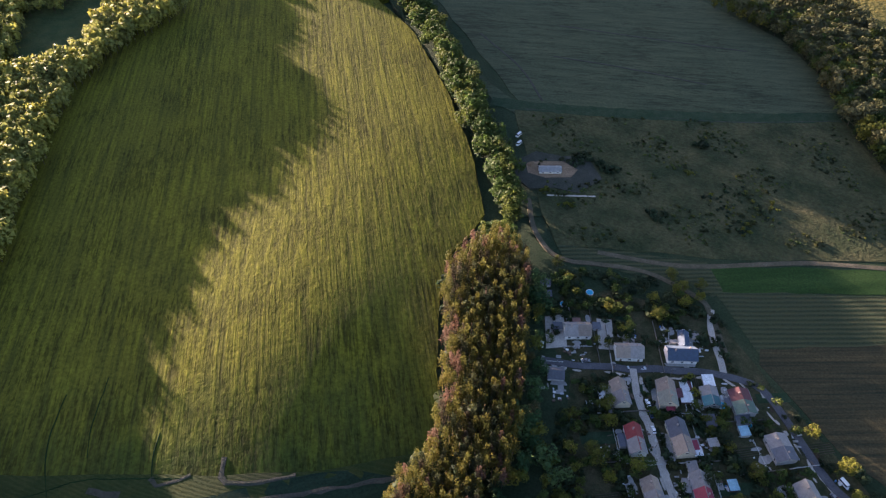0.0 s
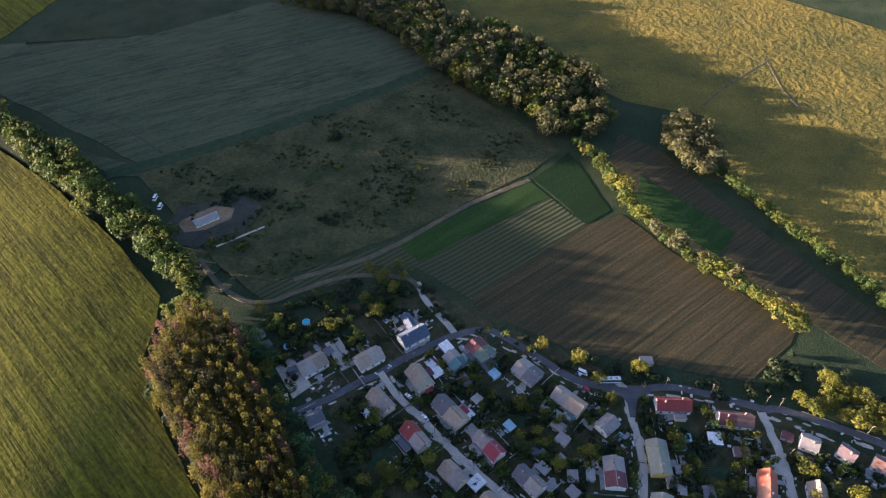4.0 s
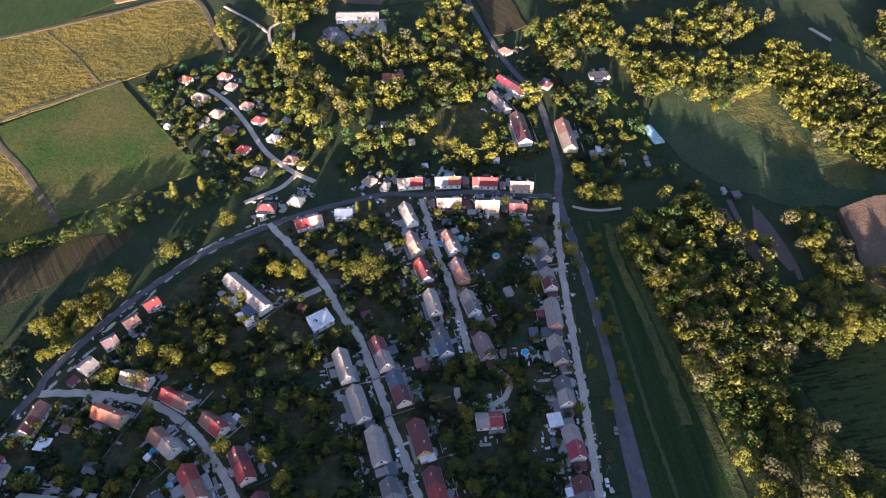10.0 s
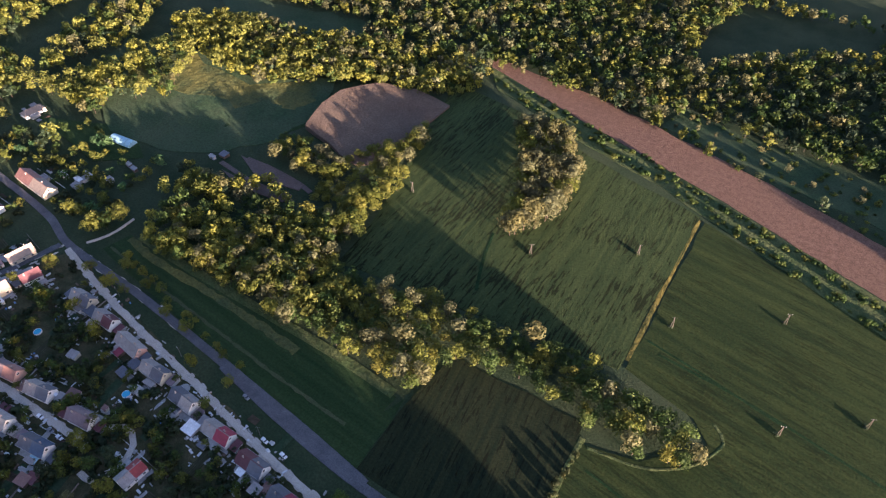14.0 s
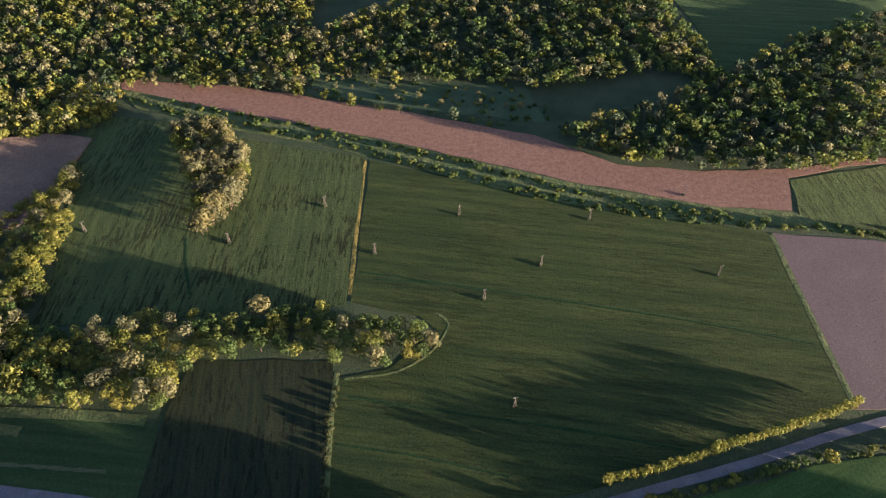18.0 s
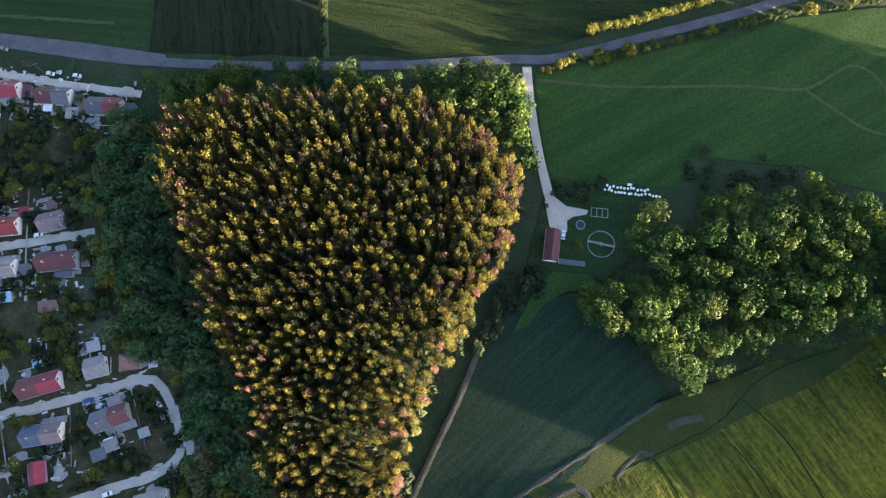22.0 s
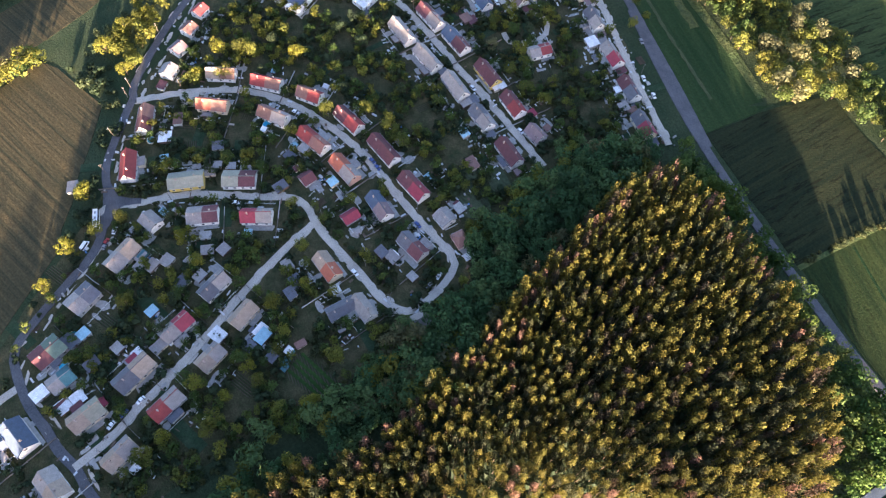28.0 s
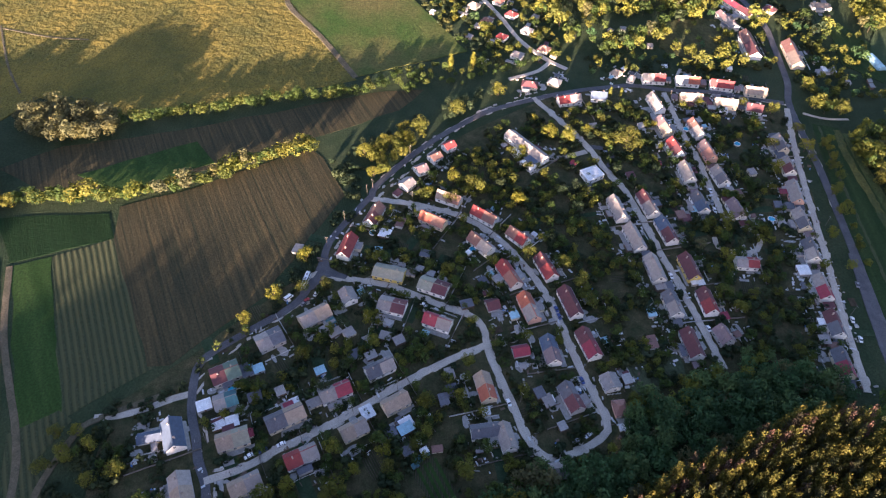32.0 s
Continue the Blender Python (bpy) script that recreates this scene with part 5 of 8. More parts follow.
# tan has the warm light of sunlit roofs put into its colour
ROOF = {
    "grey": (0.28, 0.258, 0.25), "slate": (0.11, 0.115, 0.14), "blue": (0.06, 0.09, 0.15), "red": (0.25, 0.042, 0.042), "maroon": (0.12, 0.042, 0.05),
    "brown": (0.19, 0.105, 0.088), "tan": (0.31, 0.246, 0.196), "orange": (0.33, 0.1, 0.06), "olive": (0.27, 0.275, 0.22), "green": (0.1, 0.15, 0.12),
    "mauve": (0.2, 0.145, 0.155), "salmon": (0.27, 0.135, 0.11), "pale": (0.31, 0.305, 0.3), "teal": (0.06, 0.16, 0.18), "white": (0.75, 0.76, 0.78), "crimson": (0.25, 0.035, 0.06), "sky": (0.3, 0.5, 0.6),
}
ROOFS = {k: tiles("roof_" + k, c) for k, c in ROOF.items()}
WALLS = {"white": plain("white_render", (0.8, 0.78, 0.75), 0.9), "cream": plain("cream_render", (0.62, 0.54, 0.4), 0.9), "yellow": plain("yellow_render", (0.62, 0.46, 0.12), 0.9),
         "grey": plain("grey_render", (0.42, 0.41, 0.4), 0.9), "pink": plain("pink_render", (0.6, 0.36, 0.28), 0.9), "wood": plain("weathered_boards", (0.13, 0.09, 0.065), 0.9)}
WORDS = {"grey": "grey", "slate": "dark slate", "blue": "blue-grey", "red": "bright red", "maroon": "maroon", "brown": "brown", "tan": "sunlit tan", "orange": "orange", "olive": "olive grey",
         "green": "green", "mauve": "dull mauve", "salmon": "salmon", "pale": "pale", "teal": "teal", "white": "white", "crimson": "crimson", "sky": "pale blue"}
M_BRICK = plain("chimney_brick", (0.4, 0.32, 0.28), 0.9, size=0.2)
M_FRAME = plain("window_frame", (0.7, 0.7, 0.68), 0.6)
M_DOOR = plain("brown_door", (0.12, 0.07, 0.04), 0.6)
M_GUTTER = plain("zinc_gutter", (0.35, 0.35, 0.36), 0.45, 0.8)
M_GLASS, glass_tree, glass_body = bare("window_glass")
glass_body.inputs["Base Color"].default_value = (0.03, 0.035, 0.045, 1)
glass_body.inputs["Roughness"].default_value = 0.08
SHARED = {}


def shared(key, build, material):
    if key not in SHARED:
        bm = bmesh.new()
        build(bm)
        me = bpy.data.meshes.new(key.split(":")[0])
        bm.to_mesh(me)
        bm.free()
        me.materials.append(material)
        SHARED[key] = me
    return SHARED[key]


def hung(name, me, parent, x, y, z, turn=0.0):
    ob = new(name, me)
    ob.parent = parent
    ob.matrix_basis = pose(x, y, z, 0, 0, turn)
    return ob


def frame_ring(bm):
    for a in ((-0.7, -0.04, -0.75, 0.7, 0.05, -0.65), (-0.7, -0.04, 0.65, 0.7, 0.05, 0.75), (-0.7, -0.04, -0.65, -0.61, 0.05, 0.65), (0.61, -0.04, -0.65, 0.7, 0.05, 0.65), (-0.04, -0.03, -0.65, 0.04, 0.04, 0.65)):
        box(bm, *a)


def window(parent, x, y, z, turn):
    w = hung("window", shared("window", frame_ring, M_FRAME), parent, x, y, z, turn)
    hung("pane", shared("pane", lambda bm: box(bm, -0.6, -0.02, -0.65, 0.6, 0.01, 0.65), M_GLASS), w, 0, 0, 0)


def chimney(parent, x, y, z):
    def stack(bm):
        box(bm, -0.3, -0.3, -1.2, 0.3, 0.3, 0.75)
        box(bm, -0.38, -0.38, 0.75, 0.38, 0.38, 0.9)
        box(bm, -0.16, -0.16, 0.9, 0.16, 0.16, 1.05)
    hung("chimney", shared("chimney", stack, M_BRICK), parent, x, y, z)


FOOTPRINTS = []


def house(ends, colours, width=8.6, walls="white", eave=3.9, ridge=7.6, hip=False, name="house", group="houses of the village", chimneys=2, label=""):
    """A gabled house under the given ridge; two colours make a pair of dwellings with differently covered halves."""
    (xa, ya), (xb, yb) = ends
    span, turn = math.hypot(xb - xa, yb - ya), math.atan2(yb - ya, xb - xa)
    half, w = span / 2, width / 2
    cx, cy = (xa + xb) / 2, (ya + yb) / 2
    FOOTPRINTS.append((cx, cy, turn, half + 1, w + 1))
    colours = colours.split()
    both = len(colours) > 1
    text = label or "%s house with a %s roof" % (walls + "-walled", (" and ".join(WORDS[c] for c in colours) if both else WORDS[colours[0]]))
    root = tagged(new(name), text, "house", group)
    root.matrix_basis = pose(*lay(cx, cy), 0, 0, math.degrees(turn))
    # walls with gables
    bm = bmesh.new()
    inset = 0.35
    hx, wy = half - inset, w - 0.45
    peak = eave if hip else ridge - 0.3
    ring = [bm.verts.new(p) for p in ((-hx, -wy, -0.2), (hx, -wy, -0.2), (hx, wy, -0.2), (-hx, wy, -0.2), (-hx, -wy, eave), (hx, -wy, eave), (hx, wy, eave), (-hx, wy, eave))]
    for f in ((0, 1, 5, 4), (2, 3, 7, 6)):
        bm.faces.new([ring[i] for i in f])
    if hip:
        bm.faces.new([ring[i] for i in (1, 2, 6, 5)]), bm.faces.new([ring[i] for i in (3, 0, 4, 7)])
    else:
        g1, g2 = bm.verts.new((hx, 0, peak)), bm.verts.new((-hx, 0, peak))
        bm.faces.new((ring[1], ring[2], ring[6], g1, ring[5])), bm.faces.new((ring[3], ring[0], ring[4], g2, ring[7]))
    part("wall", bm, WALLS[walls], root)
    # roof slopes, one for each side of each half
    drop = (ridge - eave) / (w - 0.45) * 0.45
    cuts = [(-half, 0.0), (0.0, half)] if both else [(-half, half)]
    run = min(half * 0.75, w * 0.8) if hip else 0.0
    for n, (a, b) in enumerate(cuts):
        col = ROOFS[colours[n]]
        for side in (-1, 1):
            bm = bmesh.new()
            ra, rb = a + (run if hip and a == -half else 0), b - (run if hip and b == half else 0)
            lo, hi = eave - drop, ridge
            top = [(a, side * w, lo), (b, side * w, lo), (rb, 0, hi), (ra, 0, hi)]
            v = [bm.verts.new(p) for p in top] + [bm.verts.new((p[0], p[1], p[2] - 0.22)) for p in top]
            for f in ((0, 1, 2, 3), (7, 6, 5, 4), (0, 4, 5, 1), (1, 5, 6, 2), (2, 6, 7, 3), (3, 7, 4, 0)):
                bm.faces.new([v[i] for i in f])
            bmesh.ops.recalc_face_normals(bm, faces=bm.faces)
            part("roof_slope", bm, col, root)
        if hip:
            for end in ((-1,) if n == 0 else ()) + ((1,) if n == len(cuts) - 1 else ()):
                bm = bmesh.new()
                top = [(end * half, -w, eave - drop), (end * half, w, eave - drop), (end * (half - run), 0, ridge)]
                v = [bm.verts.new(p) for p in top] + [bm.verts.new((p[0], p[1], p[2] - 0.2)) for p in top]
                for f in ((0, 1, 2), (5, 4, 3), (0, 3, 4, 1), (1, 4, 5, 2), (2, 5, 3, 0)):
                    bm.faces.new([v[i] for i in f])
                bmesh.ops.recalc_face_normals(bm, faces=bm.faces)
                part("roof_hip", bm, col, root)
    bm = bmesh.new()
    box(bm, -half + run, -0.16, ridge - 0.08, half - run, 0.16, ridge + 0.1)
    part("ridge_cap", bm, ROOFS[colours[0]], root)
    for side in (-1, 1):
        bm = bmesh.new()
        box(bm, -half, side * (w + 0.08) - 0.07, eave - drop - 0.16, half, side * (w + 0.08) + 0.07, eave - drop - 0.03)
        part("gutter", bm, M_GUTTER, root)
    for i in range(chimneys):
        k = -0.25 * span + 0.5 * span * (i / max(1, chimneys - 1)) if chimneys > 1 else 0.15 * span
        chimney(root, k, 0.9 if i % 2 else -0.9, ridge - 0.4)
    n = max(2, int(span / 4.2))
    for side in (-1, 1):
        for i in range(n):
            x = -hx + (i + 0.5) * 2 * hx / n
            if side == 1 and both and i in (0, n - 1):
                bm = bmesh.new()
                box(bm, x - 0.5, wy - 0.05, 0.0, x + 0.5, wy + 0.05, 2.05)
                part("door", bm, M_DOOR, root)
            else:
                window(root, x, side * (wy + 0.02), 1.75, 0)
    for side in (-1, 1):
        if span < 12:
            window(root, side * (hx + 0.02), 1.2, 1.75, 90)
        if not hip:
            window(root, side * (hx + 0.02), 0, eave + 1.1, 90)
    if name == "house":
        yard(root, half, w)
    return root


M_SLAB = plain("yard_concrete", (0.3, 0.292, 0.282), 0.9, vary=0.25, size=1.5)
yard_rng = random.Random(19)


def yard(root, half, w):
    """A worn concrete apron along one side of a house, and a front fence."""
    side = yard_rng.choice((-1, 1))
    bm = bmesh.new()
    a, b, out = -half + yard_rng.uniform(0, half), half + yard_rng.uniform(0.2, 1.5), yard_rng.uniform(1.2, 3.0)
    y0, y1 = sorted((side * (w - 0.5), side * (w + out)))
    v = box(bm, a, y0, -0.1, b, y1, 0.28)
    for i in (2, 3, 6, 7) if side > 0 else (0, 1, 4, 5):
        v[i].co.x += yard_rng.uniform(-1.5, 1.5)
    middle = root.matrix_basis @ Vector(((a + b) / 2, (y0 + y1) / 2, 0))
    if off_lane(middle.x, middle.y, 5.2):
        part("yard_slab", bm, M_SLAB, root, "worn concrete yard slab")
    else:
        bm.free()
    y = -side * (w + 4.5)
    if not all(off_lane(q.x, q.y, 3.2) for q in (root.matrix_basis @ Vector((k * half, y, 0)) for k in (-1, -0.5, 0, 0.5, 1))):
        return
    bm = bmesh.new()
    box(bm, -half, y - 0.04, 0.0, half, y + 0.04, 0.25)
    for i in range(int(half * 2 / 2.5) + 1):
        x = -half + i * 2.5
        box(bm, x - 0.06, y - 0.06, 0.0, x + 0.06, y + 0.06, 1.15)
    for z in (0.55, 1.0):
        box(bm, -half, y - 0.03, z, half, y + 0.03, z + 0.1)
    part("garden_fence", bm, M_FRAME, root, "low pale garden fence")


# east rows
house([(-419.6, 96.4), (-419.1, 114.0)], "grey red")
house([(-417.7, 122.2), (-415.7, 139.9)], "pale orange")
house([(-413.7, 147.3), (-410.3, 164.5)], "red")
house([(-405.4, 171.5), (-402.1, 187.2)], "tan", walls="cream")
house([(-395.3, 120.1), (-393.4, 136.1)], "tan", walls="cream")
house([(-389.4, 144.5), (-386.9, 160.5)], "tan", walls="cream")
house([(-383.6, 166.1), (-380.4, 177.3)], "maroon")
house([(-365.8, 121.4), (-347.9, 124.1)], "brown grey")
house([(-340.7, 123.2), (-323.4, 125.6)], "mauve salmon", walls="pink")
house([(-368.2, 99.0), (-350.8, 102.0)], "mauve tan", walls="cream")
house([(-343.6, 101.6), (-327.3, 104.5)], "red maroon")
house([(-318.3, 103.9), (-301.4, 105.6)], "grey")
house([(-314.5, 124.8), (-298.9, 127.4)], "grey slate")
house([(-288.9, 105.1), (-272.9, 107.2)], "slate blue")
house([(-282.9, 126.6), (-267.6, 128.4)], "mauve")
house([(-348.8, 177.1), (-333.4, 177.6)], "grey slate", walls="cream")
house([(-324.8, 174.8), (-309.8, 174.4)], "grey maroon")
house([(-301.1, 171.2), (-282.0, 169.2)], "grey", walls="pink")
house([(-275.0, 165.8), (-258.6, 165.9)], "grey slate", walls="cream")
house([(-248.9, 162.6), (-232.9, 161.7)], "slate grey")
house([(-220.9, 158.5), (-204.2, 158.4)], "grey crimson")
house([(-195.3, 155.5), (-179.2, 155.1)], "maroon slate")
house([(-170.6, 150.5), (-154.0, 149.9)], "slate crimson", walls="cream")
house([(-235.0, 64.5), (-216.0, 67.1)], "grey")
house([(-207.9, 69.3), (-191.6, 71.6)], "slate grey")
house([(-182.3, 73.5), (-164.8, 75.7)], "maroon")
house([(-235.9, 85.0), (-217.6, 87.6)], "maroon", walls="yellow")
house([(-209.9, 89.2), (-193.4, 91.1)], "maroon red")
house([(-184.4, 91.5), (-173.9, 94.4)], "mauve", walls="grey")
house([(-266.1, 77.4), (-246.5, 81.4)], "blue maroon")
house([(-289.3, 70.4), (-269.4, 74.9)], "maroon grey")
house([(-284.2, 50.8), (-265.0, 54.5)], "grey")
house([(-259.8, 56.7), (-240.3, 60.9)], "grey")
house([(-231.6, 114.4), (-230.7, 127.6)], "grey red", 8.5, ridge=6)
house([(-387.8, 28.1), (-391.9, 45.2)], "red grey")
house([(-395.4, 53.4), (-394.1, 65.1)], "blue")
house([(-396.5, 98.6), (-377.8, 102.2)], "grey")
# the crescent
house([(-332.2, -56.1), (-337.4, -49.3)], "red", 8.0, ridge=6, chimneys=1)
house([(-320.3, -65.3), (-325.4, -58.7)], "brown", 8.5, ridge=6, chimneys=1)
house([(-308.2, -74.6), (-312.6, -67.5)], "mauve", 8.5, ridge=6, chimneys=1)
house([(-292.4, -82.4), (-299.2, -76.9)], "grey", 8.5, ridge=6, chimneys=1)
house([(-286.3, -60.1), (-279.4, -45.3)], "tan brown")
house([(-272.5, -37.9), (-262.0, -24.0)], "red brown")
house([(-274.8, -96.1), (-258.6, -101.6)], "brown maroon")
house([(-267.2, -70.0), (-258.7, -55.1)], "orange brown", walls="cream")
house([(-248.5, -110.8), (-231.5, -115.2)], "red")
house([(-250.0, -39.9), (-237.1, -28.2)], "brown grey")
house([(-255.1, -16.3), (-244.6, -6.5)], "brown red")
house([(-234.1, -0.2), (-217.2, 6.2)], "maroon red")
house([(-228.5, -22.9), (-211.2, -14.8)], "red salmon")
house([(-205.2, -12.1), (-187.6, -6.6)], "orange grey", walls="pink")
house([(-209.9, 11.0), (-190.5, 16.4)], "maroon")
house([(-181.6, 17.3), (-164.3, 22.6)], "maroon crimson")
house([(-176.6, -1.7), (-160.3, 1.0)], "blue mauve")
house([(-167.8, -20.4), (-169.9, -11.5)], "crimson", 7.0, eave=2.6, ridge=5, chimneys=0, walls="grey")
house([(-148.3, 4.0), (-133.5, 9.7)], "slate maroon", walls="grey")
house([(-154.4, 26.5), (-145.6, 28.8)], "grey", 9.0, ridge=6, chimneys=1)
house([(-135.4, 26.8), (-136.3, 33.9)], "salmon", 9.0, walls="pink", eave=2.8, ridge=5, hip=True, chimneys=0)
house([(-153.7, -37.3), (-138.6, -33.5)], "tan orange", walls="cream")
house([(-121.6, -43.4), (-123.9, -28.8)], "slate", 7.5, ridge=6, walls="white")
house([(-126.1, -28.2), (-112.7, -24.8)], "grey", 7.8, walls="white")
house([(-103.2, -7.6), (-104.2, 0.8)], "grey", 8.0, eave=2.6, ridge=5, walls="wood", chimneys=0)
house([(-197.8, -32.8), (-200.1, -25.6)], "maroon", 8.0, eave=2.6, ridge=5, chimneys=0, walls="grey")
# the western lanes
house([(-133.6, -85.4), (-141.0, -73.7)], "tan", walls="cream")
house([(-119.4, -104.2), (-126.1, -92.8)], "tan grey", walls="cream")
house([(-139.3, -116.6), (-146.5, -102.4)], "grey crimson")
house([(-152.9, -95.1), (-160.5, -81.9)], "slate grey")
house([(-124.0, -140.1), (-133.2, -123.5)], "slate tan", 9.6, walls="cream")
house([(-114.6, -161.5), (-120.2, -147.4)], "tan olive", 9.6, walls="cream")
house([(-126.6, -185.8), (-111.6, -179.4)], "blue", 10)
house([(-117.1, -199.3), (-119.9, -188.0)], "blue", 6.0, eave=2.5, ridge=4.2, walls="grey", chimneys=0)
house([(-105.5, -128.3), (-112.6, -114.5)], "red grey")
house([(-92.1, -150.8), (-99.1, -138.0)], "tan grey", walls="cream")
house([(-100.1, -175.2), (-86.3, -169.3)], "grey tan", 10)
house([(-56.9, -171.1), (-70.4, -177.6)], "grey tan", 10)
house([(-149.6, -172.0), (-156.4, -159.3)], "maroon green", 11, ridge=6, walls="grey")
house([(-135.7, -167.8), (-140.3, -157.2)], "grey teal", 9, ridge=5, eave=2.8, walls="grey", chimneys=0)
house([(-169.9, -153.1), (-177.6, -141.0)], "grey slate", 11, ridge=6, walls="grey")
house([(-184.1, -132.6), (-194.1, -118.5)], "grey tan", 10, walls="cream")
house([(-207.7, -111.3), (-198.7, -106.6)], "grey", 8.5, ridge=6, chimneys=1)
house([(-199.0, -91.7), (-194.8, -76.7)], "grey maroon", 10, ridge=6)
house([(-189.2, -66.6), (-183.2, -52.0)], "crimson grey")
house([(-222.6, -95.9), (-218.1, -78.3)], "olive", 10, ridge=6, walls="yellow")
house([(-214.0, -69.7), (-207.6, -53.8)], "olive maroon", 10, ridge=6)
house([(-57.7, -140.8), (-66.1, -144.0)], "slate", 8.0, eave=2.6, ridge=5, walls="grey", chimneys=0)
# cottages and farms to the north
COT = "cottages on the north lane"
for ends, col, wall in (
    ([(-587.8, -65.0), (-582.2, -57.2)], "orange", "white"), ([(-558.8, -51.4), (-551.5, -40.7)], "tan", "white"), ([(-531.8, -35.5), (-526.4, -27.4)], "tan", "cream"), ([(-505.7, -24.5), (-501.3, -16.8)], "brown", "cream"),
    ([(-480.6, -12.8), (-475.6, -5.3)], "red", "white"), ([(-539.1, -12.9), (-534.6, -5.5)], "salmon", "white"), ([(-517.6, -3.0), (-511.6, 4.9)], "red", "white"), ([(-491.3, 8.8), (-486.2, 16.5)], "grey", "white"),
    ([(-462.8, 20.8), (-458.3, 29.0)], "salmon", "cream"), ([(-453.7, -1.8), (-449.1, 6.8)], "grey", "white"), ([(-416.5, 24.2), (-412.0, 32.9)], "pale", "cream"), ([(-587.5, -33.8), (-582.3, -24.7)], "brown", "white"),
    ([(-430.5, 75.5), (-425.1, 81.0)], "tan", "white"), ([(-421.3, 86.0), (-418.7, 91.1)], "grey", "white"), ([(-411.3, 3.0), (-409.2, 15.4)], "maroon", "grey"), ([(-669.6, 169.5), (-666.1, 178.4)], "salmon", "white"), ([(-593.7, 207.9), (-585.0, 213.6)], "salmon", "cream"),
    ([(-534.5, 227.1), (-526.8, 234.3)], "maroon", "cream"), ([(-538.5, 270.6), (-537.2, 287.3)], "tan", "white"), ([(-570.2, -26.4), (-565.9, -19.6)], "mauve", "cream")):
    house(ends, col, 8.6, wall, 2.9, 5.2, True, "cottage", COT, 1)
house([(-560.4, 100.2), (-558.4, 117.1)], "orange", 10, ridge=6)
house([(-488.6, 195.7), (-452.0, 194.4)], "brown maroon", 11)
house([(-474.5, 227.7), (-439.3, 224.8)], "salmon tan", 11, walls="cream")
house([(-545.1, 195.2), (-516.5, 210.3)], "crimson maroon", 9, ridge=6)
house([(-624.3, 164.1), (-594.6, 167.1)], "maroon", 9, ridge=6)
house([(-522.3, 183.7), (-495.7, 190.6)], "mauve grey", 8, ridge=6, walls="grey")
house([(-675.8, 68.3), (-670.3, 106.8)], "grey", 14, eave=5.0, ridge=7, name="factory_hall", group="works north of the village", label="long grey-roofed hall beside a pale yard")
house([(-651.4, 60.2), (-627.9, 71.0)], "slate", 14, eave=4.0, ridge=6, name="storage_hall", group="works north of the village", label="dark-roofed storage hall beside the works yard", walls="grey")
house([(-348.9, -11.0), (-320.0, 11.8)], "grey", 9.5, eave=4.5, ridge=7, name="school", group="school buildings", label="long grey-roofed school range", chimneys=1)


# ---- garden trees ----
def clear(x, y, room=3.5):
    """Whether a place lies off the lanes and outside the houses."""
    if any((x - q.x) ** 2 + (y - q.y) ** 2 < (room + 1.5) ** 2 for q in PAVED):
        return False
    for cx, cy, turn, a, b in FOOTPRINTS:
        if abs(x - cx) + abs(y - cy) > 45:
            continue
        u, v = (x - cx) * math.cos(turn) + (y - cy) * math.sin(turn), (y - cy) * math.cos(turn) - (x - cx) * math.sin(turn)
        if abs(u) < a + room * 0.5 and abs(v) < b + room * 0.5:
            return False
    return True


garden_rng = random.Random(77)
# lime and dark put sun and shade into the leaf colour
LOOK = {"lime": (L_LIT_GOLD, "sunlit yellow-green garden tree"), "green": (L_BROAD, "leafy green garden tree"), "dark": (L_DARK, "dark green garden tree in shade"), "silver": (L_SILVER, "pale grey-green garden tree")}


def garden(kind, low, high, places, wide=1.2, shape="broad", count=520):
    for x, y in places:
        material, label = LOOK[kind]
        tree("garden_tree", shape, x, y, garden_rng.uniform(low, high), material, label, "trees among the houses", garden_rng, wide, count)


garden("lime", 17, 18, [(-338.5, 69.2)], 1.45, count=1100)
garden("lime", 12, 14, [(-347.9, 17.0), (-344.4, 29.6), (-373.5, -46.1), (-353.4, -73.3)], 1.3, count=640)
garden("lime", 9, 12, [(-399.0, -15.4), (-343.8, -81.5), (-339.6, -86.6), (-336.1, -96.2), (-330.9, -103.4), (-325.2, -109.7), (-412.4, 221.1), (-388.8, 218.0), (-386.2, 226.9), (-379.7, 235.2), (-227.7, 13.7), (-454.9, 141.1), (-462.7, 131.8)], 1.25, count=560)
garden("lime", 8.5, 11.5, [(-231.1, -136.0), (-208.9, -134.9), (-202.6, -149.7), (-187.7, -97.0), (-163.9, -128.5), (-137.6, -64.3), (-299.4, -49.8), (-296.3, -39.1), (-291.2, -32.2), (-330.3, -2.6), (-279.1, -10.0), (-258.0, -9.5), (-281.0, -51.1), (-235.5, -6.6), (-212.4, 22.5), (-380.6, 184.2), (-340.6, 170.7), (-358.4, 195.2), (-337.2, 193.5), (-314.3, 166.3), (-266.7, 118.5), (-235.5, 110.2), (-293.0, 195.9), (-275.7, 194.9), (-255.5, 180.5), (-113.8, -219.4), (-102.4, -204.5), (-95.3, -103.2), (-95.5, -126.0), (-112.9, -107.4), (-101.4, -45.9), (-304.5, -101.9)])
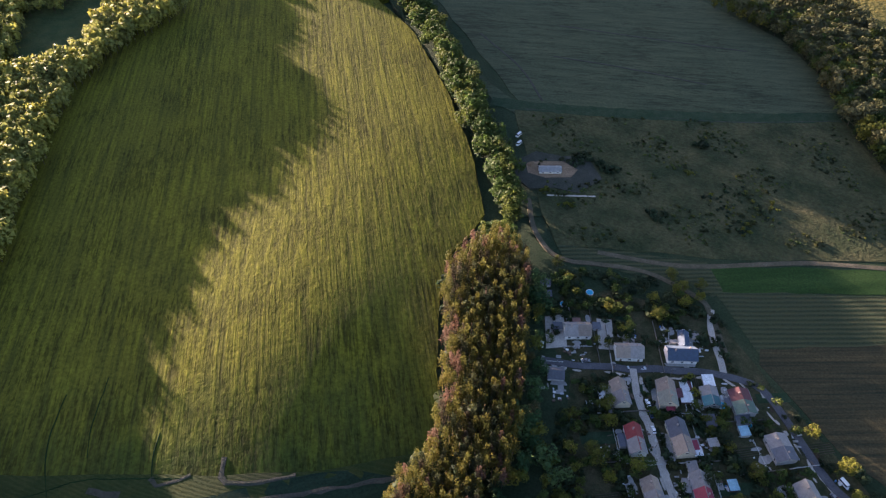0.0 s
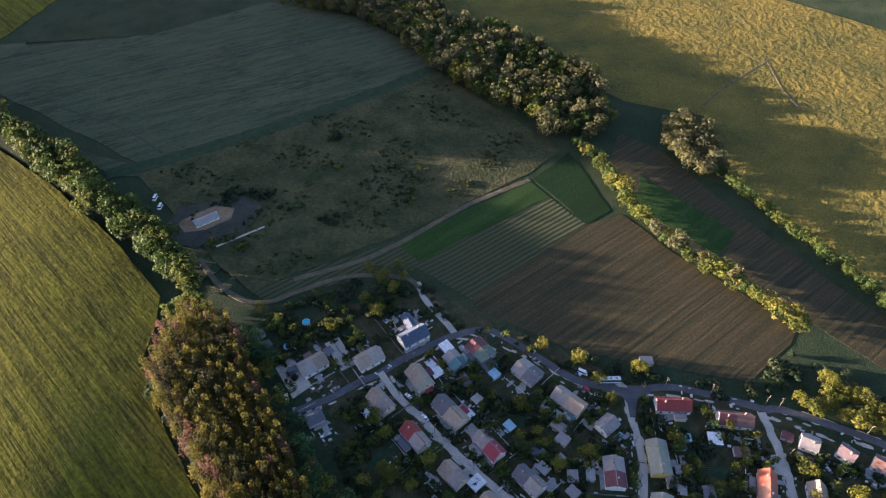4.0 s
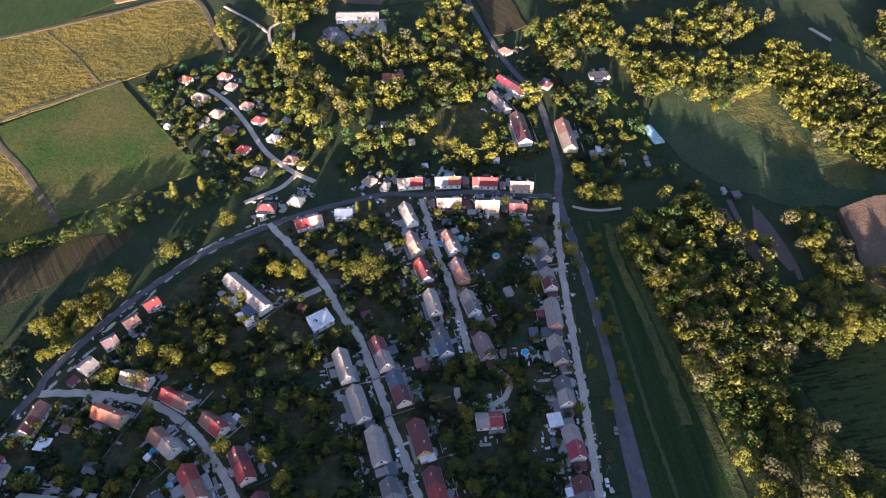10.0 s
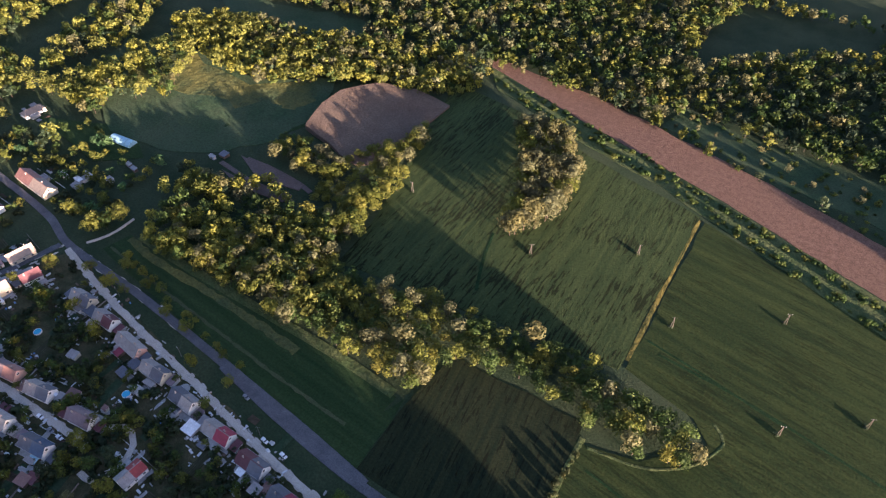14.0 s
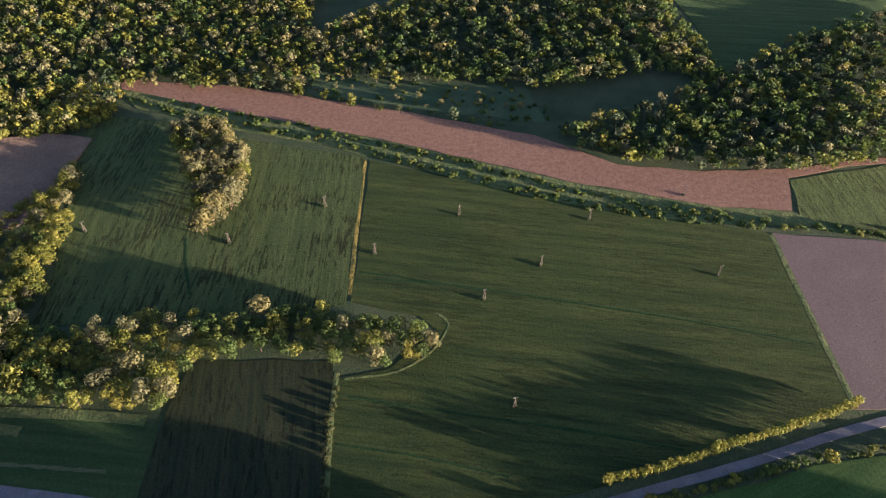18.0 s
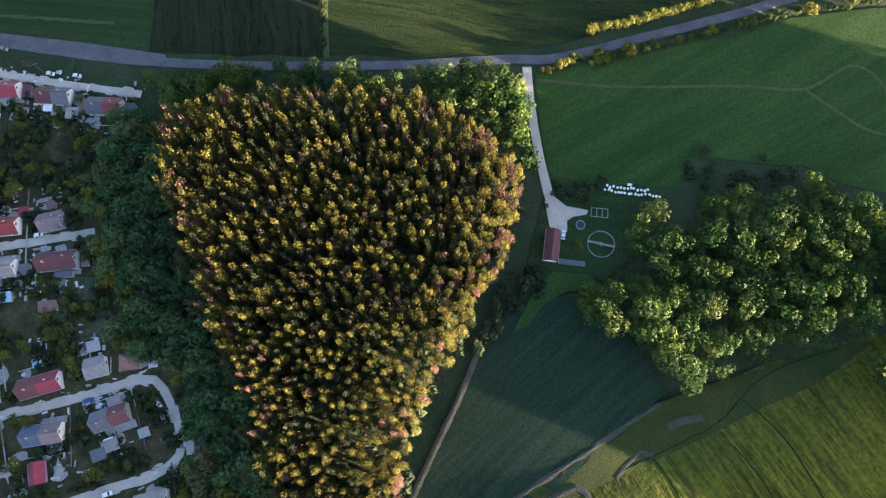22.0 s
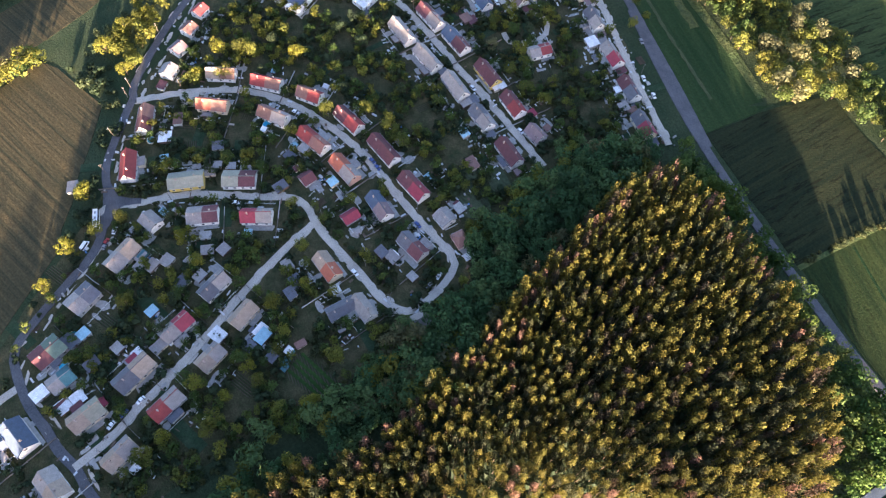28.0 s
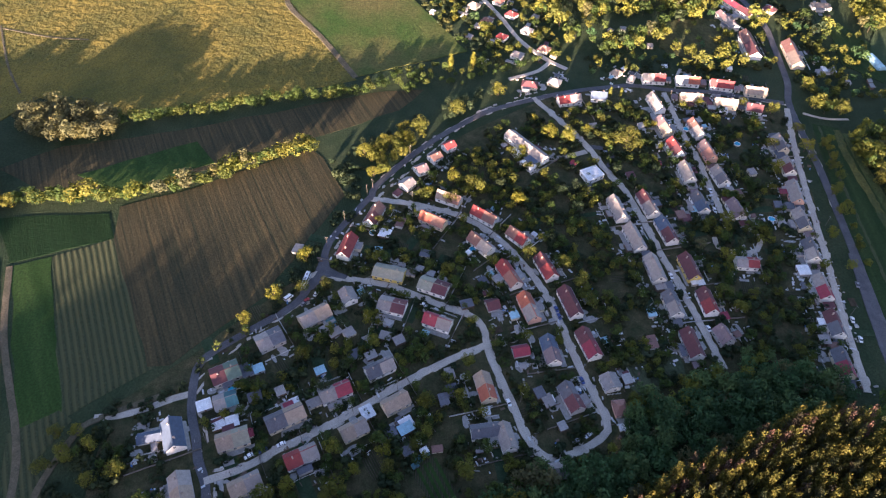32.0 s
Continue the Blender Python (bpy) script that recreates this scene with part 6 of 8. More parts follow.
garden("lime", 6.5, 9, [(-186.7, -163.1), (-210.5, -121.9), (-172.1, -92.5), (-161.6, -43.8), (-141.9, -47.7), (-288.0, -65.1), (-328.1, -10.1), (-317.9, -14.5), (-314.7, 0.0), (-261.6, -96.0), (-229.9, -28.0), (-186.1, -40.7), (-368.1, 57.9), (-355.6, 44.3), (-336.7, 92.4), (-388.5, 165.3), (-384.2, 119.2), (-387.6, 132.2), (-368.7, 138.9), (-362.6, 167.1), (-326.8, 194.6), (-342.1, 208.4), (-318.9, 204.0), (-268.7, 129.1), (-197.6, 106.8), (-207.0, 117.3), (-229.5, 181.5), (-107.3, -228.1), (-120.9, -228.6), (-86.1, -61.3), (-102.7, -97.0), (-87.7, -76.4), (-114.8, -69.4), (-366.5, 8.2), (-314.3, -97.1), (-322.0, -89.8)])
garden("lime", 8, 10, [(-37.9, -219.1), (-110.7, -231.2), (-96.8, -214.3), (-92.2, -134.6), (-91.4, -107.9), (-119.6, -237.3), (-103.0, -237.2)])
garden("lime", 7, 9.5, [(-102, -46), (-86, -64), (-138, -66), (-88, -32), (-112, -84), (-104, -81), (-122, -64)], 1.15)
garden("green", 8, 10, [(-225.2, 98.7), (-250.8, 113.2), (-212.8, -49.4), (-157.8, -103.0), (-208.7, 101.6), (-131.6, 42.7), (-200.1, 24.6), (-226.9, -63.6), (-117.5, -111.8), (-79.7, -73.6), (-117.3, -86.7), (-204.7, 34.6), (-260.8, 22.7), (-275.2, 10.6)])
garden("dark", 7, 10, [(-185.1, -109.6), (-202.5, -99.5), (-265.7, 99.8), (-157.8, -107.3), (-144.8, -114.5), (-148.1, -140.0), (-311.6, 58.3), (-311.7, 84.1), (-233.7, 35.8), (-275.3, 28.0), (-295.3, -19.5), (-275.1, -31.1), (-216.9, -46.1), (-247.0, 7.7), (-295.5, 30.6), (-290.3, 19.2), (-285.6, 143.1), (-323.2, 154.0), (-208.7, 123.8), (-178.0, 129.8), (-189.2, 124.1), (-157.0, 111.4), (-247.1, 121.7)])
garden("silver", 8, 9, [(-244.4, 96.8)])
garden("lime", 13, 16, [(-430.5, -50.8), (-434.1, -33.3)], 0.9, "poplar", 300)
garden("lime", 9, 11, [(-397.0, 68.0), (-398.5, 76.4)], 0.9, "poplar", 260)
GARDENS = [[(-151, -172), (-212, -128), (-279, -97), (-338, -44), (-389, 23), (-396, 102), (-371, 194), (-149, 157), (-167, 101), (-140, 40), (-104, 20), (-96, -15), (-74, -74), (-69, -139), (-89, -155), (-117, -169)], [(-43, -217), (-103, -236), (-132, -213), (-135, -198), (-52, -158), (-36, -200)]]
north_plots = [p for area in ([(-599, -106), (-603, -47), (-594, -26), (-541, 0), (-487, 23), (-440, 43), (-445, 11), (-436, -20), (-482, -53)], [(-614, -18), (-596, 13), (-518, 29), (-453, 46), (-494, 14), (-541, -5)], [(-454, 50), (-456, 91), (-452, 130), (-442, 169), (-407, 194), (-415, 128), (-417, 71)], [(-569, 175), (-546, 218), (-420, 207), (-442, 180), (-512, 182)], [(-547, 236), (-532, 263), (-441, 253), (-401, 272), (-394, 234), (-414, 214)], [(-624, 142), (-588, 192), (-527, 179), (-558, 142)], [(-608, 204), (-592, 254), (-539, 243), (-546, 218)]) for p in fill(area, 6.0, 181, 0.6) if clear(*p, 4.5)]
n1, n2, n3, n4 = share(north_plots, (0.36, 0.34, 0.17, 0.13), 16)
stand("cottage_bushes", n1, "bush", 1.6, 4.0, L_DARK, "dark bushes in the cottage gardens", 182, 60, 1.2)
stand("cottage_bushes", n2, "bush", 1.6, 4.5, L_BUSH, "green bushes in the cottage gardens", 183, 60, 1.2)
stand("cottage_trees", n3, "broad", 4, 7, L_LIT_LIME, "sunlit trees around the cottages", 184, 100, 1.25)
stand("cottage_trees", n4, "broad", 4, 6.5, L_BROAD, "green trees around the cottages", 185, 100, 1.25)
NORTH_LANE = smooth_line([(-435, 41), (-449, 26), (-475, 7), (-512, -8), (-544, -23), (-569, -41)])
thicket = []
for area, gap, keep in (([(-606, -78), (-560, -88), (-432, 4), (-440, 48), (-560, 30), (-612, 0)], 9, 0.5), ([(-566, 56), (-430, 52), (-424, 82), (-452, 186), (-560, 190)], 12, 0.42), ([(-505, 208), (-398, 206), (-394, 300), (-440, 286), (-500, 300)], 10, 0.6), ([(-690, 100), (-640, 60), (-560, 120), (-600, 196), (-690, 192)], 12, 0.5)):
    thicket += [p for p in fill(area, gap, 300 + gap, keep) if clear(*p, 5) and all((p[0] - q.x) ** 2 + (p[1] - q.y) ** 2 > 25 for q in NORTH_LANE)]
t1, t2, t3 = share(thicket, (0.5, 0.3, 0.2), 27)
stand("orchard_trees", t1, "broad", 4.5, 8.5, L_BROAD, "green fruit trees on the north slope", 301, 85, 1.3)
stand("orchard_trees", t2, "broad", 5, 9, L_LIT_LIME, "sunlit yellow-green trees on the north slope", 302, 85, 1.3)
stand("orchard_trees", t3, "broad", 5, 9, L_FRINGE, "deep green trees on the north slope", 303, 85, 1.3)
spots = [p for area in GARDENS for p in fill(area, 3.4, 151, 0.85) if math.sin(p[0] * 0.21 + 1.3 * math.sin(p[1] * 0.13)) + math.sin(p[1] * 0.24 + 1.7 * math.sin(p[0] * 0.11)) > -0.35 and clear(*p, 2.2)]
PLOT = [(-114, -58), (-89, -47), (-82, -58), (-105, -72)]
spots = [p for p in spots if clear(*p, 1.5) and not inside(p, PLOT)]
g1, g2, g3, g4 = share(spots, (0.4, 0.34, 0.2, 0.06), 15)
stand("garden_bushes", g1, "bush", 1.0, 4.6, L_DARK, "dark bushes and fruit shrubs in the gardens", 152, 60, 1.1)
stand("garden_shrubs", g2, "bush", 0.7, 3.2, L_BUSH, "green shrubs and hedges in the gardens", 153, 56, 1.15)
stand("fruit_trees", g3, "broad", 4.0, 6.5, L_BROAD, "small fruit trees in the gardens", 154, 105, 1.3)
stand("fruit_trees", g4, "broad", 4.5, 7.0, L_LIT_LIME, "small sunlit fruit trees in the gardens", 155, 150, 1.3)
orchard = fill([(-308.2, -103.0), (-302.7, -55.9), (-334.7, -30.6), (-293.7, -6.5), (-275.9, 11.7), (-284.3, 28.7), (-256.8, 43.3), (-209.2, 52.6), (-204.9, 27.3), (-274.4, -12.1), (-272.0, -50.7)], 11, 156, 0.6) + fill([(-302.9, -52.8), (-330.6, -23.1), (-305.8, -5.4), (-281.3, -19.5), (-280.2, -37.6)], 11, 157, 0.6)
stand("orchard_trees", [p for p in orchard if clear(*p)], "broad", 4.5, 7.5, L_LIT_LIME, "sunlit orchard trees behind the houses", 158, 140, 1.3)
stand("slope_bushes", fill([(-149.4, -176.9), (-130.8, -210.7), (-110.5, -217.9), (-76.6, -217.2), (-69.0, -221.8), (-116.2, -224.9), (-133.8, -217.0), (-146.2, -187.3)], 5, 159, 0.7) + fill([(-169.3, -179.2), (-202.3, -152.8), (-232.4, -140.4), (-281.2, -116.8), (-322.7, -135.7), (-322.6, -108.6), (-285.8, -103.4), (-250.5, -122.9), (-224.3, -131.4), (-197.4, -146.7)], 6, 160, 0.7), "bush", 2, 5, L_DARK, "overgrown bank of bushes above the village road", 161, 100, 1.2)
bank = [p for p in along([(-152, -184), (-162, -177), (-173, -167), (-182, -157), (-195, -148), (-207, -141)], 3.0, 193, 2.5) if off_lane(*p, 5.6)]
b1, b2 = share(bank, (0.6, 0.4), 17)
stand("bank_bushes", b1, "bush", 1.5, 4.0, L_DARK, "dark bushes on the bank beside the road", 194, 80, 1.1)
stand("bank_trees", b2, "broad", 3.5, 6.5, L_BROAD, "green trees on the bank beside the road", 195, 110, 1.2)
stand("road_trees", fill([(-324.2, -111.8), (-354.4, -83.7), (-355.7, -62.9), (-330.9, -76.8), (-305.7, -95.3)], 6.5, 162), "broad", 6, 9.5, L_LIT_LIME, "sunlit trees beside the curving road", 163, 200, 1.2)
stand("stream_bushes", fill([(-339.1, -127.2), (-343.5, -101.6), (-380.1, -62.1), (-413.7, -24.0), (-408.8, -7.9), (-368.0, -44.7), (-360.8, -78.7), (-329.8, -110.7), (-319.2, -121.0)], 6, 164, 0.6), "broad", 4, 8, L_DARK, "dark bushes along a ditch", 165, 110, 1.2)
stand("ditch_trees", fill([(-412.6, -120.3), (-434.1, -75.1), (-450.5, -22.1), (-439.4, 11.5), (-425.5, -10.3), (-411.6, -38.8), (-396.9, -88.6)], 7, 166, 0.7), "broad", 4, 8, L_BROAD, "green trees along a ditch", 167, 120, 1.2)
stand("lane_trees", [p for p in fill([(-572.7, -99.3), (-530.5, -62.1), (-485.3, -27.6), (-438.0, -12.1), (-445.9, 10.8), (-434.6, 35.6), (-454.2, 38.1), (-487.4, 6.2), (-550.3, -19.4), (-594.7, -54.9), (-597.8, -85.3)], 11, 168, 0.6) if clear(*p, 5)], "broad", 4.5, 7.5, L_LIT_LIME, "sunlit trees around the cottages", 169, 130, 1.2)
stand("verge_trees", along([(-348, 212), (-328, 211), (-299, 203), (-282, 201), (-243, 195), (-232, 195)], 9, 170, 2.0), "broad", 5.5, 8, L_LIT_LIME, "young green trees beside the through road", 171, 200, 1.2)
fallow = [p for p in fill([(11, -317), (36, -362), (-183, -457), (-254, -335), (-126, -274), (-31, -242)], 4.6, 172, 0.9) if math.sin(p[0] * 0.09 + 2 * math.sin(p[1] * 0.05)) + math.sin(p[1] * 0.12 + 1.6 * math.sin(p[0] * 0.07)) > 0.25]
k1, k2, k3 = share(fallow, (0.5, 0.38, 0.12), 18)
stand("fallow_weeds", k1, "bush", 0.5, 1.7, L_BUSH, "dark weeds and bushes in the fallow", 173, 26, 1.5)
stand("fallow_weeds", k2, "bush", 0.4, 1.3, L_BROAD, "green weeds in the fallow", 174, 26, 1.6)
stand("fallow_flowers", [p for p in k3 if p[0] < -60 or p[1] > -290], "bush", 0.4, 1.0, L_LIT_GOLD, "yellow flowering weeds in the fallow", 175, 26, 1.6)
stand("plant_bushes", fill([(49, 115), (73, 118), (72, 110), (54, 107)], 4, 174) + fill([(110, 128), (169, 124), (157, 116), (112, 110)], 6, 175, 0.8) + fill([(30, 74), (45, 74), (45, 63), (30, 55), (15, 37), (12, 42)], 4.5, 176), "bush", 1.5, 4, L_DARK, "dark bushes around the treatment works", 177, 90, 1.2)
stand("corner_scrub", fill([(18.1, -230.5), (1.4, -242.6), (-16.5, -219.9), (7.5, -205.2)], 4.5, 190), "broad", 5, 9, L_BROAD, "scrub where the hedgerow meets the wood", 191, 130, 1.2)
garden("green", 4.5, 6, [(59.9, 84.0), (42.5, 85.9), (66.3, 105.1)], 1.2)
garden("dark", 4, 5.5, [(119.2, 132.6), (121.9, 130.7), (148.2, 128.2)])
garden("dark", 3, 4, [(46.1, 103.5), (49.6, 109.9), (74.8, 116.7)], 1.3)
stand("field_divider", along([(-63, 243), (-63, 225), (-62, 204), (-61, 185)], 4, 178, 1.0), "bush", 1.5, 3.5, L_BUSH, "row of bushes between two crops", 179, 110, 1.2)

# ---- outbuildings ----
M_POOL = plain("pool_water", (0.05, 0.4, 0.62), 0.08, vary=0.08)
M_RUBBER = plain("rubber", (0.02, 0.02, 0.022), 0.8)
M_CONCRETE = plain("concrete", (0.27, 0.26, 0.25), 0.9)
M_STEEL = plain("grey_steel", (0.07, 0.07, 0.073), 0.6, 0.3)
M_POST = plain("pole_timber", (0.13, 0.112, 0.095), 0.9)
shed_rng = random.Random(91)


def shed(x, y, colour, wide, deep, high=2.6, turn=None):
    """A lean-to shed: walls, a sloping roof sheet and a plank door."""
    if turn is None:
        turn = min(FOOTPRINTS, key=lambda f: (f[0] - x) ** 2 + (f[1] - y) ** 2)[2]
    root = tagged(new("shed"), "small outbuilding with a %s sheet roof" % WORDS[colour], "shed", "outbuildings of the gardens")
    root.matrix_basis = pose(*lay(x, y), 0, 0, math.degrees(turn))
    a, b, low = wide / 2, deep / 2, high - 0.5
    bm = bmesh.new()
    v = box(bm, -a, -b, -0.1, a, b, high)
    v[4].co.z = v[5].co.z = low
    part("wall", bm, WALLS[shed_rng.choice(("grey", "wood", "cream", "grey"))], root)
    bm = bmesh.new()
    v = box(bm, -a - 0.25, -b - 0.3, high + 0.02, a + 0.25, b + 0.3, high + 0.14)
    for i in (0, 1, 4, 5):
        v[i].co.z -= 0.55
    part("roof_sheet", bm, ROOFS[colour], root)
    bm = bmesh.new()
    box(bm, -0.45, -b - 0.06, 0.0, 0.45, -b + 0.02, 1.85)
    part("door", bm, M_DOOR, root)


def sheds(colour, wide, deep, places, high=2.6):
    for x, y in places:
        if not off_lane(x, y, 4.6):
            continue
        shed(x, y, colour, wide * shed_rng.uniform(0.85, 1.15), deep * shed_rng.uniform(0.85, 1.15), high)


sheds("white", 6.5, 6, [(-127.0, -156.9), (-126.6, -73.7), (-252.3, -91.5), (-132.7, -93.0), (-381.7, 149.1), (-226.9, 153.2)])
sheds("white", 4, 3.5, [(-137.8, -128.8), (-133.7, -35.5), (-189.8, 150.1), (-216.8, 86.7), (-216.8, 90.5)])
sheds("sky", 4.5, 4, [(-156.6, -149.9), (-155.8, -118.6), (-238.9, -94.8), (-192.0, -17.7), (-194.6, 58.0), (-276.5, 101.3)])
sheds("grey", 6, 4.5, [(-137.2, -119.4), (-125.0, -116.4), (-175.0, -95.7), (-174.9, -79.5), (-154.9, -53.1), (-179.3, -113.7), (-180.8, -119.2), (-221.8, -74.7), (-215.7, -57.2), (-139.8, -4.5), (-331.2, -62.5), (-360.6, 50.8), (-313.2, 149.6), (-178.0, 146.9), (-162.1, 12.3), (-323.3, 167.7), (-238.9, -142.0), (-179.3, -106.3), (-177.4, -86.9)])
sheds("pale", 5, 4, [(-165.2, -93.6), (-185.8, -85.8), (-224.4, -70.0), (-217.7, -25.4), (-182.7, -15.3), (-362.0, 84.6), (-368.6, 127.7), (-384.3, 141.6), (-296.0, 166.5), (-265.9, 153.4), (-240.9, 153.9), (-211.5, 152.2), (-126.2, 0.9), (-143.8, -136.8), (-152.6, 36.9), (-148.2, -24.9)])
sheds("slate", 6, 5, [(-154.6, -155.2), (-140.4, -148.7), (-234.6, -92.6), (-236.3, -66.9), (-215.6, -33.5), (-377.6, 123.8), (-332.5, 174.4), (-281.6, 156.5), (-280.6, 163.3), (-145.1, -51.8), (-140.0, -56.0), (-199.4, -43.4), (-144.3, -8.3), (-295.6, 37.9), (-213.5, 71.2), (-281.4, 78.4), (-138.6, -20.0), (-165.2, -102.3)])
sheds("maroon", 6, 4.5, [(-125.8, -163.7), (-288.0, -85.5), (-308.4, 67.2), (-268.6, 94.9)])
sheds("crimson", 4.5, 4, [(-120.8, -148.1), (-135.4, -131.2), (-293.9, 164.0), (-193.0, 97.8), (-319.3, 30.8)])
sheds("brown", 7, 4.5, [(-261.6, -82.5), (-271.5, 92.1), (-291.8, 134.4), (-175.3, 54.2), (-266.5, -26.2)])
sheds("teal", 4.5, 4, [(-186.2, -116.4), (-211.6, -83.9)])
sheds("teal", 3, 2, [(-111.8, -64.4), (-108.7, -67.3)], 1.6)
sheds("sky", 6.5, 5, [(-124, -74)], 3.0)
sheds("white", 3, 2.6, [(-117, -68), (-113, -65)], 2.2)
sheds("brown", 4.5, 2.6, [(-114, -59)], 2.2)
sheds("teal", 3, 2.2, [(-109, -68), (-106, -69)], 1.8)
sheds("slate", 5, 4, [(-122, -81), (-113, -73)])
sheds("white", 7, 2.6, [(-450.4, 242.5), (-438.0, 245.1), (-436.8, 252.0)])
sheds("slate", 6, 5, [(-374.7, 320.2)])
sheds("pale", 5, 2.5, [(-422.4, 275.0), (-415.7, 273.8), (-380.1, 313.8)])
sheds("slate", 5, 4, [(-39.7, -193.1), (-36.2, -201.4), (-53.0, -173.1), (-72.6, -182.4), (-113.2, -165.6), (-126.5, -171.8), (-156.3, -157.3), (-163.5, -164.1), (-147.4, -163.5)])
sheds("white", 6, 5, [(-125.7, -163.3), (-135.5, -172.4)])
sheds("grey", 5, 4, [(-551.8, -61.6), (-515.3, -43.6), (-495.6, -28.7), (-478.5, -35.9), (-452.0, 31.9), (-491.3, 83.8), (-494.7, 94.8), (-468.8, 112.7), (-434.1, 240.2), (-420.0, 256.8)])
sheds("white", 4, 4, [(-517.6, -67.5), (-442.3, -23.7), (-438.2, 118.2), (-437.2, 169.2)])
sheds("pale", 5, 4, [(-471.5, -18.0), (-535.2, 1.0), (-511.8, 21.6), (-424.1, 103.3), (-518.1, 196.3), (-435.1, 247.5)])

# small outbuildings, paved patches and dug beds behind the houses
M_BED = land("dug_bed", (0.05, 0.038, 0.026), (0.085, 0.062, 0.042), patch_size=3, relief=0.8, clump=0.5)


def barrel_bmesh(bm):
    bmesh.ops.create_cone(bm, cap_ends=True, segments=12, radius1=0.42, radius2=0.42, depth=1.1, matrix=Matrix.Translation((0, 0, 0.55)))
    bmesh.ops.create_cone(bm, cap_ends=True, segments=12, radius1=0.46, radius2=0.46, depth=0.06, matrix=Matrix.Translation((0, 0, 0.75)))


def crate_bmesh(bm):
    box(bm, -0.75, -0.5, 0.08, 0.75, 0.5, 0.85)
    box(bm, -0.82, -0.57, 0.85, 0.82, 0.57, 0.92)
    for x in (-0.6, 0.6):
        box(bm, x - 0.08, -0.5, 0.0, x + 0.08, 0.5, 0.08)


def heap_bmesh(bm):
    for a, z0, z1 in ((1.3, 0.0, 0.45), (1.0, 0.45, 0.8), (0.55, 0.8, 1.0)):
        box(bm, -a, -a * 0.6, z0, a, a * 0.6, z1)
    bmesh.ops.bevel(bm, geom=bm.edges[:], offset=0.1, segments=1, affect="EDGES")


M_BLUE = plain("blue_plastic", (0.08, 0.2, 0.45), 0.4, vary=0.1)
M_TARP = plain("pale_sheeting", (0.55, 0.56, 0.58), 0.5, vary=0.15)
CLUTTER = (("water_barrel", barrel_bmesh, M_BLUE, "blue plastic water barrel in a garden", "barrel"), ("garden_crate", crate_bmesh, WALLS["white"], "white lidded garden crate on skids", "crate"),
           ("firewood_cover", heap_bmesh, M_TARP, "firewood heap under pale sheeting", "heap"), ("compost_box", crate_bmesh, WALLS["wood"], "weathered wooden compost box in a garden", "box"))


def clutter(x, y, turn):
    """A few loose things standing about a garden."""
    for _ in range(4):
        name, build, material, label, category = shed_rng.choice(CLUTTER)
        ob = tagged(new(name, shared(name, build, material)), label, category, "loose things in the gardens")
        ob.matrix_basis = pose(*lay(x + shed_rng.uniform(-3, 3), y + shed_rng.uniform(-3, 3)), 0, 0, math.degrees(turn) + shed_rng.uniform(-30, 30))


yard_no = 0
for cx, cy, turn, a, b in list(FOOTPRINTS):
    if a > 7 and off_lane(cx, cy, 9):
        side = shed_rng.choice((-1, 1))
        u, v = shed_rng.uniform(-0.5, 0.5) * a, b + 0.9
        x, y = cx + u * math.cos(turn) - side * v * math.sin(turn), cy + u * math.sin(turn) + side * v * math.cos(turn)
        if off_lane(x, y, 5.0) and shed_rng.random() < 0.75:
            shed(x, y, shed_rng.choice(("grey", "slate", "pale", "maroon", "brown", "grey")), shed_rng.uniform(4, 7), shed_rng.uniform(2.6, 3.6), shed_rng.uniform(2.5, 3.0), turn + (math.pi if side < 0 else 0))
            FOOTPRINTS.append((x, y, turn, 3.2, 2.0))
    for side in (-1, 1):
        for u, v, what in ((shed_rng.uniform(-0.7, 0.7) * a, b + shed_rng.uniform(2.5, 5), "shed"), (shed_rng.uniform(-0.8, 0.8) * a, b + shed_rng.uniform(3, 8), "patch"), (shed_rng.uniform(-0.8, 0.8) * a, b + shed_rng.uniform(5, 11), "bed")):
            x, y = cx + u * math.cos(turn) - side * v * math.sin(turn), cy + u * math.sin(turn) + side * v * math.cos(turn)
            if not clear(x, y, 2.6) or shed_rng.random() < 0.3 or len(FOOTPRINTS) > 420:
                continue
            if what == "shed":
                if shed_rng.random() < 0.8:
                    shed(x, y, shed_rng.choice(("grey", "slate", "pale", "white", "brown", "maroon", "grey", "sky")), shed_rng.uniform(2.2, 4.2), shed_rng.uniform(2, 3.4), shed_rng.uniform(2.0, 2.5), turn)
                    FOOTPRINTS.append((x, y, turn, 2.2, 1.8))
                continue
            if what == "bed" and shed_rng.random() < 0.62:
                clutter(x, y, turn)
                continue
            bm = bmesh.new()
            p, q = shed_rng.uniform(1.2, 3.2), shed_rng.uniform(0.8, 2.0)
            for corner in box(bm, -p, -q, -0.1, p, q, 0.3 + 0.004 * (yard_no % 30)):
                corner.co.x += shed_rng.uniform(-0.3, 0.3) if corner.co.z > 0 else 0
            yard_no += 1
            if what == "patch":
                ob = tagged(part("paved_patch", bm, M_SLAB, None), "worn concrete patch in a garden", "paving", "paved garden patches")
            else:
                ob = tagged(part("garden_bed", bm, M_BED, None), "dug vegetable bed of dark soil", "garden bed", "vegetable beds")
            ob.matrix_basis = pose(*lay(x, y), 0, 0, math.degrees(turn))

# lean-tos at the gable ends
annexes = 0
